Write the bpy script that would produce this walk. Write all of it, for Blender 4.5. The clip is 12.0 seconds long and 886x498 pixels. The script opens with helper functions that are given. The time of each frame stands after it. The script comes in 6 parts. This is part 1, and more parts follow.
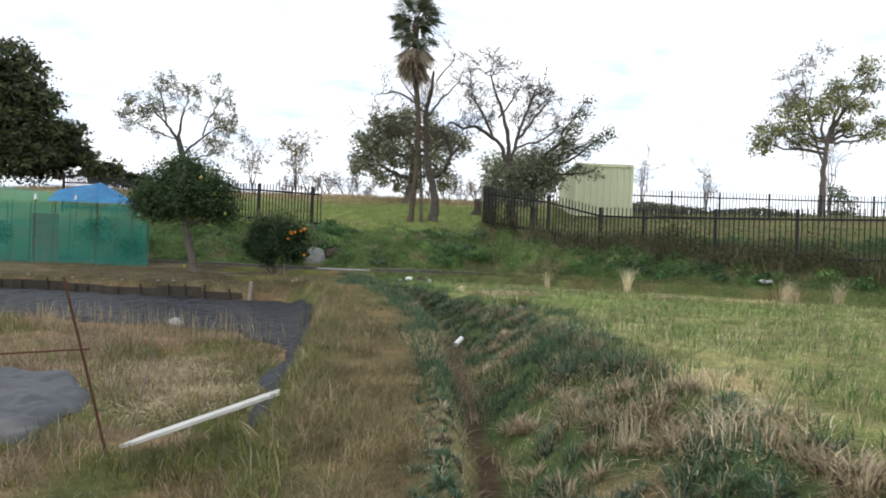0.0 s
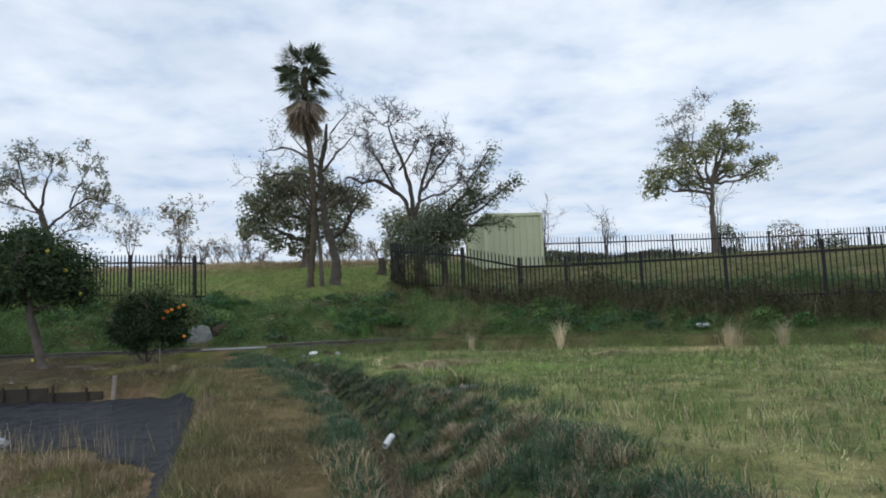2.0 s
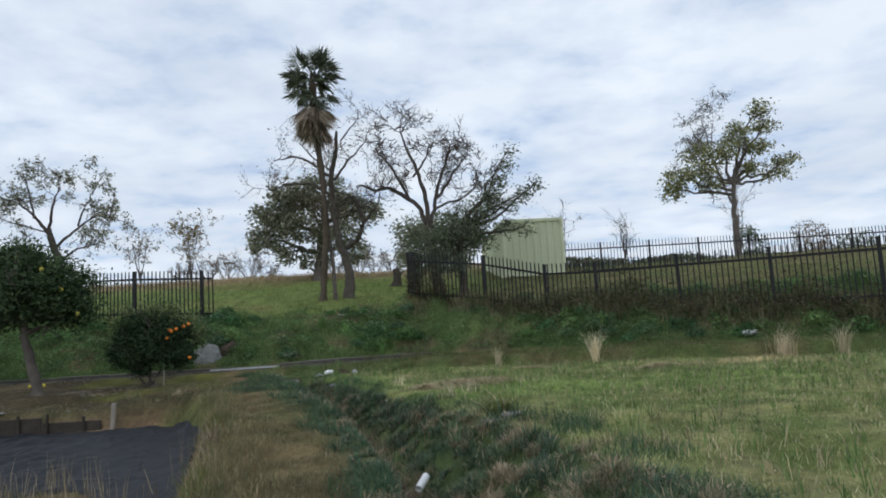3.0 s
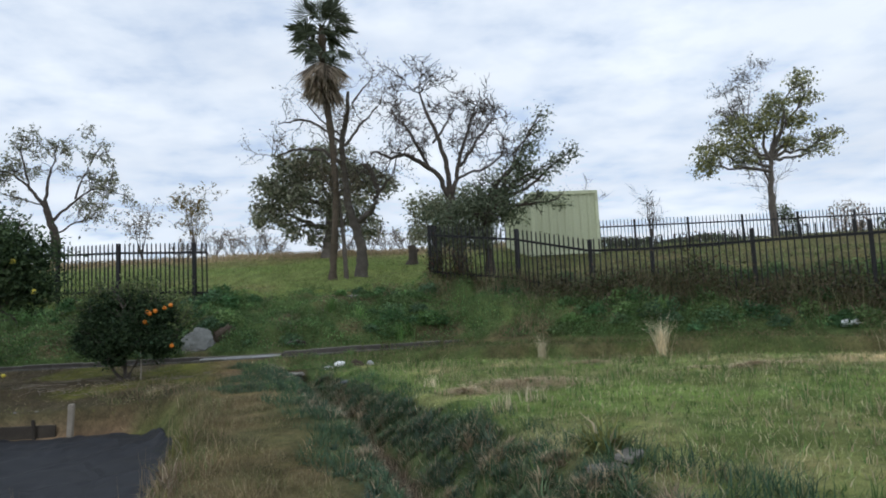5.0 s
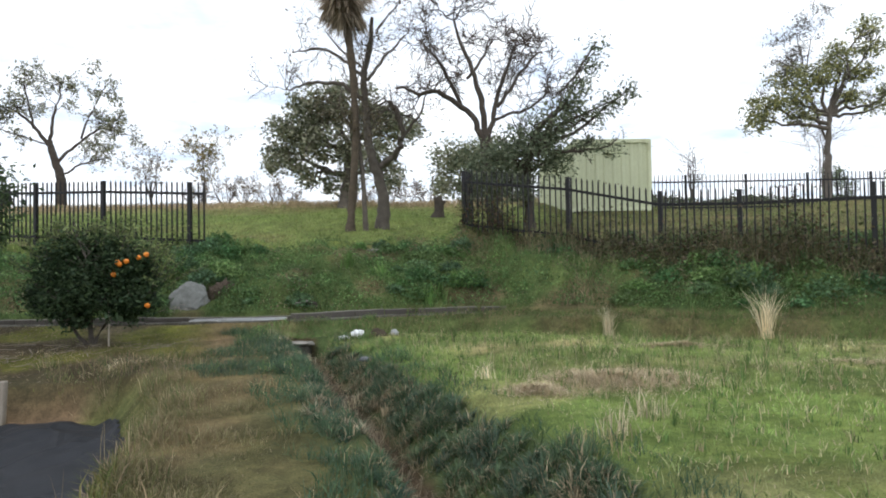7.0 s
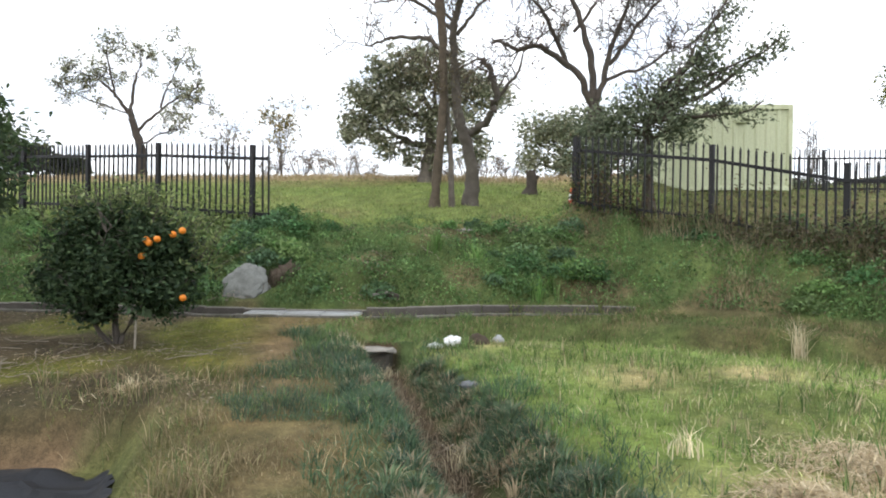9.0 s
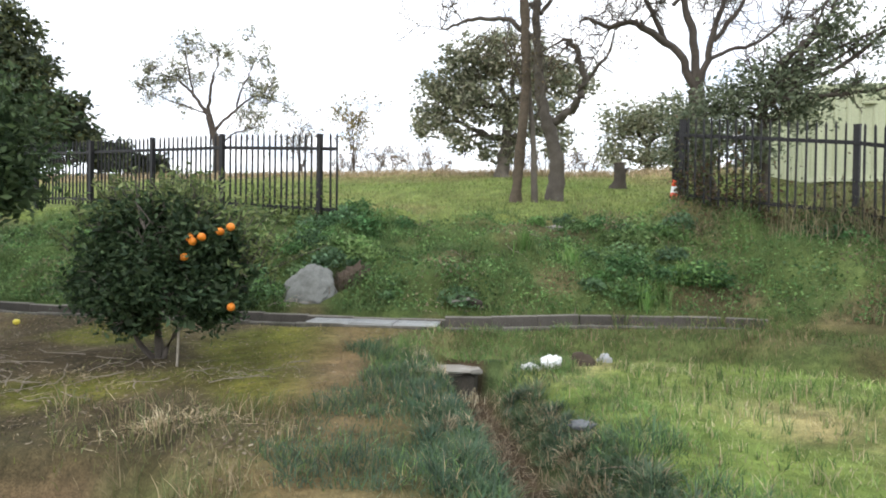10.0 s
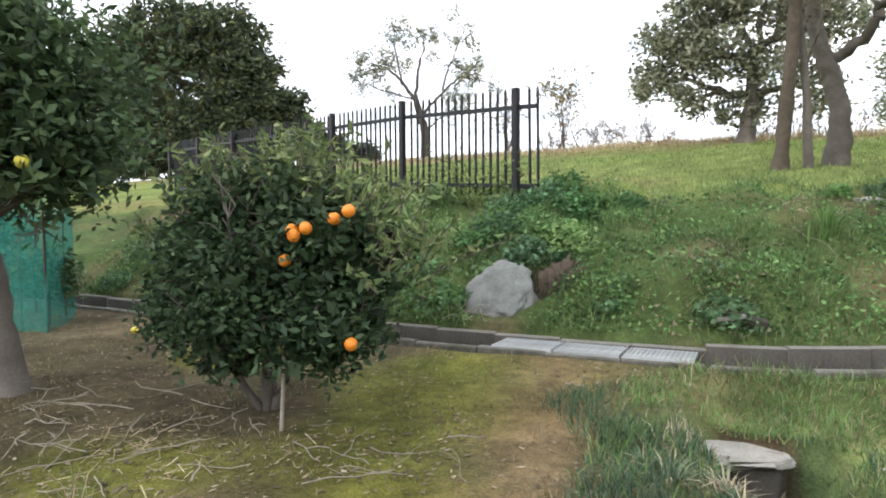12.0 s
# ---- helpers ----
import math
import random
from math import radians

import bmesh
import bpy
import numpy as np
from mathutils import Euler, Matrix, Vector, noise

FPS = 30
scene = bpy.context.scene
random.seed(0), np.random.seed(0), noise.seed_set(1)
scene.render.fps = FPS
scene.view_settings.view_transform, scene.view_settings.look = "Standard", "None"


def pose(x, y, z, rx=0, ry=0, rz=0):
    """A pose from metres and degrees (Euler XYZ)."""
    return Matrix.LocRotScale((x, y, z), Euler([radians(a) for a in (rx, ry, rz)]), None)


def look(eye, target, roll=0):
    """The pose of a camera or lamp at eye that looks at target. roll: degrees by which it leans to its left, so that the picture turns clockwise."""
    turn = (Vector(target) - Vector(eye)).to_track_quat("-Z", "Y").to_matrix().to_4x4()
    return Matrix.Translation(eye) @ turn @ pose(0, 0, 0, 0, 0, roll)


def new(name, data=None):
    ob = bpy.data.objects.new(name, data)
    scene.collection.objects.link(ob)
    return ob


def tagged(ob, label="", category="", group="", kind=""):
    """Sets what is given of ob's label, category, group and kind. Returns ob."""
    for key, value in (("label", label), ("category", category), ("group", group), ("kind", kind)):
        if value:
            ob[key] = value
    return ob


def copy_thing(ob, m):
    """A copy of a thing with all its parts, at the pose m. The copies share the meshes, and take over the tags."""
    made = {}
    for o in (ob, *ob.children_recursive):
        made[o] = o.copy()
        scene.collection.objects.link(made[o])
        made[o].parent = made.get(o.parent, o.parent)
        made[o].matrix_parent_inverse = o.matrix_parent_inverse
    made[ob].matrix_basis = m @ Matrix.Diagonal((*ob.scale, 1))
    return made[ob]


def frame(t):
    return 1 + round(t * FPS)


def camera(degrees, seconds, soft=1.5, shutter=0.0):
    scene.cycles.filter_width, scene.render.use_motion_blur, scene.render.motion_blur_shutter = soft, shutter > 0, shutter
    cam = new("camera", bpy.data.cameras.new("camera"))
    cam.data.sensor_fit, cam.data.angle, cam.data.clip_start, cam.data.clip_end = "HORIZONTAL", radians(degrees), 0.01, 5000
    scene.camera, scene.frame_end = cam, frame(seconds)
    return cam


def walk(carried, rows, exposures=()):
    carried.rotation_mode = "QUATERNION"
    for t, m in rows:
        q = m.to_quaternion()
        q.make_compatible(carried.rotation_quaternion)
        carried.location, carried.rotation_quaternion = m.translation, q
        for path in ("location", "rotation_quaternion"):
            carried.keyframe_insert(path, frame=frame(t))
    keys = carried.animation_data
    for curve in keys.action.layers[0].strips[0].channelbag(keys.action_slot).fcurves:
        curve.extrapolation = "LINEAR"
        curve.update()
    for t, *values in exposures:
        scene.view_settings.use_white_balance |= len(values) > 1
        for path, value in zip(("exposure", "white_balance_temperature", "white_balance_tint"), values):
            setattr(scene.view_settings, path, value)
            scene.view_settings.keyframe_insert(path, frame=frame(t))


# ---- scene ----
cam = camera(68.0, 12.0, 1.9)
PATH = [
    (0, (0.753, 0.21, 0.803), (0.653, 2.207, 0.825), 2.3),
    (0.5, (0.62, 0.667, 0.871), (0.691, 2.666, 0.886), 1.2),
    (1, (0.603, 1.211, 0.879), (0.759, 3.201, 1.01), -0.9),
    (1.5, (0.497, 1.771, 0.913), (0.687, 3.755, 1.081), -1.9),
    (2, (0.463, 2.339, 0.933), (0.667, 4.318, 1.135), -2.1),
    (2.5, (0.35, 2.928, 0.956), (0.502, 4.91, 1.178), -2.1),
    (3, (0.312, 3.488, 1.005), (0.485, 5.466, 1.24), -3.4),
    (3.5, (0.204, 4.097, 1.024), (0.336, 6.082, 1.233), -3.8),
    (3.7, (0.148, 4.391, 1.041), (0.286, 6.379, 1.212), -3.9),
    (5.3, (-0.017, 6.447, 1.115), (0.121, 8.434, 1.295), -2.2),
    (5.5, (-0.061, 6.72, 1.123), (0.054, 8.711, 1.276), -1.3),
    (6, (-0.161, 7.357, 1.144), (-0.057, 9.352, 1.231), -0.7),
    (6.5, (-0.184, 8.02, 1.161), (-0.085, 10.017, 1.226), -0.9),
    (8.3, (-0.55, 10.272, 1.218), (-0.532, 12.271, 1.196), 0.2),
    (8.5, (-0.588, 10.561, 1.264), (-0.599, 12.561, 1.231), 0.4),
    (9, (-0.763, 11.189, 1.281), (-0.891, 13.184, 1.264), 0.7),
    (9.5, (-0.895, 11.88, 1.283), (-1.2, 13.857, 1.281), 0.4),
    (10, (-1.102, 12.51, 1.285), (-1.444, 14.48, 1.26), 0.8),
    (10.5, (-1.256, 13.174, 1.286), (-1.688, 15.127, 1.264), 0.9),
    (11, (-1.444, 13.806, 1.3), (-1.986, 15.731, 1.272), 0.9),
    (11.5, (-1.564, 14.443, 1.321), (-2.224, 16.331, 1.308), 0.4),
    (12, (-1.854, 15.048, 1.311), (-2.797, 16.81, 1.233), -0.4),
]
EXPOSURES = [(0.0, 0.21, 6350, 10), (0.6, 0.1, 6250, 9), (1.2, -0.2, 6000, 8), (2.5, -0.44, 5850, 8), (3.7, -0.46, 5850, 8), (5.5, -0.27, 5900, 8), (6.5, 0.04, 6100, 9), (8.5, 0.54, 6350, 10), (10.5, 0.81, 6350, 10), (12.0, 0.97, 6300, 10)]
walk(cam, [(t, look(eye, target, roll)) for t, eye, target, roll in PATH], EXPOSURES)

# ---- light ----
SUN_UP, SUN_ROUND = 42.0, 215.0
world = bpy.data.worlds.new("overcast_sky")
scene.world = world
world.use_nodes = True
wt = world.node_tree
wt.nodes.clear()


def node(tree, kind, inputs=None, **props):
    n = tree.nodes.new(kind)
    if "operation" in props:
        n.operation = props["operation"]
    if "layer_name" in props:
        n.layer_name = props["layer_name"]
    if "blend_type" in props:
        n.data_type, n.blend_type = "RGBA", props["blend_type"]
    for k, v in (inputs or {}).items():
        if isinstance(v, bpy.types.NodeSocket):
            tree.links.new(v, n.inputs[k])
        else:
            n.inputs[k].default_value = v
    return n


def ramp(tree, fac, stops):
    n = node(tree, "ShaderNodeValToRGB", {"Fac": fac})
    el = n.color_ramp.elements
    while len(el) < len(stops):
        el.new(0.5)
    for e, (p, c) in zip(el, stops):
        e.position = p
        e.color = (c, c, c, 1) if isinstance(c, (int, float)) else (*c, 1)
    return n.outputs["Color"]


def mixc(tree, fac, a, b, mode="MIX"):
    n = node(tree, "ShaderNodeMix", blend_type=mode)
    for k, v in ((0, fac), (6, a), (7, b)):
        if isinstance(v, bpy.types.NodeSocket):
            tree.links.new(v, n.inputs[k])
        else:
            n.inputs[k].default_value = v if k == 0 else (*v, 1)
    return n.outputs[2]


def noise_of(tree, vec, scale, detail=4.0, rough=0.55):
    return node(tree, "ShaderNodeTexNoise", {"Vector": vec, "Scale": scale, "Detail": detail, "Roughness": rough}).outputs["Fac"]


sky = node(wt, "ShaderNodeTexSky")
sky.sky_type, sky.sun_disc = "NISHITA", False
sky.sun_elevation, sky.sun_rotation = radians(SUN_UP), radians(SUN_ROUND)
way = node(wt, "ShaderNodeTexCoord").outputs["Generated"]
sep = node(wt, "ShaderNodeSeparateXYZ", {"Vector": way})
rise = node(wt, "ShaderNodeMath", {0: sep.outputs["Z"], 1: 0.10}, operation="ADD")
rise = node(wt, "ShaderNodeMath", {0: rise.outputs[0], 1: 0.06}, operation="MAXIMUM")
px = node(wt, "ShaderNodeMath", {0: sep.outputs["X"], 1: rise.outputs[0]}, operation="DIVIDE")
py = node(wt, "ShaderNodeMath", {0: sep.outputs["Y"], 1: rise.outputs[0]}, operation="DIVIDE")
flat = node(wt, "ShaderNodeCombineXYZ", {"X": px.outputs[0], "Y": py.outputs[0], "Z": 0.0}).outputs[0]
cl = noise_of(wt, flat, 2.6, 6.0, 0.55)
cover = ramp(wt, cl, [(0.30, 0.25), (0.45, 0.7), (0.60, 1.0)])
big = ramp(wt, noise_of(wt, flat, 0.55, 3.0), [(0.35, (1.0, 1.03, 1.08)), (0.65, (1.32, 1.32, 1.32))])
blue = mixc(wt, 1.0, sky.outputs["Color"], (0.10, 0.10, 0.10), "MULTIPLY")
haze = mixc(wt, 0.65, blue, (0.78, 0.93, 1.18))
col = mixc(wt, cover, haze, big)
bg = node(wt, "ShaderNodeBackground", {"Color": col, "Strength": 1.0})
wt.links.new(bg.outputs[0], node(wt, "ShaderNodeOutputWorld").inputs["Surface"])

sun = new("sun", bpy.data.lights.new("sun", "SUN"))
sun.data.energy, sun.data.angle, sun.data.color = 0.7, radians(25), (1.0, 0.96, 0.9)
a, e = radians(SUN_ROUND), radians(SUN_UP)
sun.matrix_world = look((math.sin(a) * math.cos(e) * 50, math.cos(a) * math.cos(e) * 50, math.sin(e) * 50), (0, 0, 0))


# ---- materials ----
def material(name, rough=0.8, metal=0.0, spec=0.3):
    m = bpy.data.materials.new(name)
    m.use_nodes = True
    b = m.node_tree.nodes["Principled BSDF"]
    b.inputs["Roughness"].default_value = rough
    b.inputs["Metallic"].default_value = metal
    b.inputs["Specular IOR Level"].default_value = spec
    return m, m.node_tree, b


def bump(t, b, height, strength=0.4, distance=0.02):
    t.links.new(node(t, "ShaderNodeBump", {"Height": height, "Strength": strength, "Distance": distance}).outputs[0], b.inputs["Normal"])


def worn(name, dark, light, scale=8.0, grain=90.0, rough=0.8, metal=0.0, relief=0.3, stain=None, stain_cut=0.58, object_space=True, spec=0.3):
    """Two scales of colour, stains on top, and relief."""
    m, t, b = material(name, rough, metal, spec)
    v = node(t, "ShaderNodeTexCoord").outputs["Object" if object_space else "Generated"]
    n1, n2 = noise_of(t, v, scale), noise_of(t, v, grain, 3.0)
    c = mixc(t, ramp(t, n1, [(0.3, 0.0), (0.7, 1.0)]), dark, light)
    c = mixc(t, 0.5, c, mixc(t, n2, tuple(0.55 * q for q in dark), tuple(min(1, 1.3 * q) for q in light)))
    if stain:
        s = ramp(t, noise_of(t, v, scale * 0.45, 6.0, 0.65), [(stain_cut, 0.0), (stain_cut + 0.14, 0.85)])
        c = mixc(t, s, c, stain)
    rnd = node(t, "ShaderNodeObjectInfo").outputs["Random"]
    c = mixc(t, 1.0, c, ramp(t, rnd, [(0.0, 0.82), (1.0, 1.12)]), "MULTIPLY")
    t.links.new(c, b.inputs["Base Color"])
    bump(t, b, mixc(t, 0.5, n1, n2), relief, 0.01)
    return m


def tinted(name, rough=0.75, spec=0.25, through_light=0.0, vary=0.35):
    """Colour from the mesh's own tint, varied piece by piece."""
    m, t, b = material(name, rough, 0.0, spec)
    c = node(t, "ShaderNodeVertexColor", layer_name="tint").outputs["Color"]
    rnd = node(t, "ShaderNodeNewGeometry").outputs["Random Per Island"]
    c = mixc(t, 1.0, c, ramp(t, rnd, [(0.0, 1.0 - vary), (1.0, 1.0 + vary)]), "MULTIPLY")
    t.links.new(c, b.inputs["Base Color"])
    if through_light:
        tr = node(t, "ShaderNodeBsdfTranslucent", {"Color": c})
        mx = node(t, "ShaderNodeMixShader", {0: through_light, 1: b.outputs[0], 2: tr.outputs[0]})
        t.links.new(mx.outputs[0], t.nodes["Material Output"].inputs["Surface"])
    return m


def crease(m, scale, strength):
    """Fold lines over a sheet."""
    t = m.node_tree
    b = t.nodes["Principled BSDF"]
    v = node(t, "ShaderNodeTexCoord").outputs["Object"]
    vo = node(t, "ShaderNodeTexVoronoi", {"Vector": v, "Scale": scale})
    vo.feature = "DISTANCE_TO_EDGE"
    d = ramp(t, vo.outputs["Distance"], [(0.0, 1.0), (0.05, 0.0)])
    old = b.inputs["Normal"].links[0].from_socket
    t.links.new(node(t, "ShaderNodeBump", {"Height": d, "Strength": strength, "Distance": 0.04, "Normal": old}).outputs[0], b.inputs["Normal"])


def ground_material():
    m, t, b = material("soil_and_turf", 0.95, 0.0, 0.1)
    c = node(t, "ShaderNodeVertexColor", layer_name="tint").outputs["Color"]
    v = node(t, "ShaderNodeTexCoord").outputs["Object"]
    n1, n2, n3 = noise_of(t, v, 1.3, 5.0), noise_of(t, v, 11.0, 6.0, 0.7), noise_of(t, v, 70.0, 4.0, 0.7)
    c = mixc(t, 1.0, c, ramp(t, n1, [(0.3, (0.8, 0.84, 0.8)), (0.7, (1.18, 1.1, 1.0))]), "MULTIPLY")
    c = mixc(t, 1.0, c, ramp(t, n2, [(0.3, (0.6, 0.62, 0.6)), (0.7, (1.35, 1.3, 1.2))]), "MULTIPLY")
    c = mixc(t, 1.0, c, ramp(t, n3, [(0.3, 0.6), (0.7, 1.35)]), "MULTIPLY")
    t.links.new(c, b.inputs["Base Color"])
    bump(t, b, mixc(t, 0.45, n2, n3), 0.9, 0.05)
    return m


GROUND = ground_material()
BLADE = tinted("grass_blades", 0.7, 0.2, 0.3)
LEAF = tinted("leaves", 0.6, 0.25, 0.32, 0.4)
BARK = worn("bark", (0.06, 0.052, 0.044), (0.175, 0.15, 0.125), 5.0, 60.0, 0.95, 0, 0.9, (0.2, 0.2, 0.17), 0.6)
BARK_DARK = worn("dark_bark", (0.04, 0.033, 0.028), (0.115, 0.095, 0.078), 5.0, 50.0, 0.95, 0, 0.9)
FIBRE = worn("palm_fibre", (0.045, 0.036, 0.028), (0.15, 0.118, 0.085), 9.0, 70.0, 1.0, 0, 1.0)
FENCE = worn("black_painted_steel", (0.008, 0.008, 0.009), (0.02, 0.019, 0.02), 6.0, 120.0, 0.5, 0.0, 0.15, (0.07, 0.035, 0.02), 0.64)
CONCRETE = worn("weathered_concrete", (0.16, 0.145, 0.12), (0.34, 0.32, 0.285), 4.0, 70.0, 0.92, 0, 0.5, (0.07, 0.065, 0.045), 0.56)
GUTTER = worn("stained_shaded_concrete", (0.04, 0.035, 0.03), (0.12, 0.108, 0.092), 3.0, 50.0, 0.95, 0, 0.6, (0.04, 0.036, 0.026), 0.52)
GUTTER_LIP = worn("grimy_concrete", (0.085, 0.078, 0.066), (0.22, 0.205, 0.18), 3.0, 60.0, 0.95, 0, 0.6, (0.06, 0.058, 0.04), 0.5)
CONCRETE_PALE = worn("pale_concrete", (0.34, 0.33, 0.30), (0.52, 0.51, 0.48), 3.0, 60.0, 0.9, 0, 0.5, (0.16, 0.14, 0.10), 0.58)
STEEL = worn("galvanised_steel", (0.40, 0.41, 0.41), (0.62, 0.63, 0.63), 7.0, 120.0, 0.45, 0.55, 0.15, (0.25, 0.2, 0.15), 0.66)
TIMBER = worn("grey_timber", (0.16, 0.135, 0.105), (0.36, 0.32, 0.26), 4.0, 80.0, 0.9, 0, 0.5, (0.06, 0.05, 0.035), 0.6)
TIMBER_DARK = worn("wet_dark_timber", (0.022, 0.018, 0.014), (0.07, 0.058, 0.045), 5.0, 80.0, 0.9, 0, 0.5)
BOARD = worn("bleached_board", (0.50, 0.49, 0.45), (0.74, 0.73, 0.69), 3.0, 80.0, 0.85, 0, 0.3, (0.3, 0.27, 0.22), 0.6)
RUST = worn("rusty_steel", (0.05, 0.022, 0.014), (0.14, 0.06, 0.035), 20.0, 150.0, 0.85, 0.2, 0.4)
LINER = worn("black_pond_liner", (0.012, 0.013, 0.016), (0.028, 0.030, 0.035), 1.6, 40.0, 0.55, 0, 0.5, (0.075, 0.072, 0.066), 0.63, spec=0.25)
# lighter and greyer than LINER
LINER_GREY = worn("grey_liner", (0.032, 0.034, 0.04), (0.07, 0.074, 0.082), 2.2, 40.0, 0.5, 0, 0.5, (0.12, 0.112, 0.10), 0.6, spec=0.3)
crease(LINER_GREY, 0.8, 0.3)
crease(LINER, 0.9, 0.4)
PAINT = worn("cream_container_paint", (0.52, 0.55, 0.36), (0.62, 0.65, 0.45), 0.9, 30.0, 0.6, 0, 0.1, (0.36, 0.36, 0.22), 0.6)
WHITE = worn("white_plastic", (0.72, 0.73, 0.72), (0.84, 0.84, 0.83), 12.0, 90.0, 0.5, 0, 0.3, (0.5, 0.46, 0.38), 0.62)
GREYBAG = worn("grey_plastic", (0.26, 0.27, 0.28), (0.52, 0.53, 0.53), 10.0, 60.0, 0.55, 0, 0.4)
ORANGE = worn("orange_peel", (0.64, 0.17, 0.014), (0.78, 0.26, 0.02), 14.0, 200.0, 0.45, 0, 0.25, spec=0.4)
YELLOW = worn("yellow_peel", (0.62, 0.52, 0.05), (0.78, 0.66, 0.10), 14.0, 200.0, 0.5, 0, 0.25)
CONE_RED = worn("red_plastic", (0.62, 0.07, 0.03), (0.78, 0.13, 0.05), 8.0, 90.0, 0.5, 0, 0.1)
STRAW = tinted("dry_straw", 0.85, 0.15, 0.15, 0.35)


def net_material(name, colour, cover):
    m, t, b = material(name, 0.7, 0, 0.2)
    v = node(t, "ShaderNodeTexCoord").outputs["Object"]
    c = mixc(t, noise_of(t, v, 2.0, 4.0), tuple(0.75 * q for q in colour), tuple(min(1, 1.25 * q) for q in colour))
    t.links.new(c, b.inputs["Base Color"])
    clear = node(t, "ShaderNodeBsdfTransparent")
    f = ramp(t, noise_of(t, v, 5.0, 3.0), [(0.3, max(0.0, cover - 0.12)), (0.7, min(1.0, cover + 0.12))])
    mx = node(t, "ShaderNodeMixShader", {0: f, 1: clear.outputs[0], 2: b.outputs[0]})
    t.links.new(mx.outputs[0], t.nodes["Material Output"].inputs["Surface"])
    return m


NET_GREEN = net_material("green_shade_net", (0.03, 0.25, 0.195), 0.46)
NET_BLUE = net_material("blue_sheet", (0.04, 0.2, 0.42), 0.8)

# ---- the lie of the land ----
RNG = np.random.default_rng(7)
_H = np.random.default_rng(3).random((256, 256))


def vnoise(x, y, s):
    """Smooth value noise, 0 to 1, with cells of s metres."""
    x, y = np.asarray(x, float) / s + 1000.3, np.asarray(y, float) / s + 1000.7
    i, j = np.floor(x).astype(int), np.floor(y).astype(int)
    u, v = x - i, y - j
    u, v = u * u * (3 - 2 * u), v * v * (3 - 2 * v)
    g = lambda p, q: _H[p % 256, q % 256]
    return (g(i, j) * (1 - u) + g(i + 1, j) * u) * (1 - v) + (g(i, j + 1) * (1 - u) + g(i + 1, j + 1) * u) * v


def step(a, b, x):
    t = np.clip((np.asarray(x, float) - a) / (b - a), 0, 1)
    return t * t * (3 - 2 * t)


def gutter_y(x):
    return np.interp(x, [-60, -9.5, -7.8, -4.7, -2.5, -1.7, -0.6, 1.3, 2.8, 4.8, 8.3, 10, 40], [24, 20.6, 20.35, 20.3, 20.35, 20.5, 21.1, 21.3, 20.5, 19.2, 17.4, 16.5, 2.0])


def field_end(x):
    return np.interp(x, [-3, -1, 0.3, 2.8, 4.8, 8.3, 9.2, 40], [19.6, 19.75, 19.9, 18.85, 17.9, 16.4, 15.9, 1.0])


def ditch_x(y):
    return np.interp(y, [-30, 0, 4, 6.2, 9.6, 12.6, 13.5, 14.5, 16.3, 17.5, 18.4, 19.3, 40], [2.4, 1.15, 0.92, 0.76, 0.47, -0.03, -0.25, -0.56, -1.1, -1.46, -1.77, -2.05, -2.05])


def path_left(y):
    return np.interp(y, [-30, 0, 3.4, 7.1, 11, 14.5, 16, 18], [1.2, 0.3, -0.05, -0.75, -1.5, -2.25, -3.0, -4.5])


def path_z(y):
    return np.interp(y, [-30, 0, 16, 20], [-0.6, -0.45, 0.06, 0.16])


def yard_front(x):
    """Where the ground left of the path drops to the pond."""
    return np.interp(x, [-20, -4.7, -4.0, -3.2, -2.4], [16.6, 16.1, 16.2, 15.9, 15.2])


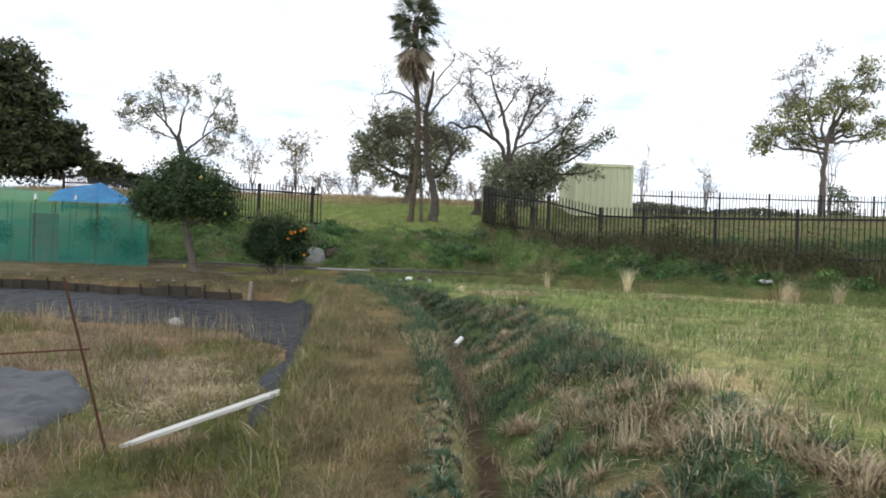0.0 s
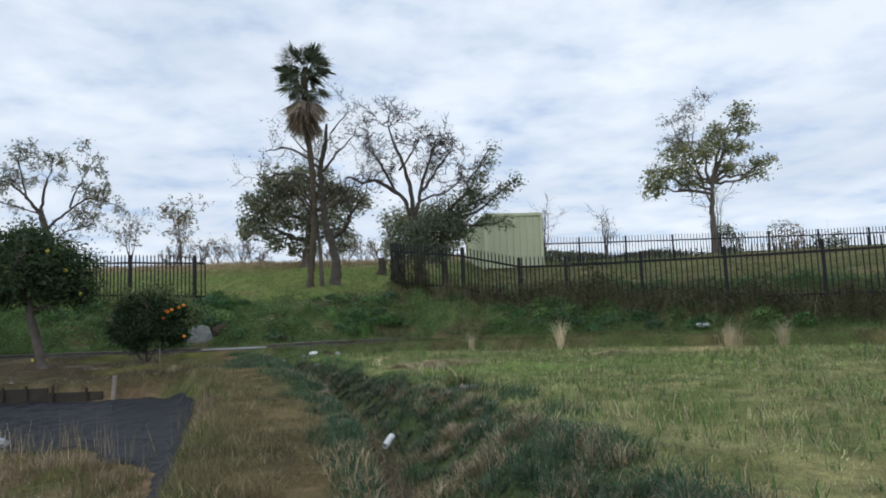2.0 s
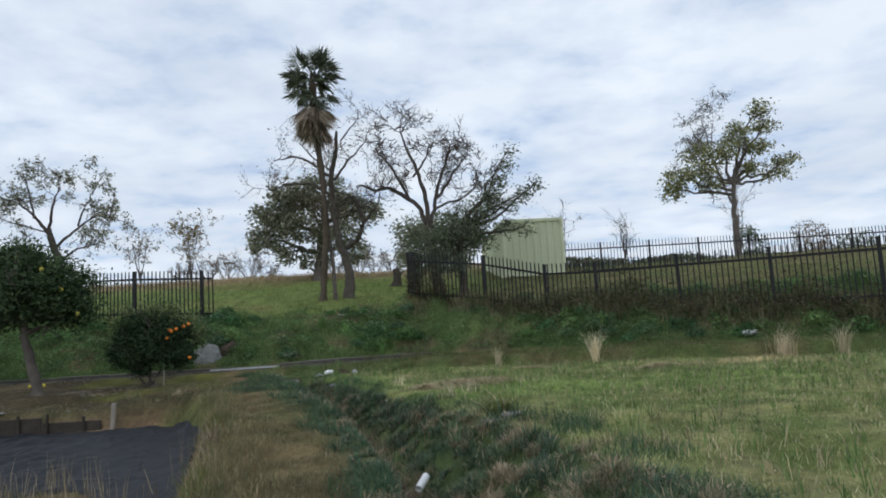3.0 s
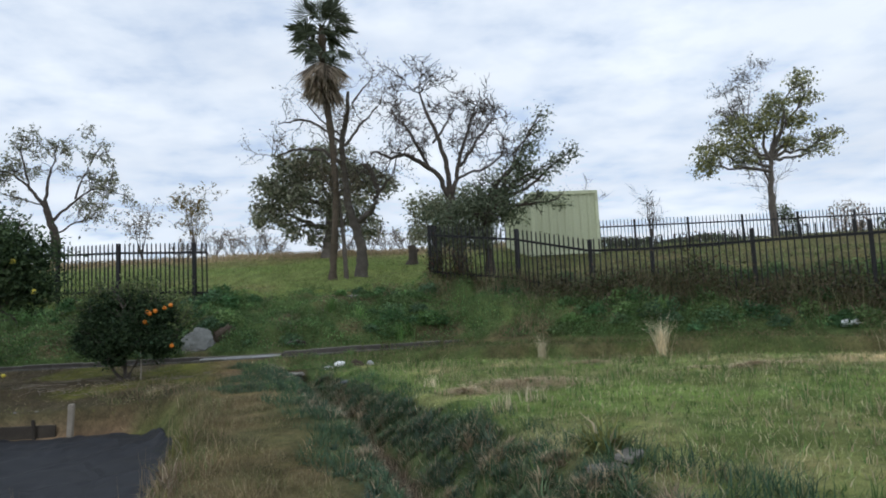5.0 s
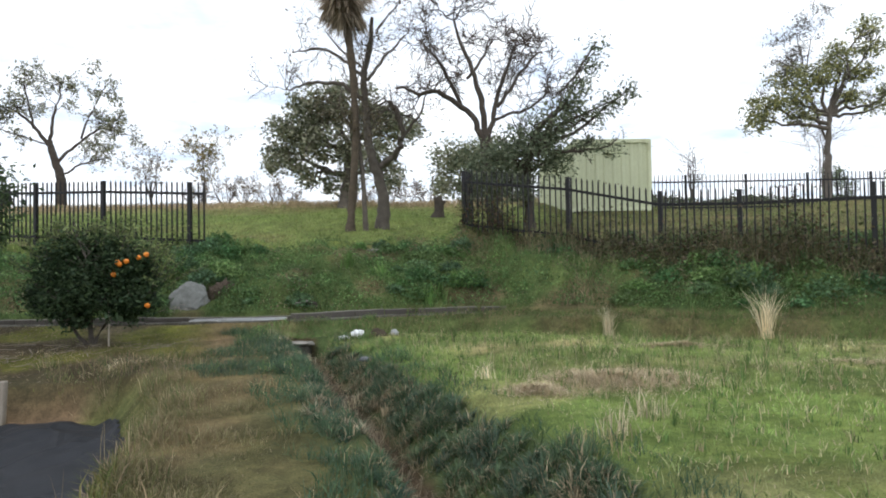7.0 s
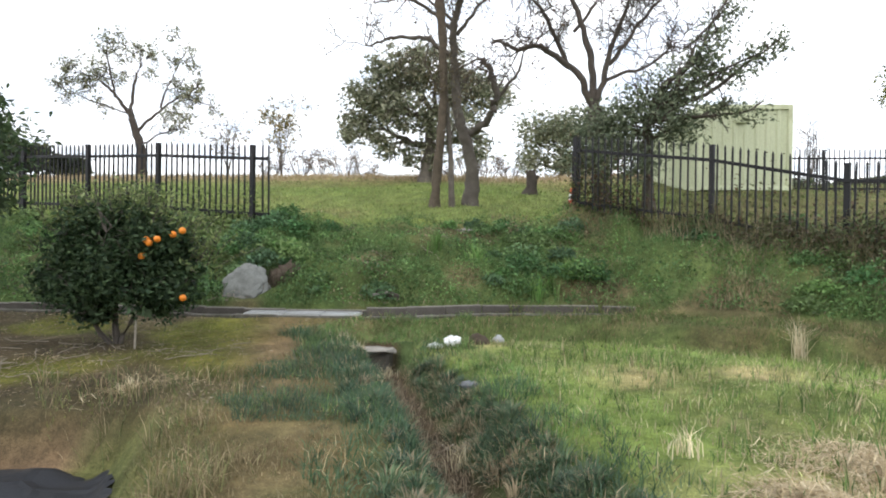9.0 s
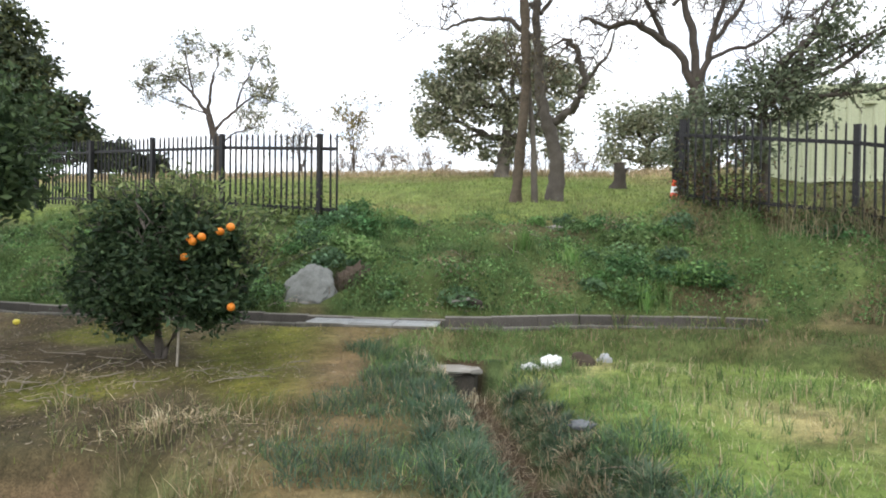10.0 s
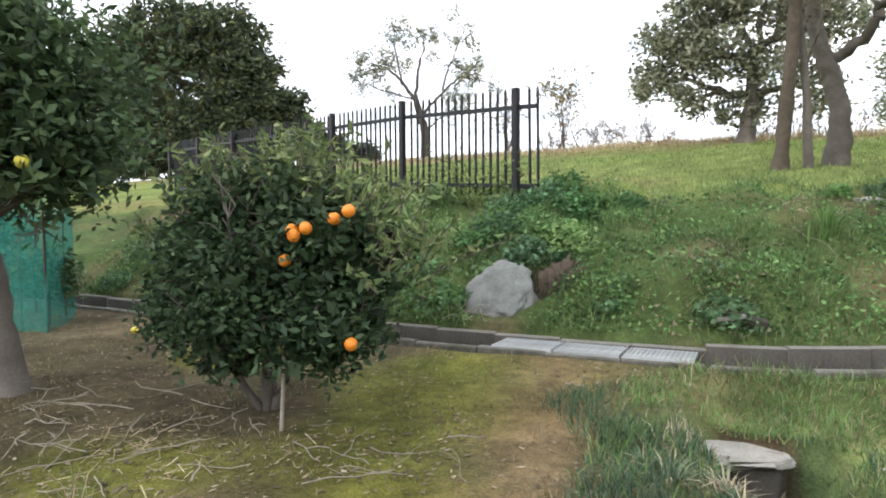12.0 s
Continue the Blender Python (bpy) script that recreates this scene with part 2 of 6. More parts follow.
def land(x, y):
    x, y = np.asarray(x, float), np.asarray(y, float)
    d = y - gutter_y(x)
    xd = ditch_x(y)
    # paddy with its rough surface
    z = 0.0 * x + 0.05 * (vnoise(x, y, 0.5) - 0.5) + 0.06 * (vnoise(x, y, 2.3) - 0.5)
    # bund at the paddy's end
    e = field_end(x)
    z = z + np.interp(x, [-2.5, 0, 1.8], [0.12, 0.15, 0.28]) * step(0.0, 0.45, y - e) * step(-2.6, -2.1, x) + 0.02
    # path and yard
    pz = path_z(y) + 0.04 * (vnoise(x, y, 0.45) - 0.5) + 0.05 * (vnoise(x, y, 1.6) - 0.5)
    pz = pz - 0.17 * step(17.7, 16.0, y) * step(13.0, 15.0, y) * step(0.1, -0.9, x - path_left(y))
    left = step(0.05, -0.30, x - (xd - 0.12))
    z = z * (1 - left) + pz * left
    # low ground and pond
    pond = np.interp(y, [-30, 10, 12.5, 16.2, 17], [-0.9, -0.85, -0.75, -0.45, -0.42]) + 0.10 * (vnoise(x, y, 0.9) - 0.5) * step(13, 11.5, y)
    low = step(0.0, -0.75, x - path_left(y)) * step(0.0, -0.12, y - yard_front(x)) * step(0.0, -0.7, x - path_left(y))
    z = z * (1 - low) + pond * low
    # ditch: steep left wall, long right slope
    width_r = np.interp(y, [0, 8, 14, 19], [1.35, 1.25, 0.9, 0.6])
    side = x - xd
    wb = np.interp(y, [9, 14], [0.06, 0.13])
    prof = np.where(side < 0, step(-0.30, 0, side + wb), 1 - step(0, 1.0, (side - wb) / width_r) ** 0.8)
    deep = np.interp(y, [-30, 10, 13, 16.8, 19.3], [-0.66, -0.62, -0.58, -0.42, -0.27])
    run = (y < 19.3)
    z = np.where(run, z * (1 - prof) + np.minimum(deep, z) * prof, z)
    z = z + np.where(run, prof * (1 - prof) * 4 * (0.20 * (vnoise(x, y, 0.42) - 0.4) + 0.08 * (vnoise(x, y, 0.17) - 0.5)) * (side > 0), 0)
    # bank, meadow and crest beyond the gutter
    zb = np.interp(d, [0, 0.3, 1, 1.7, 2.4, 2.9, 3.6, 8, 9, 18.5, 24, 30, 45, 120, 900], [0.3, 0.38, 0.78, 1.08, 1.3, 1.53, 1.68, 2.25, 2.45, 3.95, 4.55, 4.7, 4.5, 2.5, -2.0])
    zb = zb - step(5, 12, x) * step(6, 16, d) * 0.75 + 0.35 * np.exp(-((x - 1.2) / 1.6) ** 2 - ((d - 3.1) / 1.3) ** 2)
    zb = zb + 0.34 * (vnoise(x, y, 0.62) - 0.5) * step(0.25, 0.9, d) * step(5.5, 3.0, d) + 0.16 * (vnoise(x, y, 0.28) - 0.5) * step(0.25, 0.7, d) * step(4.5, 3.0, d) + 0.12 * (vnoise(x, y, 2.1) - 0.5) * step(0.4, 1.2, d)
    up = step(-0.9, 0.05, d)
    z = z * (1 - up) + zb * up * step(-0.02, 0.03, d) + (1 - step(-0.02, 0.03, d)) * up * np.maximum(z, 0.27)
    return z


def gutter_dip(x, y):
    d = y - gutter_y(x)
    return -0.34 * step(0.27, 0.17, np.abs(d)) * step(-13.5, -13.2, x) * step(1.75, 1.45, x)


def height(x, y):
    return float(land(x, y))


def meadow_tint(x, y):
    """The ground's own colour by what grows or lies there."""
    x, y = np.asarray(x, float), np.asarray(y, float)
    d, xd, e = y - gutter_y(x), ditch_x(y), field_end(x)
    n1, n2, n3 = vnoise(x, y, 0.8), vnoise(x + 31, y, 2.6), vnoise(x, y + 57, 0.33)
    n4 = vnoise(x + 77, y + 5, 0.22)
    def c(r, g, b):
        return np.stack([r + 0 * x, g + 0 * x, b + 0 * x], -1)
    def mix(a, b, f):
        return a * (1 - f[..., None]) + b * f[..., None]
    field = mix(c(0.15, 0.19, 0.065), c(0.29, 0.285, 0.14), step(0.40, 0.8, 0.6 * n2 + 0.4 * n3))
    field = mix(field, c(0.46, 0.38, 0.22), step(0.64, 0.82, vnoise(x + 9, y + 3, 1.7) * 0.7 + n1 * 0.3))
    field = mix(field, c(0.195, 0.285, 0.08), 0.6 * step(10.5, 13.5, y) * step(0.3, 0.6, vnoise(x + 50, y, 1.4)))
    out = field
    bund = mix(c(0.10, 0.13, 0.05), c(0.13, 0.125, 0.062), step(0.35, 0.7, n1))
    out = mix(out, bund, step(-0.05, 0.12, y - e) * (x > -2.3))
    path = mix(c(0.165, 0.138, 0.075), c(0.115, 0.115, 0.055), step(0.38, 0.66, 0.5 * n1 + 0.5 * n3))
    path = mix(path, c(0.21, 0.15, 0.088), step(0.55, 0.8, n2) * step(19.5, 13, y) * 0.35)
    left = step(0.05, -0.30, x - (xd - 0.12))
    out = mix(out, path, left)
    # dark rank grass on both sides of the ditch
    wr = np.interp(y, [0, 8, 14, 19], [1.5, 1.4, 0.95, 0.55])
    wl = np.interp(y, [2, 7, 12, 18], [0.4, 0.55, 0.85, 1.1])
    rank = step(-1.0, -0.6, (x - xd) / wl) * step(1.0, 0.65, (x - xd) / wr) * (y < 19.5)
    rankc = mix(c(0.075, 0.11, 0.055), c(0.11, 0.15, 0.06), n2)
    rankc = mix(rankc, c(0.26, 0.20, 0.12), step(0.60, 0.78, n1) * step(12, 6, y))
    out = mix(out, rankc, rank * np.clip(0.7 + 0.3 * np.sign(x - xd), 0, 1))
    out = mix(out, c(0.088, 0.066, 0.046), step(1.0, 0.6, np.abs(x - xd) / np.interp(y, [9, 14], [0.12, 0.26])) * (y < 19.4))
    # low weeds and litter left of the path
    low = step(0.0, -0.5, x - path_left(y)) * step(0.0, -0.1, y - yard_front(x))
    weed = mix(c(0.26, 0.185, 0.125), c(0.12, 0.13, 0.055), step(0.5, 0.7, 0.55 * n2 + 0.45 * n1))
    out = mix(out, weed, low)
    # yard: bare earth, moss and dead grass
    yard = step(0.0, -0.7, x - (path_left(np.minimum(y, 15.5)) + 0.1)) * step(-0.2, 0.1, y - yard_front(x)) * step(0.1, -0.15, d)
    yardc = mix(c(0.082, 0.068, 0.044), c(0.135, 0.112, 0.074), n1)
    moss = step(0.60, 0.78, 0.5 * n2 + 0.5 * vnoise(x, y + 11, 1.2) + 0.22 * np.exp(-((y - 17.2) / 0.55) ** 2 - ((x + 4.2) / 1.8) ** 2))
    yardc = mix(yardc, c(0.15, 0.16, 0.035), moss * 0.85)
    yardc = mix(yardc, c(0.095, 0.085, 0.052), step(16.9, 16.3, y) * 0.7)
    out = mix(out, yardc, yard)
    walked = np.exp(-((x + 2.7 + 0.3 * (y - 17.4)) / 0.42) ** 2) * step(13.5, 16.5, y) * step(0, -0.3, d)
    out = mix(out, c(0.235, 0.165, 0.10), walked * np.interp(y, [15.5, 17.5], [0.4, 0.8]))
    # bank, meadow, dry crest
    bank = mix(c(0.06, 0.10, 0.036), c(0.10, 0.135, 0.052), n2)
    bank = mix(bank, c(0.145, 0.12, 0.075), step(0.62, 0.8, n1) * 0.8)
    out = mix(out, bank, step(0.0, 0.25, d))
    mead = mix(c(0.14, 0.19, 0.055), c(0.19, 0.225, 0.08), n2)
    mead = mix(mead, c(0.22, 0.19, 0.09), step(0.6, 0.85, vnoise(x, y, 3.5)) * 0.6)
    mead = mix(mead, mix(c(0.095, 0.105, 0.045), c(0.155, 0.125, 0.07), n1), step(3.5, 5.5, x) * 0.85)
    out = mix(out, mead, step(2.6, 3.6, d))
    out = mix(out, c(0.36, 0.285, 0.17), step(16.0, 18.5, d + 1.5 * (n2 - 0.5)) * 0.9 * step(8.0, 4.5, x))
    return out * (0.68 + 0.64 * n4)[..., None]


# ---- mesh helpers ----
def mesh_of(name, verts, faces, mat, tint=None, smooth=False):
    """A mesh from arrays of vertices and of faces with equal corner counts."""
    me = bpy.data.meshes.new(name)
    verts = np.asarray(verts, np.float32).reshape(-1, 3)
    if not isinstance(faces, list):
        faces = [faces]
    faces = [np.asarray(f, np.int32) for f in faces if len(f)]
    me.vertices.add(len(verts))
    me.vertices.foreach_set("co", verts.ravel())
    loops = np.concatenate([f.ravel() for f in faces])
    sizes = np.concatenate([np.full(len(f), f.shape[1]) for f in faces])
    me.loops.add(len(loops))
    me.loops.foreach_set("vertex_index", loops)
    me.polygons.add(len(sizes))
    me.polygons.foreach_set("loop_start", np.concatenate([[0], np.cumsum(sizes)[:-1]]).astype(np.int32))
    if smooth:
        me.polygons.foreach_set("use_smooth", np.ones(len(sizes), bool))
    if tint is not None:
        at = me.color_attributes.new("tint", "FLOAT_COLOR", "POINT")
        rgba = np.ones((len(verts), 4), np.float32)
        rgba[:, :3] = tint
        at.data.foreach_set("color", rgba.ravel())
    me.update(calc_edges=True)
    me.materials.append(mat)
    return me


def thing(name, label, category, at=(0, 0, 0), group="", kind=""):
    ob = new(name)
    ob.location = at
    ob.empty_display_size = 0.2
    return tagged(ob, label, category, group, kind)


def child(name, me, parent, label="", m=None):
    ob = new(name, me)
    ob.parent = parent
    if m is not None:
        ob.matrix_basis = m
    if label:
        tagged(ob, label)
    return ob


def bm_mesh(name, bm, mat, smooth=False):
    me = bpy.data.meshes.new(name)
    bm.to_mesh(me)
    bm.free()
    me.materials.append(mat)
    if smooth:
        me.polygons.foreach_set("use_smooth", np.ones(len(me.polygons), bool))
    return me


def part(name, bm, mat, parent, label="", m=None, smooth=False):
    return child(name, bm_mesh(name, bm, mat, smooth), parent, label, m)


def box(bm, size, m=None, bevel=0.0):
    r = bmesh.ops.create_cube(bm, size=1.0, matrix=(m or Matrix()) @ Matrix.Diagonal((*size, 1)))
    if bevel:
        bmesh.ops.bevel(bm, geom=list({e for v in r["verts"] for e in v.link_edges}), offset=bevel, segments=1, affect="EDGES")
    return bm


def tube(points, radii, sides=6, start=0, rough=0.0, rng=None):
    """Rings round a line: vertices and quads."""
    p = np.asarray(points, float)
    r = np.asarray(radii, float)
    t = np.gradient(p, axis=0)
    t /= np.linalg.norm(t, axis=1)[:, None] + 1e-9
    ref = np.where(np.abs(t[:, 2:3]) > 0.9, np.array([[1.0, 0, 0]]), np.array([[0, 0, 1.0]]))
    u = np.cross(t, ref)
    u /= np.linalg.norm(u, axis=1)[:, None] + 1e-9
    w = np.cross(t, u)
    a = np.linspace(0, 2 * np.pi, sides, endpoint=False)
    rr = r[:, None] * (1 + (rough * (rng.random((len(p), sides)) - 0.5) if rough else 0))
    v = p[:, None] + rr[..., None] * (np.cos(a)[None, :, None] * u[:, None] + np.sin(a)[None, :, None] * w[:, None])
    i = np.arange(len(p) - 1)[:, None] * sides
    k = np.arange(sides)[None]
    k2 = (k + 1) % sides
    f = np.stack([i + k, i + k2, i + sides + k2, i + sides + k], -1).reshape(-1, 4) + start
    return v.reshape(-1, 3), f


class Tubes:
    def __init__(self):
        self.v, self.f, self.n = [], [], 0

    def add(self, points, radii, sides=6, rough=0.0, rng=None):
        v, f = tube(points, radii, sides, self.n, rough, rng)
        self.v.append(v)
        self.f.append(f)
        self.n += len(v)

    def mesh(self, name, mat):
        return mesh_of(name, np.concatenate(self.v), np.concatenate(self.f), mat, smooth=True)


def line(rng, a, b, n=8, wob=0.08, sag=0.0):
    """A crooked line from a to b."""
    a, b = np.asarray(a, float), np.asarray(b, float)
    t = np.linspace(0, 1, n)[:, None]
    L = np.linalg.norm(b - a)
    k = np.cumsum(rng.normal(0, 1, (n, 3)), 0)
    k -= k[0] + t * (k[-1] - k[0])
    p = a + (b - a) * t + k * wob * L / math.sqrt(n)
    p[:, 2] -= sag * L * 4 * (t * (1 - t))[:, 0]
    return p


def twigs(rng, tubes, pts, r0, length, depth, count, spread=0.9, rise=0.3, tips=None, min_r=0.004, wob=0.12):
    """Side shoots along a line, and shoots on those."""
    n = len(pts)
    for k in range(count):
        i = int(rng.integers(max(1, n // 3), n))
        p = pts[i]
        ax = pts[i] - pts[i - 1]
        ax = ax / (np.linalg.norm(ax) + 1e-9)
        d = ax * (1 - spread * 0.5) + rng.normal(0, 1, 3) * spread * 0.6 + np.array([0, 0, rise])
        d /= np.linalg.norm(d) + 1e-9
        L = length * rng.uniform(0.55, 1.2)
        q = line(rng, p, p + d * L, 6 if depth > 1 else 4, wob)
        r = max(min_r, r0 * rng.uniform(0.45, 0.7))
        tubes.add(q, np.linspace(r, max(min_r * 0.7, r * 0.35), len(q)), 5 if depth > 1 else 3)
        if depth > 1:
            twigs(rng, tubes, q, r, length * 0.58, depth - 1, count, spread, rise * 0.7, tips, min_r, wob)
        if tips is not None:
            tips.append(q[-1])


def leaf_cards(rng, centres, size, tint, droop=0.2, narrow=0.45, spin=1.0):
    """Folded leaves, four corners each, at the given places."""
    n = len(centres)
    d = rng.normal(0, 1, (n, 3))
    d[:, 2] = d[:, 2] * 0.7 - droop
    d /= np.linalg.norm(d, axis=1)[:, None]
    s = rng.normal(0, 1, (n, 3))
    s -= d * (s * d).sum(1)[:, None]
    s /= np.linalg.norm(s, axis=1)[:, None]
    up = np.cross(d, s)
    L = (size * rng.uniform(0.65, 1.3, n))[:, None]
    c = np.asarray(centres)
    v = np.stack([c - d * L * 0.5, c + s * L * narrow * 0.5 + up * L * 0.10, c + d * L * 0.5, c - s * L * narrow * 0.5 + up * L * 0.10], 1)
    b = np.arange(n)[:, None] * 4
    f = np.concatenate([b + [[0, 1, 2]], b + [[0, 2, 3]]])
    t = np.repeat(tint, 4, axis=0)
    return v.reshape(-1, 3), f, t


def blob_points(rng, blobs, n, clump, per=14, hollow=0.55, squash=0.8):
    """Places in clumps inside ellipsoids (x, y, z, rx, ry, rz), thicker towards their skins."""
    blobs = np.asarray(blobs, float)
    vol = (blobs[:, 3] * blobs[:, 4] * blobs[:, 5]) ** 0.75
    m = max(1, n // per)
    k = rng.choice(len(blobs), m, p=vol / vol.sum())
    d = rng.normal(0, 1, (m, 3))
    d /= np.linalg.norm(d, axis=1)[:, None]
    r = hollow + (1 - hollow) * rng.random(m)
    r = np.where(rng.random(m) < 0.25, rng.random(m) ** 0.5, r)
    c = blobs[k, :3] + d * r[:, None] * blobs[k, 3:]
    p = np.repeat(c, per, 0) + rng.normal(0, 1, (m * per, 3)) * np.array([clump, clump, clump * squash])
    return p, np.repeat(c, per, 0)


def shades(rng, n, colours):
    colours = np.asarray(colours, float)
    i = rng.integers(0, len(colours), n)
    j = rng.integers(0, len(colours), n)
    f = rng.random(n)[:, None]
    return colours[i] * f + colours[j] * (1 - f)


def tree(name, label, base, trunk, blobs, leaves, size, clump, colours, bark=None, seed=1, radius=0.12, depth=2, shoots=4, per=14, hollow=0.55, category="tree", droop=0.2, narrow=0.45, twig=0.8, group="", min_r=0.006, inner=0):
    """A trunk through control points, a limb to the heart of every blob, shoots, and leaves in clumps."""
    rng = np.random.default_rng(seed)
    top = thing(name, label, category, base, group)
    o = np.asarray(base, float)
    tb = Tubes()
    tr = np.asarray(trunk, float) - o
    t = np.linspace(0, len(tr) - 1, 5 * len(tr))
    pts = np.stack([np.interp(t, np.arange(len(tr)), tr[:, k]) for k in range(3)], -1)
    pts[1:-1] += rng.normal(0, radius * 0.12, (len(pts) - 2, 3))
    rad = np.linspace(radius, radius * 0.55, len(pts))
    rad[:2] *= (1.45, 1.15)
    tb.add(pts, rad, 9, 0.25, rng)
    bl = np.asarray(blobs, float).copy()
    bl[:, :3] -= o
    for b in bl:
        i = int(np.clip(np.argmin(np.linalg.norm(pts[len(pts) // 2:] - (b[:3] - [0, 0, b[5] * 0.6]), axis=1)) + len(pts) // 2, 1, len(pts) - 1))
        q = line(rng, pts[i], b[:3] + np.array([0, 0, b[5] * 0.25]), 9, 0.10)
        r = radius * 0.5
        tb.add(q, np.linspace(r, r * 0.25, len(q)), 6)
        twigs(rng, tb, q, r * 0.55, max(b[3], b[5]) * twig, depth, shoots, min_r=min_r)
    child("trunk", tb.mesh("trunk", bark or BARK), top)
    if leaves:
        p, c = blob_points(rng, bl, leaves, clump, per, hollow)
        p = p[land(p[:, 0] + o[0], p[:, 1] + o[1]) - o[2] < p[:, 2] - 0.02]
        v, f, tt = leaf_cards(rng, p, size, shades(rng, len(p), colours), droop, narrow)
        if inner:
            # larger inner leaves, the crown's inner shade put into their darker colour
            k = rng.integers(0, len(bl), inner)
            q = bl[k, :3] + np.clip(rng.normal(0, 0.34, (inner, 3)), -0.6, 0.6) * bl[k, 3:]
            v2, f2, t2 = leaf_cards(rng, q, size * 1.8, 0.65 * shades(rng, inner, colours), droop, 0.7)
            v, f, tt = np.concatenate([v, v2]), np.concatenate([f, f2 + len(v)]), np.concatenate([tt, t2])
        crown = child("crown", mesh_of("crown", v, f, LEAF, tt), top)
        crown["kind"] = "stuff"
    return top

# ---- ground ----
def spaced(lo, hi, gap, out_lo, out_hi):
    mid = np.arange(lo, hi + gap / 2, gap)
    def tail(d):
        r = [gap]
        while sum(r) < d:
            r.append(min(r[-1] * 1.22, d))
        return np.cumsum(r)
    return np.concatenate([lo - tail(lo - out_lo)[::-1], mid, hi + tail(out_hi - hi)])


gx, gy = spaced(-10.5, 11.0, 0.09, -700, 700), spaced(-1.0, 24.5, 0.09, -500, 900)
X, Y = np.meshgrid(gx, gy)
Z = land(X, Y) + gutter_dip(X, Y)
nx, ny = len(gx), len(gy)
i = (np.arange(ny - 1)[:, None] * nx + np.arange(nx - 1)[None]).ravel()
ground = new("ground", mesh_of("ground", np.stack([X, Y, Z], -1).reshape(-1, 3), np.stack([i, i + 1, i + nx + 1, i + nx], -1), GROUND, meadow_tint(X, Y).reshape(-1, 3), True))
tagged(ground, "uneven earth with paddy, ditch, path, bank and meadow", "ground", kind="structure")


# ---- fences ----
def fence(name, label, posts, base_drop, group, pitch=0.13, over=0.45, sink=0.25, rails=(0.10, 1.12), stub=0.0):
    """Posts (x, y, top z) joined by two rails, with pointed pales bolted on."""
    top = thing(name, label, "fence", (posts[0][0], posts[0][1], height(posts[0][0], posts[0][1])), group)
    o = Vector(top.location)
    bm = bmesh.new()
    box(bm, (0.085, 0.085, base_drop + sink), Matrix.Translation((0, 0, -(base_drop + sink) / 2)), 0.006)
    box(bm, (0.095, 0.095, 0.012), Matrix.Translation((0, 0, 0.006)))
    post_me = bm_mesh("post", bm, FENCE)
    bm = bmesh.new()
    h = base_drop + 0.02
    box(bm, (0.027, 0.027, h), Matrix.Translation((0, 0, -h / 2 - 0.03)))
    bmesh.ops.create_cone(bm, cap_ends=True, segments=4, radius1=0.0191, radius2=0.002, depth=0.05, matrix=Matrix.Translation((0, 0, -0.005)) @ Matrix.Rotation(radians(45), 4, "Z"))
    pale_me = bm_mesh("pale", bm, FENCE)
    rng = random.Random(len(posts))
    for k, (x, y, z) in enumerate(posts):
        nb = posts[min(k + 1, len(posts) - 1)], posts[max(k - 1, 0)]
        ang = math.atan2(nb[0][1] - nb[1][1], nb[0][0] - nb[1][0])
        child("post", post_me, top, m=Matrix.Translation(Vector((x, y, z)) - o) @ Matrix.Rotation(ang, 4, "Z"))
    for (x0, y0, z0), (x1, y1, z1) in zip(posts, posts[1:]):
        a, b = Vector((x0, y0, z0)), Vector((x1, y1, z1))
        if stub and (x0, y0, z0) == posts[0]:
            a = a + (a - b).normalized() * stub
        d = b - a
        L = Vector((d.x, d.y)).length
        ang, tilt = math.atan2(d.y, d.x), math.atan2(d.z, L)
        side = Vector((math.sin(ang), -math.cos(ang), 0))
        for up in rails:
            bm = bmesh.new()
            box(bm, (d.length + 0.02, 0.04, 0.058), None, 0.004)
            mid = (a + b) / 2 - o + Vector((0, 0, -base_drop + up)) + side * 0.035
            part("rail", bm, FENCE, top, m=Matrix.Translation(mid) @ Matrix.Rotation(ang, 4, "Z") @ Matrix.Rotation(-tilt, 4, "Y"))
        n = max(2, round(L / pitch))
        for k in range(0 if stub and a.x > posts[0][0] else 1, n):
            if stub and a.x > posts[0][0] and abs((d * (k / n)).length - stub) < 0.05:
                continue
            p = a + d * (k / n) - o + side * 0.072 + Vector((0, 0, 0.02))
            child("pale", pale_me, top, m=Matrix.Translation(p) @ Matrix.Rotation(ang + rng.uniform(-0.1, 0.1), 4, "Z") @ Matrix.Rotation(rng.gauss(0, 0.008), 4, "Y"))
    return top


fence("palisade_fence", "black steel palisade fence on top of the grassy bank", [(-5.06, 23.06, 3.04), (-7.18, 23.7, 3.17), (-9.05, 24.4, 3.24), (-11.0, 25.15, 3.32), (-13.0, 25.9, 3.4), (-15.0, 26.7, 3.48), (-17.0, 27.5, 3.55)], 1.35, "palisade fences", stub=0.3)
fence("palisade_fence", "black steel palisade fence sagging down the overgrown bank", [(1.0, 24.4, 3.42), (3.2, 23.03, 3.06), (4.7, 21.52, 2.56), (5.85, 20.6, 2.48), (7.6, 19.45, 2.46), (9.3, 18.2, 2.42), (11.1, 17.0, 2.4), (13.0, 15.8, 2.4), (15.0, 14.6, 2.4)], 1.38, "palisade fences")
fence("palisade_fence", "black steel palisade fence returning beside the gap", [(1.0, 24.42, 3.42), (1.25, 26.3, 3.6), (1.5, 28.2, 3.8)], 1.35, "palisade fences")
fence("palisade_fence", "long black steel palisade fence across the far meadow", [(6.0 + 2.3 * k, 34.6 - 0.18 * k - 0.02 * k * k, 4.62 - 0.02 * k) for k in range(17)], 1.4, "palisade fences", 0.15)


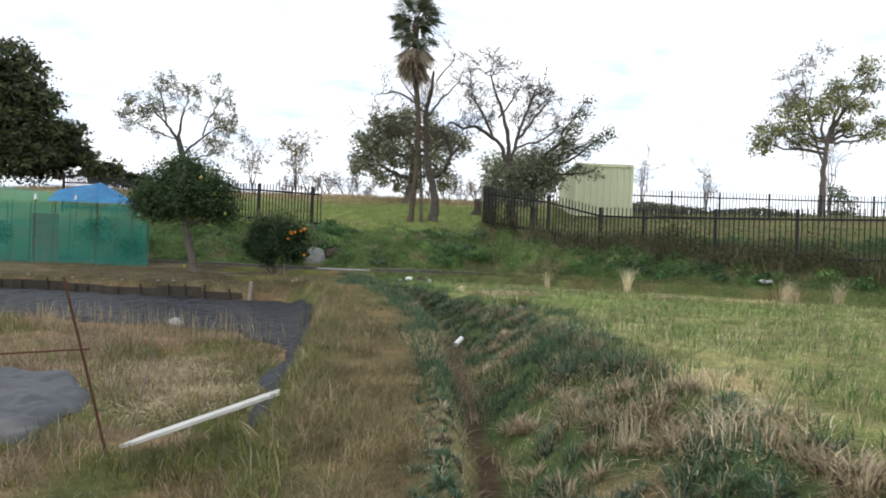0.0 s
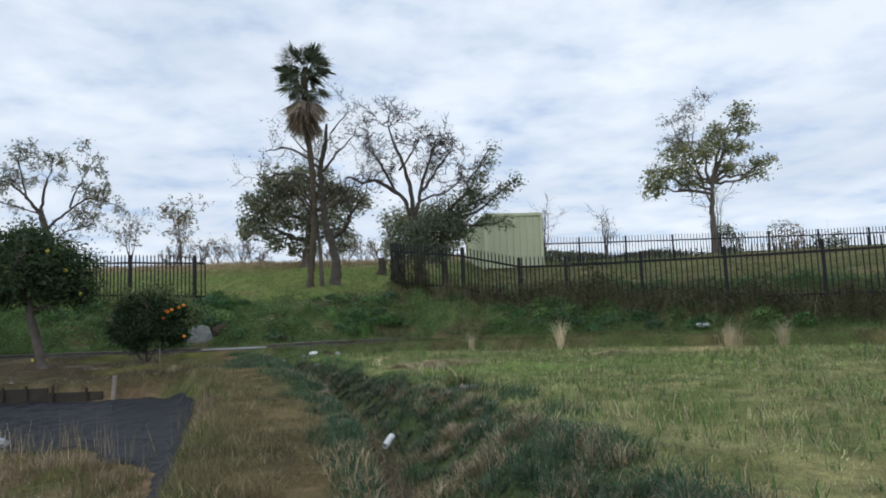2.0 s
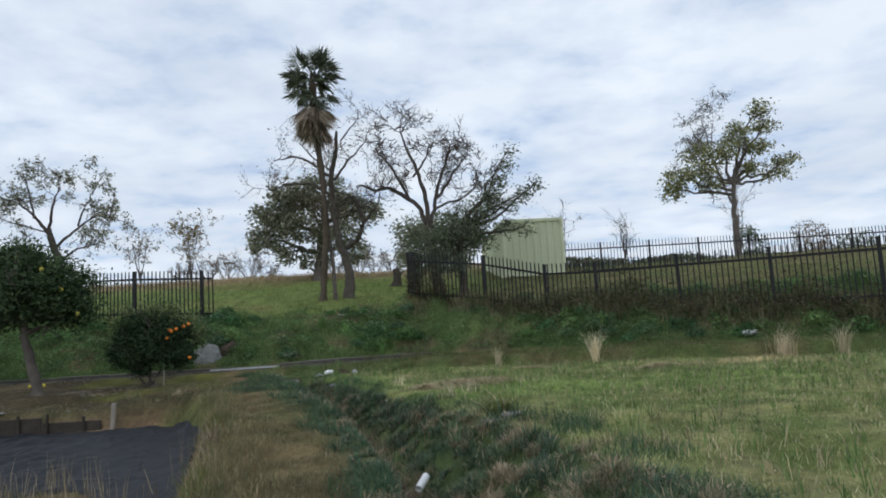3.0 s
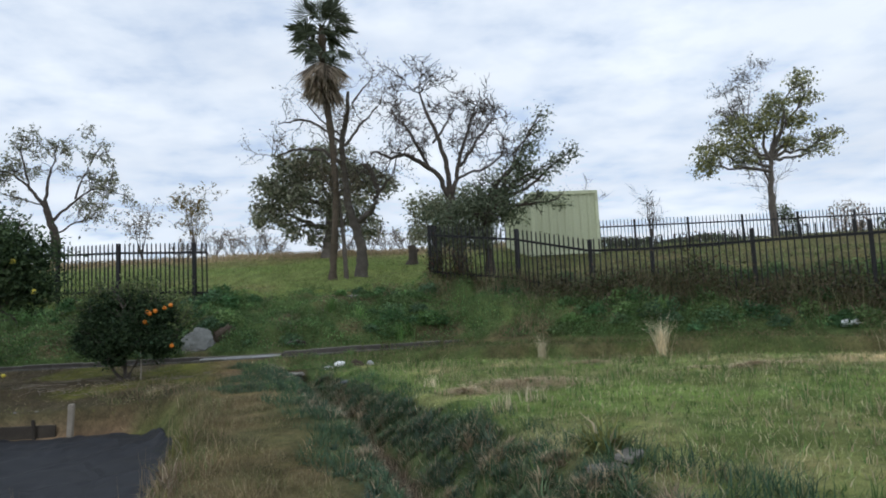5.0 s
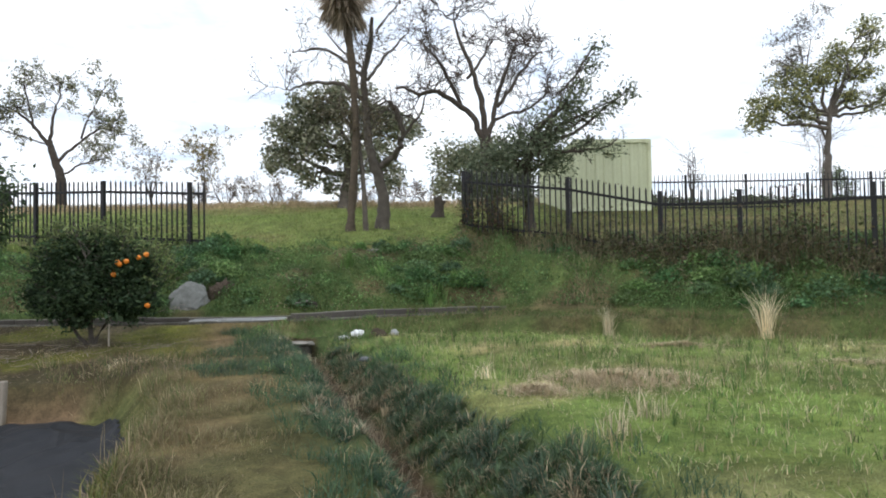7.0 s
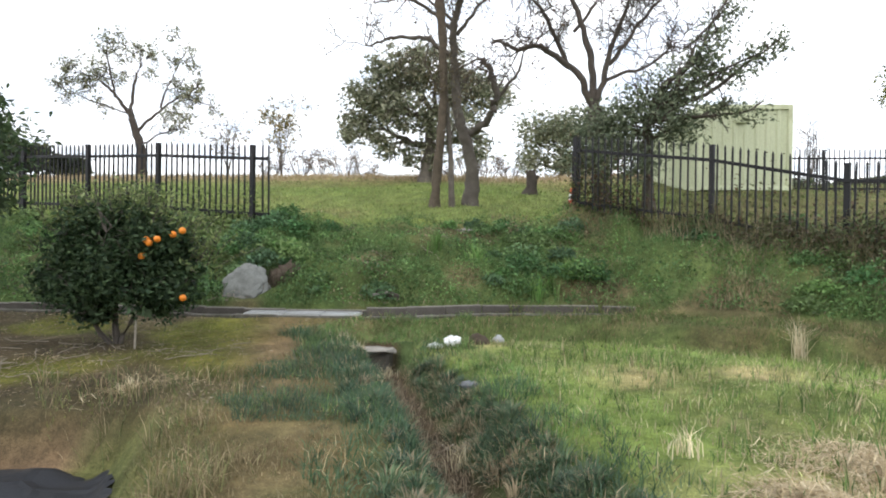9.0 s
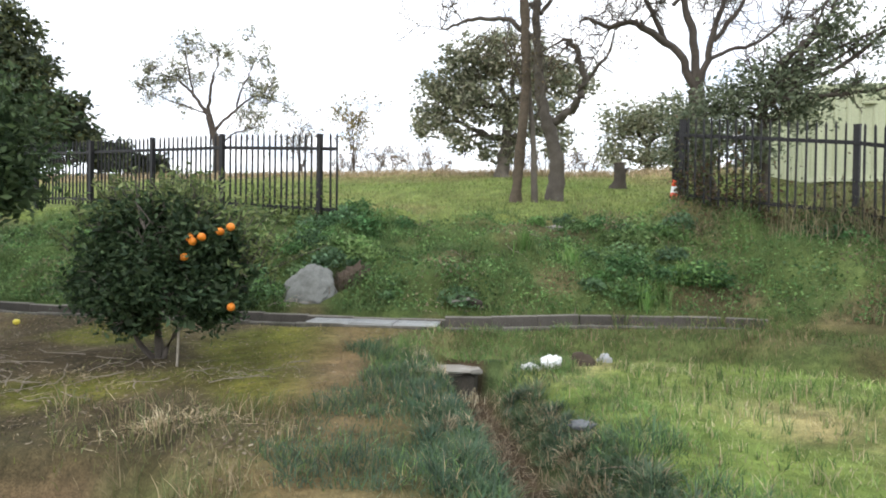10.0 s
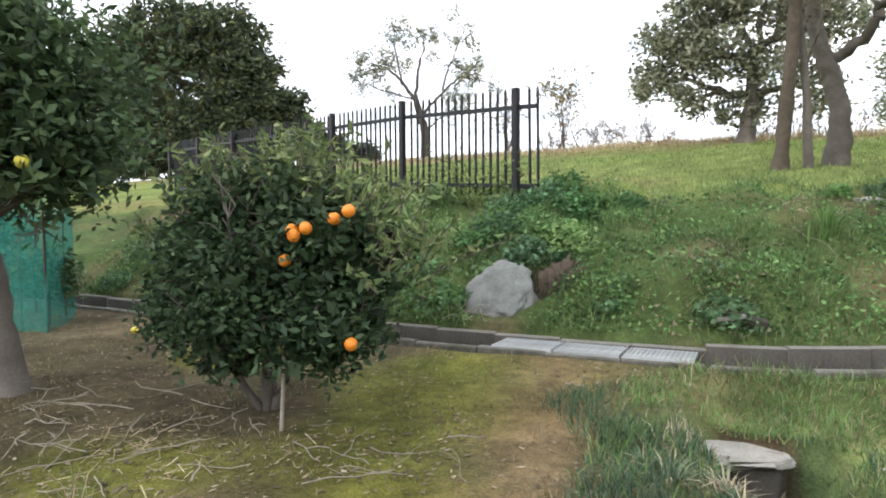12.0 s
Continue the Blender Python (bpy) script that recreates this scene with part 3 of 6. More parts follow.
# ---- gutter, gratings, headwall ----
def trough(length, back=0.055):
    """A concrete U-gutter piece along x, its front lip at z = 0."""
    bm = bmesh.new()
    prof = [(-0.25, -0.36), (-0.25, 0.015), (-0.17, 0.015), (-0.15, -0.27), (0.15, -0.27), (0.17, back), (0.25, back), (0.25, -0.36)]
    ends = [[bm.verts.new((s * length / 2, y, z)) for y, z in prof] for s in (-1, 1)]
    for k in range(8):
        bm.faces.new((ends[0][k], ends[0][(k + 1) % 8], ends[1][(k + 1) % 8], ends[1][k]))
    bm.faces.new(ends[0][::-1])
    bm.faces.new(ends[1])
    bmesh.ops.recalc_face_normals(bm, faces=bm.faces)
    # inner faces take GUTTER: stains, plus channel shade put into its darker colour
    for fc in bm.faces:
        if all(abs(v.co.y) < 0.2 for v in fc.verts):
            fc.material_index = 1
    bmesh.ops.bevel(bm, geom=[e for e in bm.edges if abs(e.verts[0].co.x - e.verts[1].co.x) > 0.1 and min(v.co.z for v in e.verts) > -0.05], offset=0.012, segments=1, affect="EDGES")
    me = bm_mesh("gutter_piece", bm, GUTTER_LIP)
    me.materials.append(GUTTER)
    return me


gutter = tagged(thing("drain_gutter", "weathered concrete drain gutter along the bank's foot", "gutter", (-4.0, 20.3, 0.3)), kind="structure")
piece_low, piece_mid, piece_high = trough(0.592), trough(0.592, 0.075), trough(0.592, 0.10)
LIP = 0.25
rng = random.Random(5)
x = -12.9
while x < 1.4:
    y = float(gutter_y(x))
    ang = math.atan2(float(gutter_y(x + 0.3)) - float(gutter_y(x - 0.3)), 0.6)
    piece_me = piece_high if x > -2.35 else piece_low if x > -4.25 else piece_mid
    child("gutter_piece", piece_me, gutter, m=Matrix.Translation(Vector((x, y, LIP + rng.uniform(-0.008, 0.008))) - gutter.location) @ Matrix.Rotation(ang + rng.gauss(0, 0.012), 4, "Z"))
    x += 0.6 * math.cos(ang)


def grating():
    g = thing("drain_grating", "galvanised steel grating bridging the concrete gutter", "grating", group="gratings over the gutter")
    for s in (-1, 1):
        bm = bmesh.new()
        part("side_bar", box(bm, (0.52, 0.008, 0.04), None, 0.002), STEEL, g, m=Matrix.Translation((0, s * 0.225, 0)))
    me = bm_mesh("bearing_bar", box(bmesh.new(), (0.009, 0.442, 0.035)), STEEL)
    for k in range(15):
        child("bearing_bar", me, g, m=Matrix.Translation((-0.252 + 0.036 * k, 0, 0.001)))
    me = bm_mesh("cross_bar", box(bmesh.new(), (0.515, 0.009, 0.012)), STEEL)
    for k in range(8):
        child("cross_bar", me, g, m=Matrix.Translation((0, -0.18 + 0.052 * k, 0.014)))
    return g


g0 = grating()
for k in range(3):
    x = -3.84 + 0.54 * k
    m = Matrix.Translation((x, float(gutter_y(x)), LIP + 0.018)) @ Matrix.Rotation(0.02 + 0.01 * k, 4, "Z")
    if k == 0:
        g0.matrix_basis = m
    else:
        copy_thing(g0, m)

hw = thing("headwall", "small weathered concrete headwall closing the ditch", "headwall", (-2.18, 19.16, -0.54))
bm = box(bmesh.new(), (0.56, 0.22, 0.49), Matrix.Translation((0, 0, 0.235)), 0.03)
bmesh.ops.subdivide_edges(bm, edges=bm.edges[:], cuts=3)
for v in bm.verts:
    v.co += 0.03 * Vector((noise.noise(v.co * 6), noise.noise(v.co * 6 + Vector((3, 0, 0))), 0.5 * noise.noise(v.co * 6 + Vector((0, 4, 0)))))
part("wall", bm, GUTTER, hw)
bm = box(bmesh.new(), (0.62, 0.24, 0.05), Matrix.Translation((0, 0.0, 0.50)), 0.012)
bmesh.ops.subdivide_edges(bm, edges=bm.edges[:], cuts=4)
for v in bm.verts:
    v.co += Vector((0, 0, 0.05)) * noise.noise(v.co * 9) + Vector((0.10, 0.12, 0)) * noise.noise(v.co * 8 + Vector((5, 1, 2)))
part("coping", bm, CONCRETE, hw, "pale chipped concrete top")


# ---- container ----
def container():
    c = thing("shipping_container", "cream painted corrugated steel shipping container behind the fence", "container", (6.38, 32.9, height(6.4, 30.2) - 0.05))
    W, D, H = 2.55, 6.06, 5.22 - c.location.z
    bm = bmesh.new()
    for s in (-1, 1):
        for yy in (-D / 2, D / 2):
            box(bm, (0.12, 0.12, H), Matrix.Translation((s * (W / 2 - 0.06), yy - math.copysign(0.06, yy), H / 2)), 0.01)
        for z in (0.08, H - 0.06):
            box(bm, (0.08, D - 0.24, 0.12), Matrix.Translation((s * (W / 2 - 0.05), 0, z)))
    for yy in (-D / 2 + 0.05, D / 2 - 0.05):
        for z in (0.08, H - 0.06):
            box(bm, (W - 0.24, 0.08, 0.12), Matrix.Translation((0, yy, z)))
    part("frame", bm, PAINT, c)
    def corrugated(width, height_):
        bm = bmesh.new()
        n = max(3, round(width / 0.28))
        prof = [(-width / 2, 0.10)]
        for k in range(n):
            x0, w = -width / 2 + k * width / n, width / n
            prof += [(x0, 0.0), (x0 + 0.22 * w, 0.0), (x0 + 0.34 * w, 0.045), (x0 + 0.88 * w, 0.045)]
        prof += [(width / 2, 0.0), (width / 2, 0.10)]
        lo = [bm.verts.new((p, q, 0)) for p, q in prof]
        hi = [bm.verts.new((p, q, height_)) for p, q in prof]
        for k in range(len(prof)):
            k2 = (k + 1) % len(prof)
            bm.faces.new((lo[k], lo[k2], hi[k2], hi[k]))
        bmesh.ops.recalc_face_normals(bm, faces=bm.faces)
        return bm
    part("end_wall", corrugated(W - 0.22, H - 0.2), PAINT, c, m=Matrix.Translation((0, -D / 2 + 0.03, 0.1)))
    part("end_wall", corrugated(W - 0.22, H - 0.2), PAINT, c, m=Matrix.Translation((0, D / 2 - 0.03, 0.1)) @ Matrix.Rotation(math.pi, 4, "Z"))
    for s in (-1, 1):
        part("side_wall", corrugated(D - 0.22, H - 0.2), PAINT, c, m=Matrix.Translation((s * (W / 2 - 0.03), 0, 0.1)) @ Matrix.Rotation(s * math.pi / 2, 4, "Z"))
    part("roof", box(bmesh.new(), (W - 0.04, D - 0.04, 0.03), Matrix.Translation((0, 0, H - 0.005)), 0.01), PAINT, c)
    vent = part("vent", box(bmesh.new(), (0.34, 0.05, 0.24), None, 0.012), PAINT, c, m=Matrix.Translation((-0.12, -D / 2 - 0.005, H - 0.38)))
    slat = bm_mesh("slat", box(bmesh.new(), (0.28, 0.02, 0.02)), PAINT)
    for k in range(4):
        child("slat", slat, vent, m=Matrix.Translation((0, -0.03, -0.075 + 0.05 * k)))
    return c


container()

# ---- trees ----
GREEN_DARK = [(0.075, 0.10, 0.058), (0.12, 0.15, 0.082), (0.175, 0.205, 0.115)]
GREEN_CITRUS = [(0.036, 0.066, 0.028), (0.066, 0.11, 0.042), (0.11, 0.16, 0.065)]
GREEN_OLIVE = [(0.15, 0.17, 0.105), (0.22, 0.235, 0.15), (0.30, 0.29, 0.20)]


def palm(base, bends):
    """A windmill palm: fibrous trunk, a round head of live fans, a few drooping, and dead fans hanging below."""
    rng = np.random.default_rng(21)
    top = thing("palm_tree", "tall windmill palm with a skirt of dead brown fans", "palm", base)
    o = np.array(base)
    c = np.array([base] + list(bends), float) - o
    h = c[-1]
    t = np.linspace(0, len(c) - 1, 44)
    pts = np.stack([np.interp(t, np.arange(len(c)), c[:, k]) for k in range(3)], -1)
    for k in range(3):
        pts[2:-2, k] = np.convolve(pts[:, k], np.ones(5) / 5, "valid")
    r = np.interp(np.linspace(0, 1, 44), [0, 0.04, 0.4, 0.8, 0.95, 1], [0.17, 0.115, 0.10, 0.14, 0.14, 0.08])
    tb = Tubes()
    tb.add(pts, r, 12, 0.55, rng)
    child("trunk", tb.mesh("trunk", FIBRE), top)

    def fan(dead, seed):
        g = np.random.default_rng(seed)
        n = 30
        v, f, t = [], [], []
        L, reach = (1.05, 0.45) if dead else (0.72, 0.62)
        for k in range(n):
            a = math.radians((-48 + 96 * k / (n - 1)) if dead else (-130 + 260 * k / (n - 1))) + g.normal(0, 0.03)
            d = np.array([math.cos(a), math.sin(a), 0.0])
            s = np.array([-math.sin(a), math.cos(a), 0.0])
            l = L * g.uniform(0.8, 1.1) * (0.75 + 0.25 * math.cos(a / 1.6))
            w = 0.02
            fold = g.normal(0, 0.02)
            drop = -0.2 * l * g.uniform(0.4, 1.5) * (0.4 if dead else 1.0)
            c = np.array([reach, 0, 0])
            b = len(v)
            v += [c + d * 0.04, c + d * l * 0.5 + s * w + [0, 0, fold], c + d * l + [0, 0, drop], c + d * l * 0.5 - s * w + [0, 0, fold]]
            f += [(b, b + 1, b + 2), (b, b + 2, b + 3)]
            t += [np.array((0.40, 0.33, 0.25) if dead else (0.15, 0.175, 0.115)) * g.uniform(0.6, 1.35)] * 4
        b = len(v)
        v += [np.array(q) for q in ((0, -0.016, 0), (0, 0.016, 0), (reach + 0.05, 0.01, 0), (reach + 0.05, -0.01, 0), (0, 0, -0.02), (reach, 0, -0.015))]
        f += [(b, b + 1, b + 2), (b, b + 2, b + 3), (b, b + 4, b + 5), (b + 1, b + 5, b + 4), (b + 3, b + 2, b + 5)]
        t += [np.array((0.06, 0.07, 0.03))] * 6
        return mesh_of("frond", np.array(v), np.array(f), LEAF, np.array(t))

    live = [fan(False, s) for s in (1, 2, 3)]
    dead = [fan(True, s) for s in (4, 5)]

    def hang(me, z, turn, down, label=""):
        m = Matrix.Translation(Vector(h + [0, 0, z])) @ Matrix.Rotation(turn, 4, "Z") @ Matrix.Rotation(radians(down), 4, "Y") @ Matrix.Rotation(rng.normal(0, 0.8), 4, "X")
        child("frond", me, top, label, m)

    for k in range(21):
        hang(live[k % 3], -rng.uniform(0.0, 0.3), k * 2.4 + rng.normal(0, 0.2), -rng.uniform(-20, 62))
    for k in range(6):
        hang(live[k % 3], -rng.uniform(0.2, 0.75), k * 1.1 + 0.5, rng.uniform(25, 60))
    for k in range(28):
        hang(dead[k % 2], -rng.uniform(0.75, 1.6), k * 2.4, rng.uniform(52, 92), "dead brown frond")
    return top


def put(x, y, sink=0.05):
    return (x, y, height(x, y) - sink)


palm(put(-2.1, 28.2), [(-2.0, 28.2, 3.4), (-1.88, 28.2, 4.9), (-1.95, 28.2, 6.9), (-2.14, 28.2, 8.5), (-2.2, 28.2, 9.8), (-2.2, 28.2, 10.95)])


def bare_tree(name, label, base, trunks, limbs, seed, bark, depth=3, shoots=4, length=1.2, spread=1.0, leafy=0, leaf_tint=((0.12, 0.08, 0.04), (0.2, 0.15, 0.07)), size=0.10, min_r=0.006, rise=0.3):
    """Trunks and limbs through control points (x, y, z, radius), forked shoots, and what leaves are left."""
    rng = np.random.default_rng(seed)
    top = thing(name, label, "tree", base)
    o = np.array(base)
    tb, tips = Tubes(), []
    for group_, is_trunk in ((trunks, True), (limbs, False)):
        for ln in group_:
            c = np.asarray(ln, float)
            t = np.linspace(0, len(c) - 1, 6 * (len(c) - 1) + 1)
            p = np.stack([np.interp(t, np.arange(len(c)), c[:, k]) for k in range(3)], -1) - o
            k = np.ones(3) / 3
            for ax in range(3):
                p[1:-1, ax] = np.convolve(p[:, ax], k, "valid")
            rr = np.interp(t, np.arange(len(c)), c[:, 3]) * (1.0 if is_trunk else 0.8)
            if not is_trunk:
                p[1:-1] += np.cumsum(rng.normal(0, 0.035, (len(p) - 2, 3)), 0)
            p[1:-1] += rng.normal(0, 1, (len(p) - 2, 3)) * rr[1:-1, None] * 0.12
            tb.add(p, rr, 10 if is_trunk else 6, 0.15, rng)
            if not is_trunk:
                twigs(rng, tb, p, float(rr.mean()) * 0.6, length, depth, shoots, spread, rise, tips, min_r, 0.16)
    child("trunk", tb.mesh("trunk", bark), top)
    if leafy:
        tp = np.array(tips)
        p = tp[rng.integers(0, len(tp), leafy)] + rng.normal(0, 0.12, (leafy, 3))
        v, f, tt = leaf_cards(rng, p, size, shades(rng, leafy, leaf_tint), 0.5, 0.5)
        child("crown", mesh_of("crown", v, f, LEAF, tt), top)["kind"] = "stuff"
    return top


# crooked half-dead tree beside the palm
b = put(-1.2, 29.2)
bare_tree("gnarled_tree", "gnarled half-dead tree with crooked bare limbs", b,
          [[(-1.2, 29.2, b[2], 0.25), (-1.1, 29.2, 3.2, 0.185), (-1.27, 29.2, 3.9, 0.165), (-1.55, 29.2, 4.8, 0.145), (-1.68, 29.2, 6.2, 0.115), (-1.72, 29.2, 7.2, 0.10), (-1.48, 29.2, 8.1, 0.09), (-1.42, 29.2, 9.0, 0.05)]],
          [[(-1.3, 29.2, 4.3, 0.14), (-0.75, 29.1, 4.5, 0.13), (-0.42, 29.1, 5.0, 0.12), (-0.55, 29.1, 5.7, 0.10), (-0.95, 29.1, 6.2, 0.07)],
           [(-0.5, 29.1, 5.2, 0.07), (0.1, 29.0, 5.9, 0.05), (0.4, 29.0, 6.6, 0.03)],
           [(-1.7, 29.2, 6.4, 0.09), (-2.4, 29.1, 7.05, 0.08), (-3.4, 29.1, 7.1, 0.06), (-4.1, 29.1, 6.7, 0.03)],
           [(-1.72, 29.2, 7.1, 0.08), (-2.4, 29.2, 7.9, 0.06), (-2.95, 29.2, 8.2, 0.05), (-3.9, 29.2, 8.0, 0.02)],
           [(-1.6, 29.2, 7.0, 0.08), (-0.9, 29.2, 7.9, 0.05), (-0.3, 29.3, 8.7, 0.03)],
           [(-1.6, 29.2, 7.2, 0.06), (-2.4, 29.3, 8.1, 0.04), (-2.9, 29.3, 8.6, 0.02)],
           [(-1.3, 29.3, 8.6, 0.05), (-0.7, 29.3, 9.3, 0.03), (-0.5, 29.3, 9.8, 0.02)]], 31, BARK, 3, 4, 0.95, 1.1, 700, ((0.10, 0.07, 0.04), (0.17, 0.13, 0.07)), 0.09, 0.007)
# thin stem and hanging vines between palm and tree
b = put(-1.65, 28.4)
bare_tree("slender_sapling", "thin pale stem with hanging dead vines", b,
          [[(-1.65, 28.4, b[2], 0.09), (-1.7, 28.4, 3.6, 0.07), (-1.85, 28.4, 5.2, 0.06), (-1.95, 28.3, 7.4, 0.04)]],
          [[(-1.75, 28.4, 3.8, 0.04), (-1.35, 28.3, 4.9, 0.03), (-1.6, 28.3, 6.0, 0.02)], [(-1.9, 28.4, 5.0, 0.04), (-2.3, 28.3, 5.9, 0.03), (-2.4, 28.3, 6.6, 0.02)], [(-1.95, 28.3, 6.2, 0.03), (-1.6, 28.3, 7.2, 0.02), (-1.7, 28.3, 7.8, 0.015)]], 33, BARK, 3, 4, 0.7, 1.2, 1300, ((0.09, 0.075, 0.045), (0.15, 0.12, 0.07)), 0.085, 0.006, 0.0)
# bare spreading tree behind the fence
b = put(2.3, 28.6)
bare_tree("bare_tree", "spreading tree bare of leaves behind the fence", b,
          [[(2.3, 28.6, b[2], 0.26), (2.15, 28.6, 3.6, 0.22), (2.02, 28.6, 4.9, 0.18)]],
          [[(2.02, 28.6, 4.9, 0.13), (1.5, 28.5, 5.8, 0.11), (0.9, 28.4, 6.3, 0.09), (0.2, 28.4, 6.4, 0.07), (-0.5, 28.4, 6.6, 0.04)],
           [(1.3, 28.5, 6.0, 0.08), (0.7, 28.3, 7.2, 0.06), (0.1, 28.3, 8.0, 0.03)],
           [(2.02, 28.6, 4.9, 0.13), (1.75, 28.7, 6.2, 0.11), (1.3, 28.7, 7.4, 0.08), (0.95, 28.7, 8.3, 0.05), (0.85, 28.6, 8.8, 0.03)],
           [(1.5, 28.7, 6.9, 0.07), (2.0, 28.8, 7.7, 0.05), (2.1, 28.8, 8.3, 0.03)],
           [(2.05, 28.6, 4.7, 0.12), (2.4, 28.6, 6.0, 0.10), (2.6, 28.6, 7.2, 0.07), (3.1, 28.6, 8.2, 0.04)],
           [(2.4, 28.6, 6.0, 0.08), (3.1, 28.5, 6.9, 0.06), (3.8, 28.4, 7.6, 0.03)],
           [(2.35, 28.6, 5.6, 0.07), (3.2, 28.6, 6.0, 0.05), (4.0, 28.6, 6.6, 0.03)]], 37, BARK_DARK, 3, 6, 1.05, 1.1, 200, ((0.10, 0.07, 0.04), (0.16, 0.11, 0.06)), 0.10, 0.011, 0.1)

tree("broadleaf_tree", "broad dark evergreen tree standing in the meadow", put(-3.2, 37.6), [(-3.2, 37.6, height(-3.2, 37.6) - 0.1), (-3.1, 37.6, 5.2), (-3.0, 37.6, 6.6)],
     [(-5.4, 37.8, 7.0, 1.3, 1.4, 0.9), (-5.9, 37.6, 5.9, 1.0, 1.1, 0.7), (-4.4, 37.6, 8.2, 1.3, 1.4, 0.9), (-2.8, 37.5, 8.3, 1.4, 1.4, 0.9), (-4.2, 37.2, 6.6, 1.5, 1.4, 1.0), (-1.6, 37.6, 7.4, 1.2, 1.3, 0.9), (-0.5, 37.6, 7.2, 0.9, 1.1, 0.7), (-4.6, 37.4, 5.2, 1.0, 1.1, 0.5), (-2.2, 37.2, 6.0, 1.2, 1.3, 0.9), (-1.2, 37.6, 5.2, 0.8, 1.0, 0.6), (-3.3, 38.0, 4.8, 0.9, 1.0, 0.6)],
     12500, 0.22, 0.2, [(0.12, 0.14, 0.09), (0.19, 0.21, 0.13), (0.27, 0.28, 0.18), (0.36, 0.34, 0.25)], BARK, 41, 0.26, 2, 4, 24, 0.5)
tree("broadleaf_tree", "low dark evergreen tree at the meadow's edge", put(3.2, 46.0), [(3.2, 46, height(3.2, 46) - 0.1), (3.2, 46, 6.0)],
     [(2.4, 46, 7.2, 1.5, 1.4, 1.0), (4.0, 46, 7.4, 1.6, 1.4, 1.0), (5.4, 46, 6.9, 1.2, 1.2, 0.8), (1.6, 46, 5.8, 1.0, 1.0, 0.6), (3.4, 46, 5.6, 1.6, 1.2, 0.7), (5.0, 46, 5.6, 1.2, 1.2, 0.6)],
     7000, 0.24, 0.3, [(0.16, 0.185, 0.11), (0.24, 0.26, 0.16), (0.34, 0.34, 0.23)], BARK, 43, 0.2, 2, 4, 20, 0.4)
tree("evergreen_tree", "bushy dark evergreen with long slanting leafy branches", put(3.1, 26.9), [(3.1, 26.9, height(3.1, 26.9) - 0.1), (3.0, 26.9, 3.4), (3.0, 26.9, 4.2)],
     [(1.9, 26.6, 3.9, 1.0, 0.9, 0.7), (2.8, 26.8, 4.3, 1.1, 1.0, 0.7), (3.6, 26.9, 4.9, 0.8, 0.8, 0.6), (1.5, 26.3, 3.2, 0.6, 0.6, 0.5), (2.6, 26.5, 3.3, 0.9, 0.7, 0.5), (3.7, 26.8, 4.0, 0.6, 0.6, 0.4), (4.2, 26.9, 5.5, 0.5, 0.5, 0.5), (4.55, 26.9, 6.2, 0.38, 0.4, 0.5), (4.85, 26.9, 6.8, 0.28, 0.3, 0.45), (5.05, 26.9, 7.35, 0.18, 0.2, 0.35), (4.9, 26.8, 5.3, 0.55, 0.4, 0.28), (5.5, 26.8, 5.7, 0.4, 0.3, 0.22), (5.95, 26.8, 6.05, 0.28, 0.2, 0.14), (4.7, 26.7, 4.45, 0.6, 0.4, 0.18), (5.3, 26.6, 4.4, 0.4, 0.3, 0.14)],
     9500, 0.12, 0.16, [(0.095, 0.12, 0.074), (0.145, 0.175, 0.105), (0.21, 0.235, 0.148)], BARK_DARK, 47, 0.15, 2, 4, 18, 0.3)
tree("autumn_tree", "tall open tree with yellowing leaves in the far meadow", put(23.8, 45.5), [(23.8, 45.5, height(23.8, 45.5) - 0.1), (23.85, 45.5, 6.6), (23.9, 45.5, 7.8), (24.0, 45.5, 9.5)],
     [(20.1, 45.5, 10.0, 1.0, 1.0, 0.7), (19.8, 45.5, 9.0, 0.8, 0.8, 0.5), (21.6, 45.3, 10.3, 1.1, 1.0, 0.6), (21.6, 45.5, 11.6, 1.2, 1.0, 0.6), (23.5, 45.5, 11.6, 0.9, 0.9, 0.9), (24.6, 45.5, 12.8, 0.8, 0.8, 0.9), (26.0, 45.5, 12.0, 1.0, 0.8, 0.5), (26.6, 45.5, 13.4, 0.9, 0.8, 0.5), (26.4, 45.5, 14.6, 0.9, 0.7, 0.5), (28.0, 45.5, 10.9, 1.1, 0.8, 0.35), (27.2, 45.5, 10.0, 1.0, 0.8, 0.35), (22.4, 45.6, 9.4, 0.8, 0.8, 0.5), (25.3, 45.5, 10.6, 0.7, 0.7, 0.4)],
     7600, 0.22, 0.24, [(0.40, 0.385, 0.13), (0.21, 0.225, 0.12), (0.17, 0.19, 0.105), (0.30, 0.31, 0.15)], BARK, 53, 0.24, 3, 4)
b = put(23.9, 45.6)
bare_tree("bare_tree", "pale leafless stems rising behind the autumn tree", b, [[(23.9, 45.6, b[2], 0.1), (23.9, 45.6, 8.0, 0.09)]], [[(23.9, 45.6, 8, 0.09), (22.8, 45.6, 11.5, 0.06), (22.3, 45.6, 14.3, 0.03)], [(23.0, 45.6, 11, 0.06), (21.6, 45.6, 13.0, 0.03)], [(22.7, 45.6, 11.8, 0.05), (23.4, 45.6, 14.4, 0.02)]], 57, BARK, 3, 5, 1.1, 1.0, 1500, ((0.15, 0.15, 0.13), (0.22, 0.21, 0.17)), 0.13, 0.012)
b = put(-22.8, 52.0)
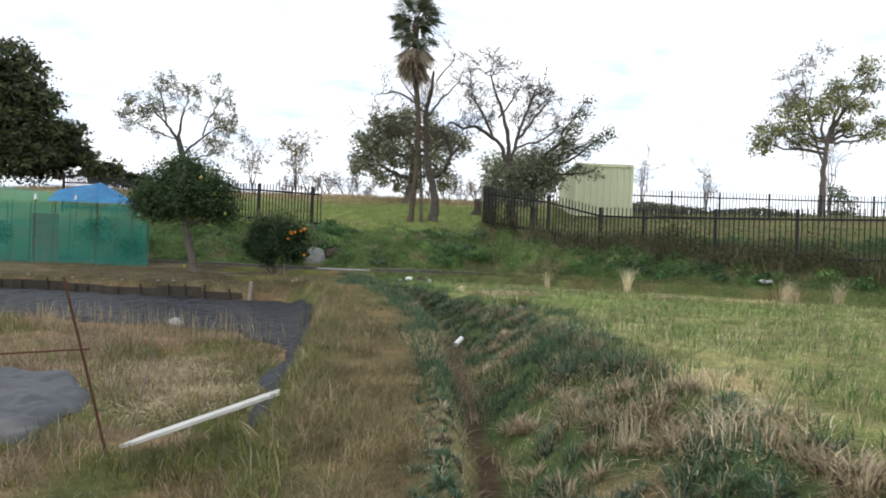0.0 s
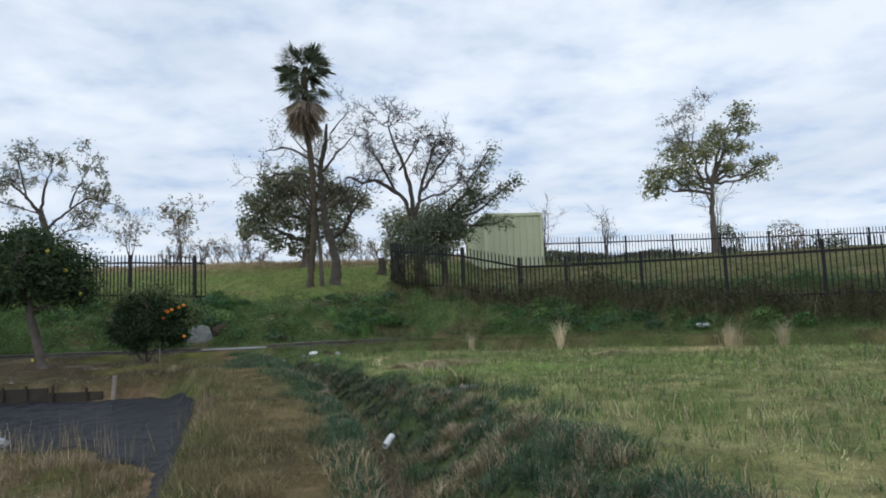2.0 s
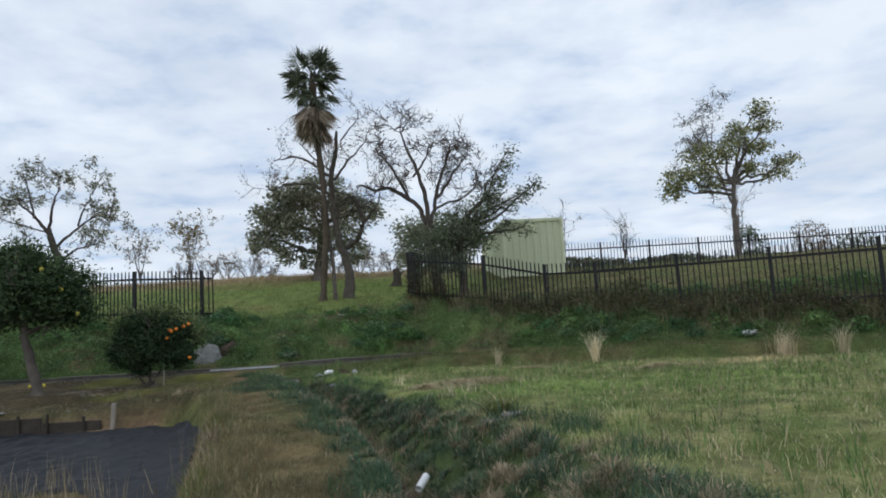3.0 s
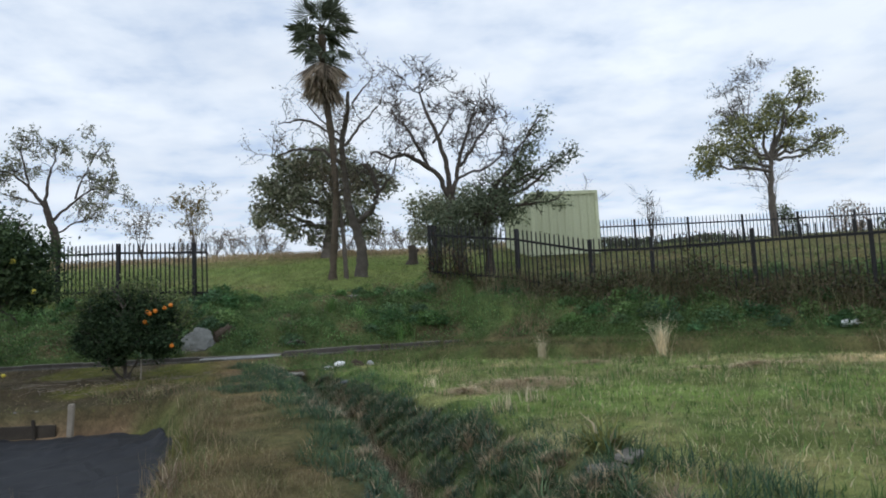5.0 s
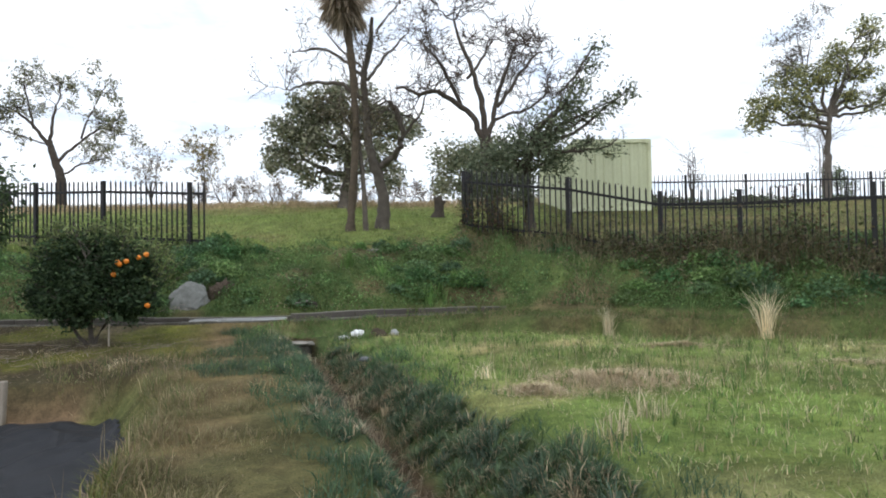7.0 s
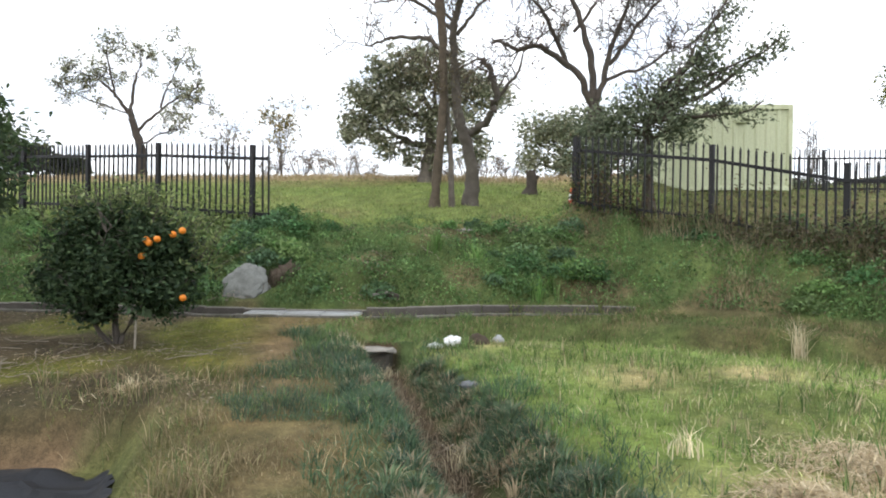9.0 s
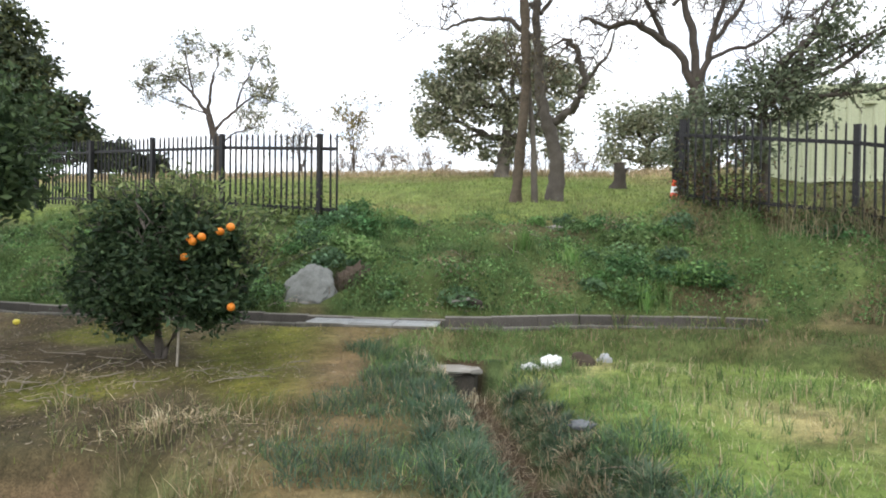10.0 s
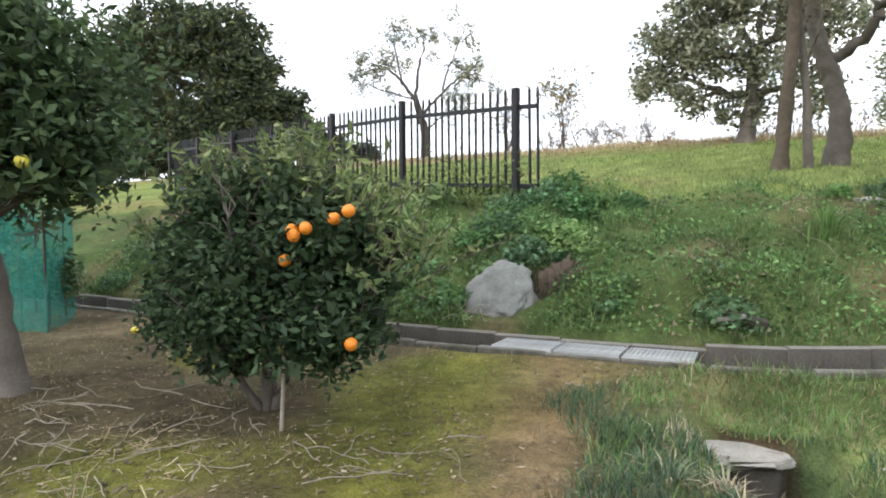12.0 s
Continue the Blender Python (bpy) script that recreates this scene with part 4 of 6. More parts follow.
bare_tree("airy_tree", "thin-leaved tree showing sky far behind the palisade fence", b,
          [[(-22.8, 52, b[2], 0.36), (-22.9, 52, 7.2, 0.28), (-23.4, 52, 8.8, 0.22), (-23.6, 52, 9.6, 0.18)]],
          [[(-23.5, 52, 9.2, 0.17), (-24.8, 52, 10.6, 0.12), (-26.0, 52, 11.6, 0.08), (-27.4, 52, 12.0, 0.04)],
           [(-24.6, 52, 10.4, 0.10), (-25.0, 52, 12.0, 0.07), (-25.2, 52, 13.4, 0.03)],
           [(-23.6, 52, 9.6, 0.14), (-23.4, 52, 11.2, 0.10), (-23.0, 52, 12.4, 0.07), (-23.2, 52, 13.2, 0.03)],
           [(-23.1, 52, 8.2, 0.13), (-21.7, 52, 9.6, 0.10), (-20.4, 52, 10.4, 0.07), (-18.4, 52, 9.9, 0.03)],
           [(-21.6, 52, 9.7, 0.09), (-20.8, 52, 11.4, 0.07), (-20.2, 52, 12.8, 0.05), (-19.6, 52, 13.5, 0.03)],
           [(-22.9, 52, 7.4, 0.09), (-21.4, 52, 8.2, 0.06), (-20.2, 52, 8.4, 0.03)],
           [(-23.6, 52, 9.3, 0.08), (-25.4, 52, 9.9, 0.06), (-27.8, 52, 11.0, 0.03)]], 59, BARK_DARK, 3, 5, 1.25, 1.0, 3600, GREEN_OLIVE, 0.22, 0.014, 0.25)
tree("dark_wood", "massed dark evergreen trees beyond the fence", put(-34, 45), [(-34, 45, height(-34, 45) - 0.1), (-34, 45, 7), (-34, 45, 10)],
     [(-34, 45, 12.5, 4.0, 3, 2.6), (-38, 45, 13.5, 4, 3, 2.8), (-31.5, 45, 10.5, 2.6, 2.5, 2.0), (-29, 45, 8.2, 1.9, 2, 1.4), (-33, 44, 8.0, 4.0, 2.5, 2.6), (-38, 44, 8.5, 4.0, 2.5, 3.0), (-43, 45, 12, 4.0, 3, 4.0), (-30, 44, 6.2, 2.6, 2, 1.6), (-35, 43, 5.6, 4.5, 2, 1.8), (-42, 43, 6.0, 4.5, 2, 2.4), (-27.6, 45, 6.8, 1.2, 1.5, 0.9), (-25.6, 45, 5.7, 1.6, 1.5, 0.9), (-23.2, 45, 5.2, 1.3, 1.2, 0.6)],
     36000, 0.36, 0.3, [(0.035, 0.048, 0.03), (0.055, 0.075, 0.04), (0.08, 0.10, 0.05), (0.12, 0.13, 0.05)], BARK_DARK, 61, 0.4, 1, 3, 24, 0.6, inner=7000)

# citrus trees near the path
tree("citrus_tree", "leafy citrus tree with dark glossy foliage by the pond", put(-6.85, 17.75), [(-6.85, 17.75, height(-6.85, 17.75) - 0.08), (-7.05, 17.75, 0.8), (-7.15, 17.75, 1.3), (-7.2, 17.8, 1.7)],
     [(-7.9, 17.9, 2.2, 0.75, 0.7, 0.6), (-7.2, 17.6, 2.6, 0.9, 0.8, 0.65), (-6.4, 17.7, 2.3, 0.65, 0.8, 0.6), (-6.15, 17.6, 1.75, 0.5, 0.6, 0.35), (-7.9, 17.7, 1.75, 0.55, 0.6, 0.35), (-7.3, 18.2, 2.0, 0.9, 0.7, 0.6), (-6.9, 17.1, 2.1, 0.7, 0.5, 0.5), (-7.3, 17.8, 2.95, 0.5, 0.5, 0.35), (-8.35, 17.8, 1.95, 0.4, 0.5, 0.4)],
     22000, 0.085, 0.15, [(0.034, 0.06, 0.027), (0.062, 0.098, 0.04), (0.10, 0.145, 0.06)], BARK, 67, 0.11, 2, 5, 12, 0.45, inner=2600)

bm = bmesh.new()
bmesh.ops.create_icosphere(bm, subdivisions=2, radius=0.045)
lemon = bm_mesh("fruit", bm, YELLOW, True)
for x, y, z in ((-6.55, 17.15, 2.62), (-6.2, 17.2, 2.2), (-7.3, 17.0, 2.3), (-5.95, 17.35, 1.7)):
    child("fruit", lemon, bpy.data.objects["citrus_tree"], "yellow-green citrus fruit", Matrix.Translation(Vector((x, y, z)) - bpy.data.objects["citrus_tree"].location))


def orange_tree():
    at = put(-4.82, 18.2)
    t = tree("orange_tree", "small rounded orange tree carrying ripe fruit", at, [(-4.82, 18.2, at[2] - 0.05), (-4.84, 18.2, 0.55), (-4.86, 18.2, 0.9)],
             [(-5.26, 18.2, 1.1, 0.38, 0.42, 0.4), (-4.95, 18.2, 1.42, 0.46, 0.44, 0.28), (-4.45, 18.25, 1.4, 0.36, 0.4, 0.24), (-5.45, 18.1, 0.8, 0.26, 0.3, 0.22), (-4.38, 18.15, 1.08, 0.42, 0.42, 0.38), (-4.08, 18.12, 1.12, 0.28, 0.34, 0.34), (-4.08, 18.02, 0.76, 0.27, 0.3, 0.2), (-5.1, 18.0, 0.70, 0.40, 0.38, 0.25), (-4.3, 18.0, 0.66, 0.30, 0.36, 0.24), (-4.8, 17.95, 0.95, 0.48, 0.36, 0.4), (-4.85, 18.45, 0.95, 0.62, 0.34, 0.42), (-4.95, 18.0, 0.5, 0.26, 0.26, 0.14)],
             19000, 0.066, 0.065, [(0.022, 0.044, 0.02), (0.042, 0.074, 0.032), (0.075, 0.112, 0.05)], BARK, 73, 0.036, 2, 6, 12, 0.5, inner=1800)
    rng = np.random.default_rng(5)
    # pale new shoots standing out of the crown
    base = rng.uniform((-5.65, 17.98, 1.40), (-3.75, 18.6, 1.70), (150, 3))
    base[:, 2] -= 0.5 * np.abs(base[:, 0] + 4.85) ** 2
    tb = Tubes()
    pts = []
    for p in base:
        q = p + np.array([rng.normal(0, 0.10), rng.normal(0, 0.06), rng.uniform(0.12, 0.40)]) + np.array([0.2 * (p[0] + 4.85), 0, 0])
        ln = line(rng, p - np.array(at), q - np.array(at), 5, 0.06)
        tb.add(ln, np.linspace(0.006, 0.003, 5), 4)
        for s in np.linspace(0.1, 1, 14):
            pts.append(ln[0] + (ln[-1] - ln[0]) * s + rng.normal(0, 0.018, 3))
    child("young_growth", tb.mesh("young_growth", BARK), t, "slim green shoots")["kind"] = "stuff"
    pts = np.array(pts)
    v, f, tt = leaf_cards(rng, pts, 0.085, shades(rng, len(pts), [(0.16, 0.21, 0.075), (0.25, 0.29, 0.12), (0.11, 0.16, 0.06)]), -0.5, 0.32)
    child("new_leaves", mesh_of("new_leaves", v, f, LEAF, tt), t, "pale green young leaves")["kind"] = "stuff"
    bm = bmesh.new()
    bmesh.ops.create_icosphere(bm, subdivisions=3, radius=0.037)
    for q in bm.verts:
        q.co.z *= 0.92
        if q.co.z > 0.035:
            q.co.z -= 0.006
    fruit = bm_mesh("fruit", bm, ORANGE, True)
    for x, y, z in ((-4.31, 17.86, 1.28), (-4.26, 17.82, 1.25), (-4.16, 17.80, 1.29), (-4.03, 17.88, 1.34), (-3.92, 17.86, 1.38), (-3.90, 17.84, 0.68), (-4.36, 17.86, 1.11)):
        child("fruit", fruit, t, "ripe orange fruit", Matrix.Translation(Vector((x, y, z)) - Vector(at)) @ Matrix.Rotation(x * 7, 4, "X"))
    for dx, dy in ((-0.22, -0.08), (0.2, 0.1), (-0.1, 0.16)):
        st = Tubes()
        st.add(line(rng, (0.03 * dx, 0.03 * dy, -0.03), (dx * 2, dy * 2, 0.75), 8, 0.08), np.linspace(0.03, 0.016, 8), 7)
        child("stem", st.mesh("stem", BARK), t)
    tb = Tubes()
    tb.add(np.array([(-4.45, 17.9, height(-4.45, 17.9) - 0.08), (-4.46, 17.95, 0.5), (-4.5, 18.0, 0.85)]) - np.array(at), [0.012, 0.012, 0.011], 6)
    child("prop", tb.mesh("prop", TIMBER), t, "thin wooden prop stick")
    return t


orange_tree()

# ---- distant trees and shrubs ----
def far_bare(x, y, top_z, spread, seed, leafy=0, tint=((0.2, 0.15, 0.07), (0.3, 0.22, 0.09)), label="slender leafless tree on the skyline", stems=5):
    b = put(x, y)
    r = random.Random(seed)
    h = top_z - b[2]
    limbs = []
    for k in range(stems):
        a = 6.283 * k / stems + r.random()
        limbs.append([(x, y, b[2] + h * 0.25, 0.05), (x + math.cos(a) * spread * 0.5, y, b[2] + h * 0.6, 0.035), (x + math.cos(a) * spread * r.uniform(0.6, 1), y, b[2] + h * r.uniform(0.85, 1.0), 0.015)])
    bare_tree("skyline_tree", label, b, [[(x, y, b[2], 0.09), (x, y, b[2] + h * 0.4, 0.06)]], limbs, seed, BARK, 2, 5, h * 0.25, 1.0, leafy, tint, 0.22, 0.012)


far_bare(-18.7, 56, 9.3, 1.1, 101, 350, ((0.30, 0.26, 0.2), (0.24, 0.22, 0.17)), "pale thin tree with few leaves on the skyline")
far_bare(-14.95, 56, 10.3, 0.7, 102, 900, ((0.28, 0.21, 0.08), (0.15, 0.15, 0.07)), "narrow yellowing tree on the skyline")
far_bare(17.7, 50, 8.3, 0.5, 103)
far_bare(13.0, 50, 8.6, 0.4, 104)
far_bare(27.7, 52, 9.9, 0.4, 105)
for k, (x, y, z, s) in enumerate(((-15.6, 56, 7.0, 1.3), (-13.8, 57, 7.6, 1.4), (-12.2, 56, 7.2, 1.2), (-10.6, 57, 7.6, 1.4), (-9.0, 56, 6.8, 1.1), (-3.6, 56, 6.8, 1.0), (-2.0, 57, 7.7, 1.3), (-0.6, 57, 7.3, 1.2), (0.8, 56, 6.9, 1.1), (9.5, 52, 6.4, 1.0))):
    far_bare(x, y, z, s, 110 + k, 60, ((0.2, 0.15, 0.1), (0.26, 0.2, 0.13)), "twiggy leafless shrub along the skyline", 8)
for k, (x, y, z, w, cols, lab) in enumerate(((27.4, 50, 7.3, 0.9, GREEN_DARK, "small dark conifer on the skyline"), (32.2, 50, 7.7, 1.5, [(0.34, 0.26, 0.2), (0.24, 0.2, 0.13)], "round pinkish shrub on the skyline"), (35.5, 50, 6.4, 2.0, GREEN_DARK, "low dark hedge on the skyline"))):
    b = put(x, y)
    tree("skyline_shrub", lab, b, [(x, y, b[2]), (x, y, b[2] + 0.8), (x, y, b[2] + 1.4)], [(x, y, (b[2] + z) / 2 + 0.3, w, 1.0, (z - b[2]) * 0.45), (x + 0.3 * w, y, b[2] + 1.0, w * 0.9, 0.9, 0.8), (x - 0.4 * w, y, b[2] + 0.9, w * 0.9, 0.9, 0.7)], 1800, 0.22, 0.2, cols, BARK_DARK, 130 + k, 0.07, 1, 3)
rng = np.random.default_rng(9)
n = 7000
p = np.stack([rng.uniform(11, 26, n), rng.normal(47.5, 0.8, n), np.zeros(n)], -1)
p[:, 2] = land(p[:, 0], p[:, 1]) + rng.random(n) ** 0.8 * (0.6 + 0.7 * vnoise(p[:, 0], 0 * p[:, 0], 1.6))
v, f, t = leaf_cards(rng, p, 0.26, shades(rng, n, GREEN_DARK + [(0.13, 0.10, 0.07)]))
tagged(new("far_hedge", mesh_of("far_hedge", v, f, LEAF, t)), "low dark hedge at the far meadow's edge", "hedge", kind="stuff")


# ---- pond, liners and timber edging ----
def liner(name, label, inside, x0, x1, y0, y1, gap=0.07, amp=0.045):
    """A sheet draped on the land, its rim tucked into the earth."""
    xs, ys = np.arange(x0, x1, gap), np.arange(y0, y1, gap)
    A, B = np.meshgrid(xs, ys)
    m = np.minimum(inside(A, B), -0.3 - land(A, B))
    z = land(A, B) + 0.022 + amp * (vnoise(A * 1.0 + B * 0.6, B * 2.2, 0.35) - 0.3) + amp * np.abs(vnoise(A * 2.4 - B, B * 0.8 + A, 0.5) - 0.5) * 2
    z = np.where(m > 0.12, z, z - 0.12 * (1 - m / 0.12))
    k = (np.arange(len(ys) - 1)[:, None] * len(xs) + np.arange(len(xs) - 1)[None])
    keep = (m[:-1, :-1] > 0) & (m[1:, :-1] > 0) & (m[:-1, 1:] > 0) & (m[1:, 1:] > 0)
    k = k[keep]
    return tagged(new(name, mesh_of(name, np.stack([A, B, z], -1).reshape(-1, 3), np.stack([k, k + 1, k + len(xs) + 1, k + len(xs)], -1), LINER_GREY if "grey" in label else LINER, None, True)), label, "liner")


def pond_shape(x, y):
    near = np.interp(x, [-14, -9, -6, -4, -3.2, -2.4], [13.2, 12.9, 12.3, 12.2, 11.6, 11.0]) + 0.5 * (vnoise(x, y, 0.5) - 0.5)
    right = path_left(y) - 0.28 + 0.22 * (vnoise(x, y, 0.4) - 0.5)
    return np.minimum(np.minimum(y - near, yard_front(x) - 0.15 - y), right - 0.06 - x)


def side_shape(x, y):
    w = 0.34 * step(4.6, 8.6, y) + 0.35 * (vnoise(y, x, 0.7) - 0.5)
    return np.minimum(np.minimum(w - np.abs(x - (path_left(y) - 0.55)), y - 3.0), 12.2 - y)


def near_shape(x, y):
    return np.minimum(np.minimum(y - 5.4, 8.1 + 0.5 * (vnoise(x, y, 0.9) - 0.5) - y), np.interp(y, [5.4, 6.2, 7.2, 8.2], [-3.0, -2.95, -3.3, -4.3]) + 0.3 * (vnoise(x, y, 0.5) - 0.5) - x)


liner("pond_liner", "black plastic liner wrinkled over the dry pond bed", pond_shape, -14, -2.0, 10.5, 16.9)
liner("pond_liner", "narrow strip of black liner along the path's edge", side_shape, -3.4, 0.6, 2.8, 12.4, 0.07)
liner("pond_liner", "grey-black plastic sheet lying among dry weeds", near_shape, -9, -2.6, 5.2, 8.8, 0.06, 0.075)

edge = thing("timber_edging", "rotting dark timber edging with stakes above the pond", "edging", (-8, 16.25, -0.35))
rng = random.Random(4)
x = -4.9
while x > -13:
    w = rng.uniform(0.9, 1.5)
    xm = x - w / 2
    ang = math.atan2(float(yard_front(x)) - float(yard_front(x - w)), w)
    part("plank", box(bmesh.new(), (w, 0.04, rng.uniform(0.24, 0.42)), None, 0.008), TIMBER_DARK, edge, m=Matrix.Translation(Vector((xm, float(yard_front(xm)) - 0.135, -0.40 + rng.uniform(-0.04, 0.03))) - edge.location) @ Matrix.Rotation(ang, 4, "Z") @ Matrix.Rotation(rng.gauss(0, 0.02), 4, "Y"))
    x -= w
for k in range(13):
    x = -5.0 - 0.6 * k + rng.uniform(-0.28, 0.28)
    bm = bmesh.new()
    bmesh.ops.create_cone(bm, cap_ends=True, segments=7, radius1=0.032, radius2=0.026, depth=0.5)
    part("stake", bm, TIMBER_DARK, edge, m=Matrix.Translation(Vector((x, float(yard_front(x)) - 0.18, -0.44 + rng.uniform(-0.09, 0.08))) - edge.location) @ Matrix.Rotation(rng.gauss(0, 0.06), 4, "Y"))
bm = bmesh.new()
box(bm, (0.075, 0.075, 0.6), None, 0.012)
part("corner_post", bm, TIMBER, edge, "taller weathered corner post", Matrix.Translation(Vector((-4.68, 15.93, -0.30)) - edge.location) @ Matrix.Rotation(0.05, 4, "Y"))


def plank_bridge():
    a, b = Vector((-2.0, 5.3, -0.74)), Vector((-0.80, 5.52, -0.42))
    a.z = height(a.x, a.y) + 0.03
    b.z = height(b.x, b.y) + 0.05
    d = b - a
    L = d.length
    bm = bmesh.new()
    lo, hi = [], []
    for x, y in ((0, 0), (0.16, 0.075), (L, 0.08), (L + 0.02, -0.075), (0.16, -0.075)):
        lo.append(bm.verts.new((x, y, 0)))
        hi.append(bm.verts.new((x, y, 0.032)))
    bm.faces.new(lo[::-1])
    bm.faces.new(hi)
    for k in range(5):
        bm.faces.new((lo[k], lo[(k + 1) % 5], hi[(k + 1) % 5], hi[k]))
    bmesh.ops.bevel(bm, geom=bm.edges[:], offset=0.004, segments=1, affect="EDGES")
    ob = new("wooden_board", bm_mesh("wooden_board", bm, BOARD))
    ob.matrix_basis = Matrix.Translation(a) @ Matrix.Rotation(math.atan2(d.y, d.x), 4, "Z") @ Matrix.Rotation(-math.asin(d.z / L), 4, "Y")
    tagged(ob, "bleached pointed wooden board propped against the path's edge", "board")


plank_bridge()


def rod(name, label, category, pts, r0, r1, mat, seed):
    t = Tubes()
    p = np.array(pts, float)
    p[0, 2] = height(p[0, 0], p[0, 1]) - 0.06
    t.add(p, np.linspace(r0, r1, len(p)), 7)
    ob = new(name, t.mesh(name, mat))
    return tagged(ob, label, category)


st = thing("iron_stake", "thin rusty iron stake leaning in the weeds", "stake", (-2.04, 5.2, height(-2.04, 5.2)))
o = np.array(st.location)
t = Tubes()
t.add(np.array([(-2.02, 5.2, o[2] - 0.1), (-2.24, 5.2, -0.2), (-2.46, 5.2, 0.52)]) - o, [0.011, 0.011, 0.010], 7)
child("rod", t.mesh("rod", RUST), st)
t = Tubes()
t.add(np.array([(-3.1, 5.22, -0.12), (-2.6, 5.22, -0.07), (-2.22, 5.19, -0.03)]) - o, [0.008, 0.008, 0.007], 7)
child("crossbar", t.mesh("crossbar", RUST), st, "thin rod tied across the stake")
rod("dead_stem", "dry dead weed stem standing upright", "stem", [(-2.13, 5.7, -0.9), (-2.04, 5.7, -0.45), (-1.99, 5.7, -0.2), (-1.95, 5.7, 0.17)], 0.008, 0.004, TIMBER, 3)

SCALE = 0.68
pipe = thing("drain_pipe", "short white plastic pipe sticking out of the ditch side", "pipe", (0.55, 9.95, -0.45))
bm = bmesh.new()
N = 16
rings = [[bm.verts.new((r * math.cos(6.2832 * k / N), r * math.sin(6.2832 * k / N), z)) for k in range(N)] for r, z in ((0.055 * SCALE, 0), (0.055 * SCALE, 0.2), (0.048 * SCALE, 0.2), (0.048 * SCALE, 0.0))]
for A, B in zip(rings, rings[1:] + rings[:1]):
    for k in range(N):
        bm.faces.new((A[k], A[(k + 1) % N], B[(k + 1) % N], B[k]))
bmesh.ops.recalc_face_normals(bm, faces=bm.faces)
part("tube", bm, WHITE, pipe, m=Matrix.Rotation(radians(-65), 4, "X") @ Matrix.Rotation(radians(25), 4, "Y") @ Matrix.Translation((0, 0, -0.1)), smooth=False)


# ---- net cage ----
def net_cage():
    x0, x1, y0, y1 = -15.2, -8.95, 19.25, 20.1
    c = thing("net_cage", "garden cage of green netting under blue sheet", "net cage", (-12, 19.6, height(-12, 19.6)))
    o = np.array(c.location)
    rng = np.random.default_rng(8)
    def roof(x):
        return np.interp(x, [-15.2, -13.6, -12.3, -10.75, -9.55, -8.95], [2.5, 2.4, 2.3, 2.6, 2.0, 1.5])
    def sheet(name, mat, a, b, z_lo, z_hi, y_of, label):
        u = np.linspace(a, b, 60)
        w = np.linspace(0, 1, 14)
        U, W = np.meshgrid(u, w)
        lo, hi = z_lo(U), z_hi(U)
        V = np.stack([U, y_of(U, W) + 0.04 * (vnoise(U, W * 2, 0.5) - 0.5), lo + (hi - lo) * W], -1).reshape(-1, 3) - o
        k = (np.arange(13)[:, None] * 60 + np.arange(59)[None]).ravel()
        child(name, mesh_of(name, V, np.stack([k, k + 1, k + 61, k + 60], -1), mat, None, True), c, label)
    gnd = lambda u: land(u, 0 * u + y0) - 0.03
    eave = lambda u: np.minimum(roof(u) - 0.06, 1.96)
    sheet("front_net", NET_GREEN, x0, x1, gnd, eave, lambda u, w: y0 + 0.05 * np.sin(u * 4) * w, "green netting front")
    sheet("back_net", NET_GREEN, x0, x1 - 0.85, gnd, eave, lambda u, w: y1 + 0 * u, "green netting back")
    sheet("roof_net", NET_GREEN, x0, -11.8, eave, roof, lambda u, w: y0 + (y1 - y0) * w * 0.6, "green netting roof")
    sheet("roof_sheet", NET_BLUE, -12.1, -9.3, lambda u: eave(u) + 0.02, lambda u: roof(u) + 0.03, lambda u, w: y0 - 0.06 + (y1 - y0) * w * 0.6, "bright blue plastic sheet")
    ys = np.linspace(y0, y1, 8)
    V = np.array([(x1 - (y - y0), y, z) for z in (height(x1, y0) - 0.03, 1.5) for y in ys]) - o
    k = np.arange(7)
    child("end_net", mesh_of("end_net", V, np.stack([k, k + 1, k + 9, k + 8], -1), NET_GREEN), c, "green netting end")
    xs = [-8.97, -9.45, -9.95, -10.6, -11.25, -11.9, -12.5, -13.2, -13.9, -14.6]
    for k, x in enumerate(xs):
        for y in (y0 + 0.02, y1 - 0.02)[:1 if x > -9.8 else 2]:
            t = Tubes()
            t.add(np.array([(x, y, height(x, y) - 0.2), (x + rng.normal(0, 0.02), y, 1.0), (x + rng.normal(0, 0.03), y, float(eave(np.array(x))) + 0.06)]) - o, [0.013, 0.012, 0.012], 6)
            child("pole", t.mesh("pole", RUST), c, "dark thin garden pole")
        if k in (4, 6, 8):
            bm = bmesh.new()
            bmesh.ops.create_cone(bm, cap_ends=True, segments=10, radius1=0.045, radius2=0.03, depth=0.16)
            part("bottle_cap", bm, WHITE, c, "white plastic bottle over the pole end", Matrix.Translation(Vector((x, y0 + 0.02, float(eave(np.array(x))) + 0.14)) - Vector(o)))
    return c


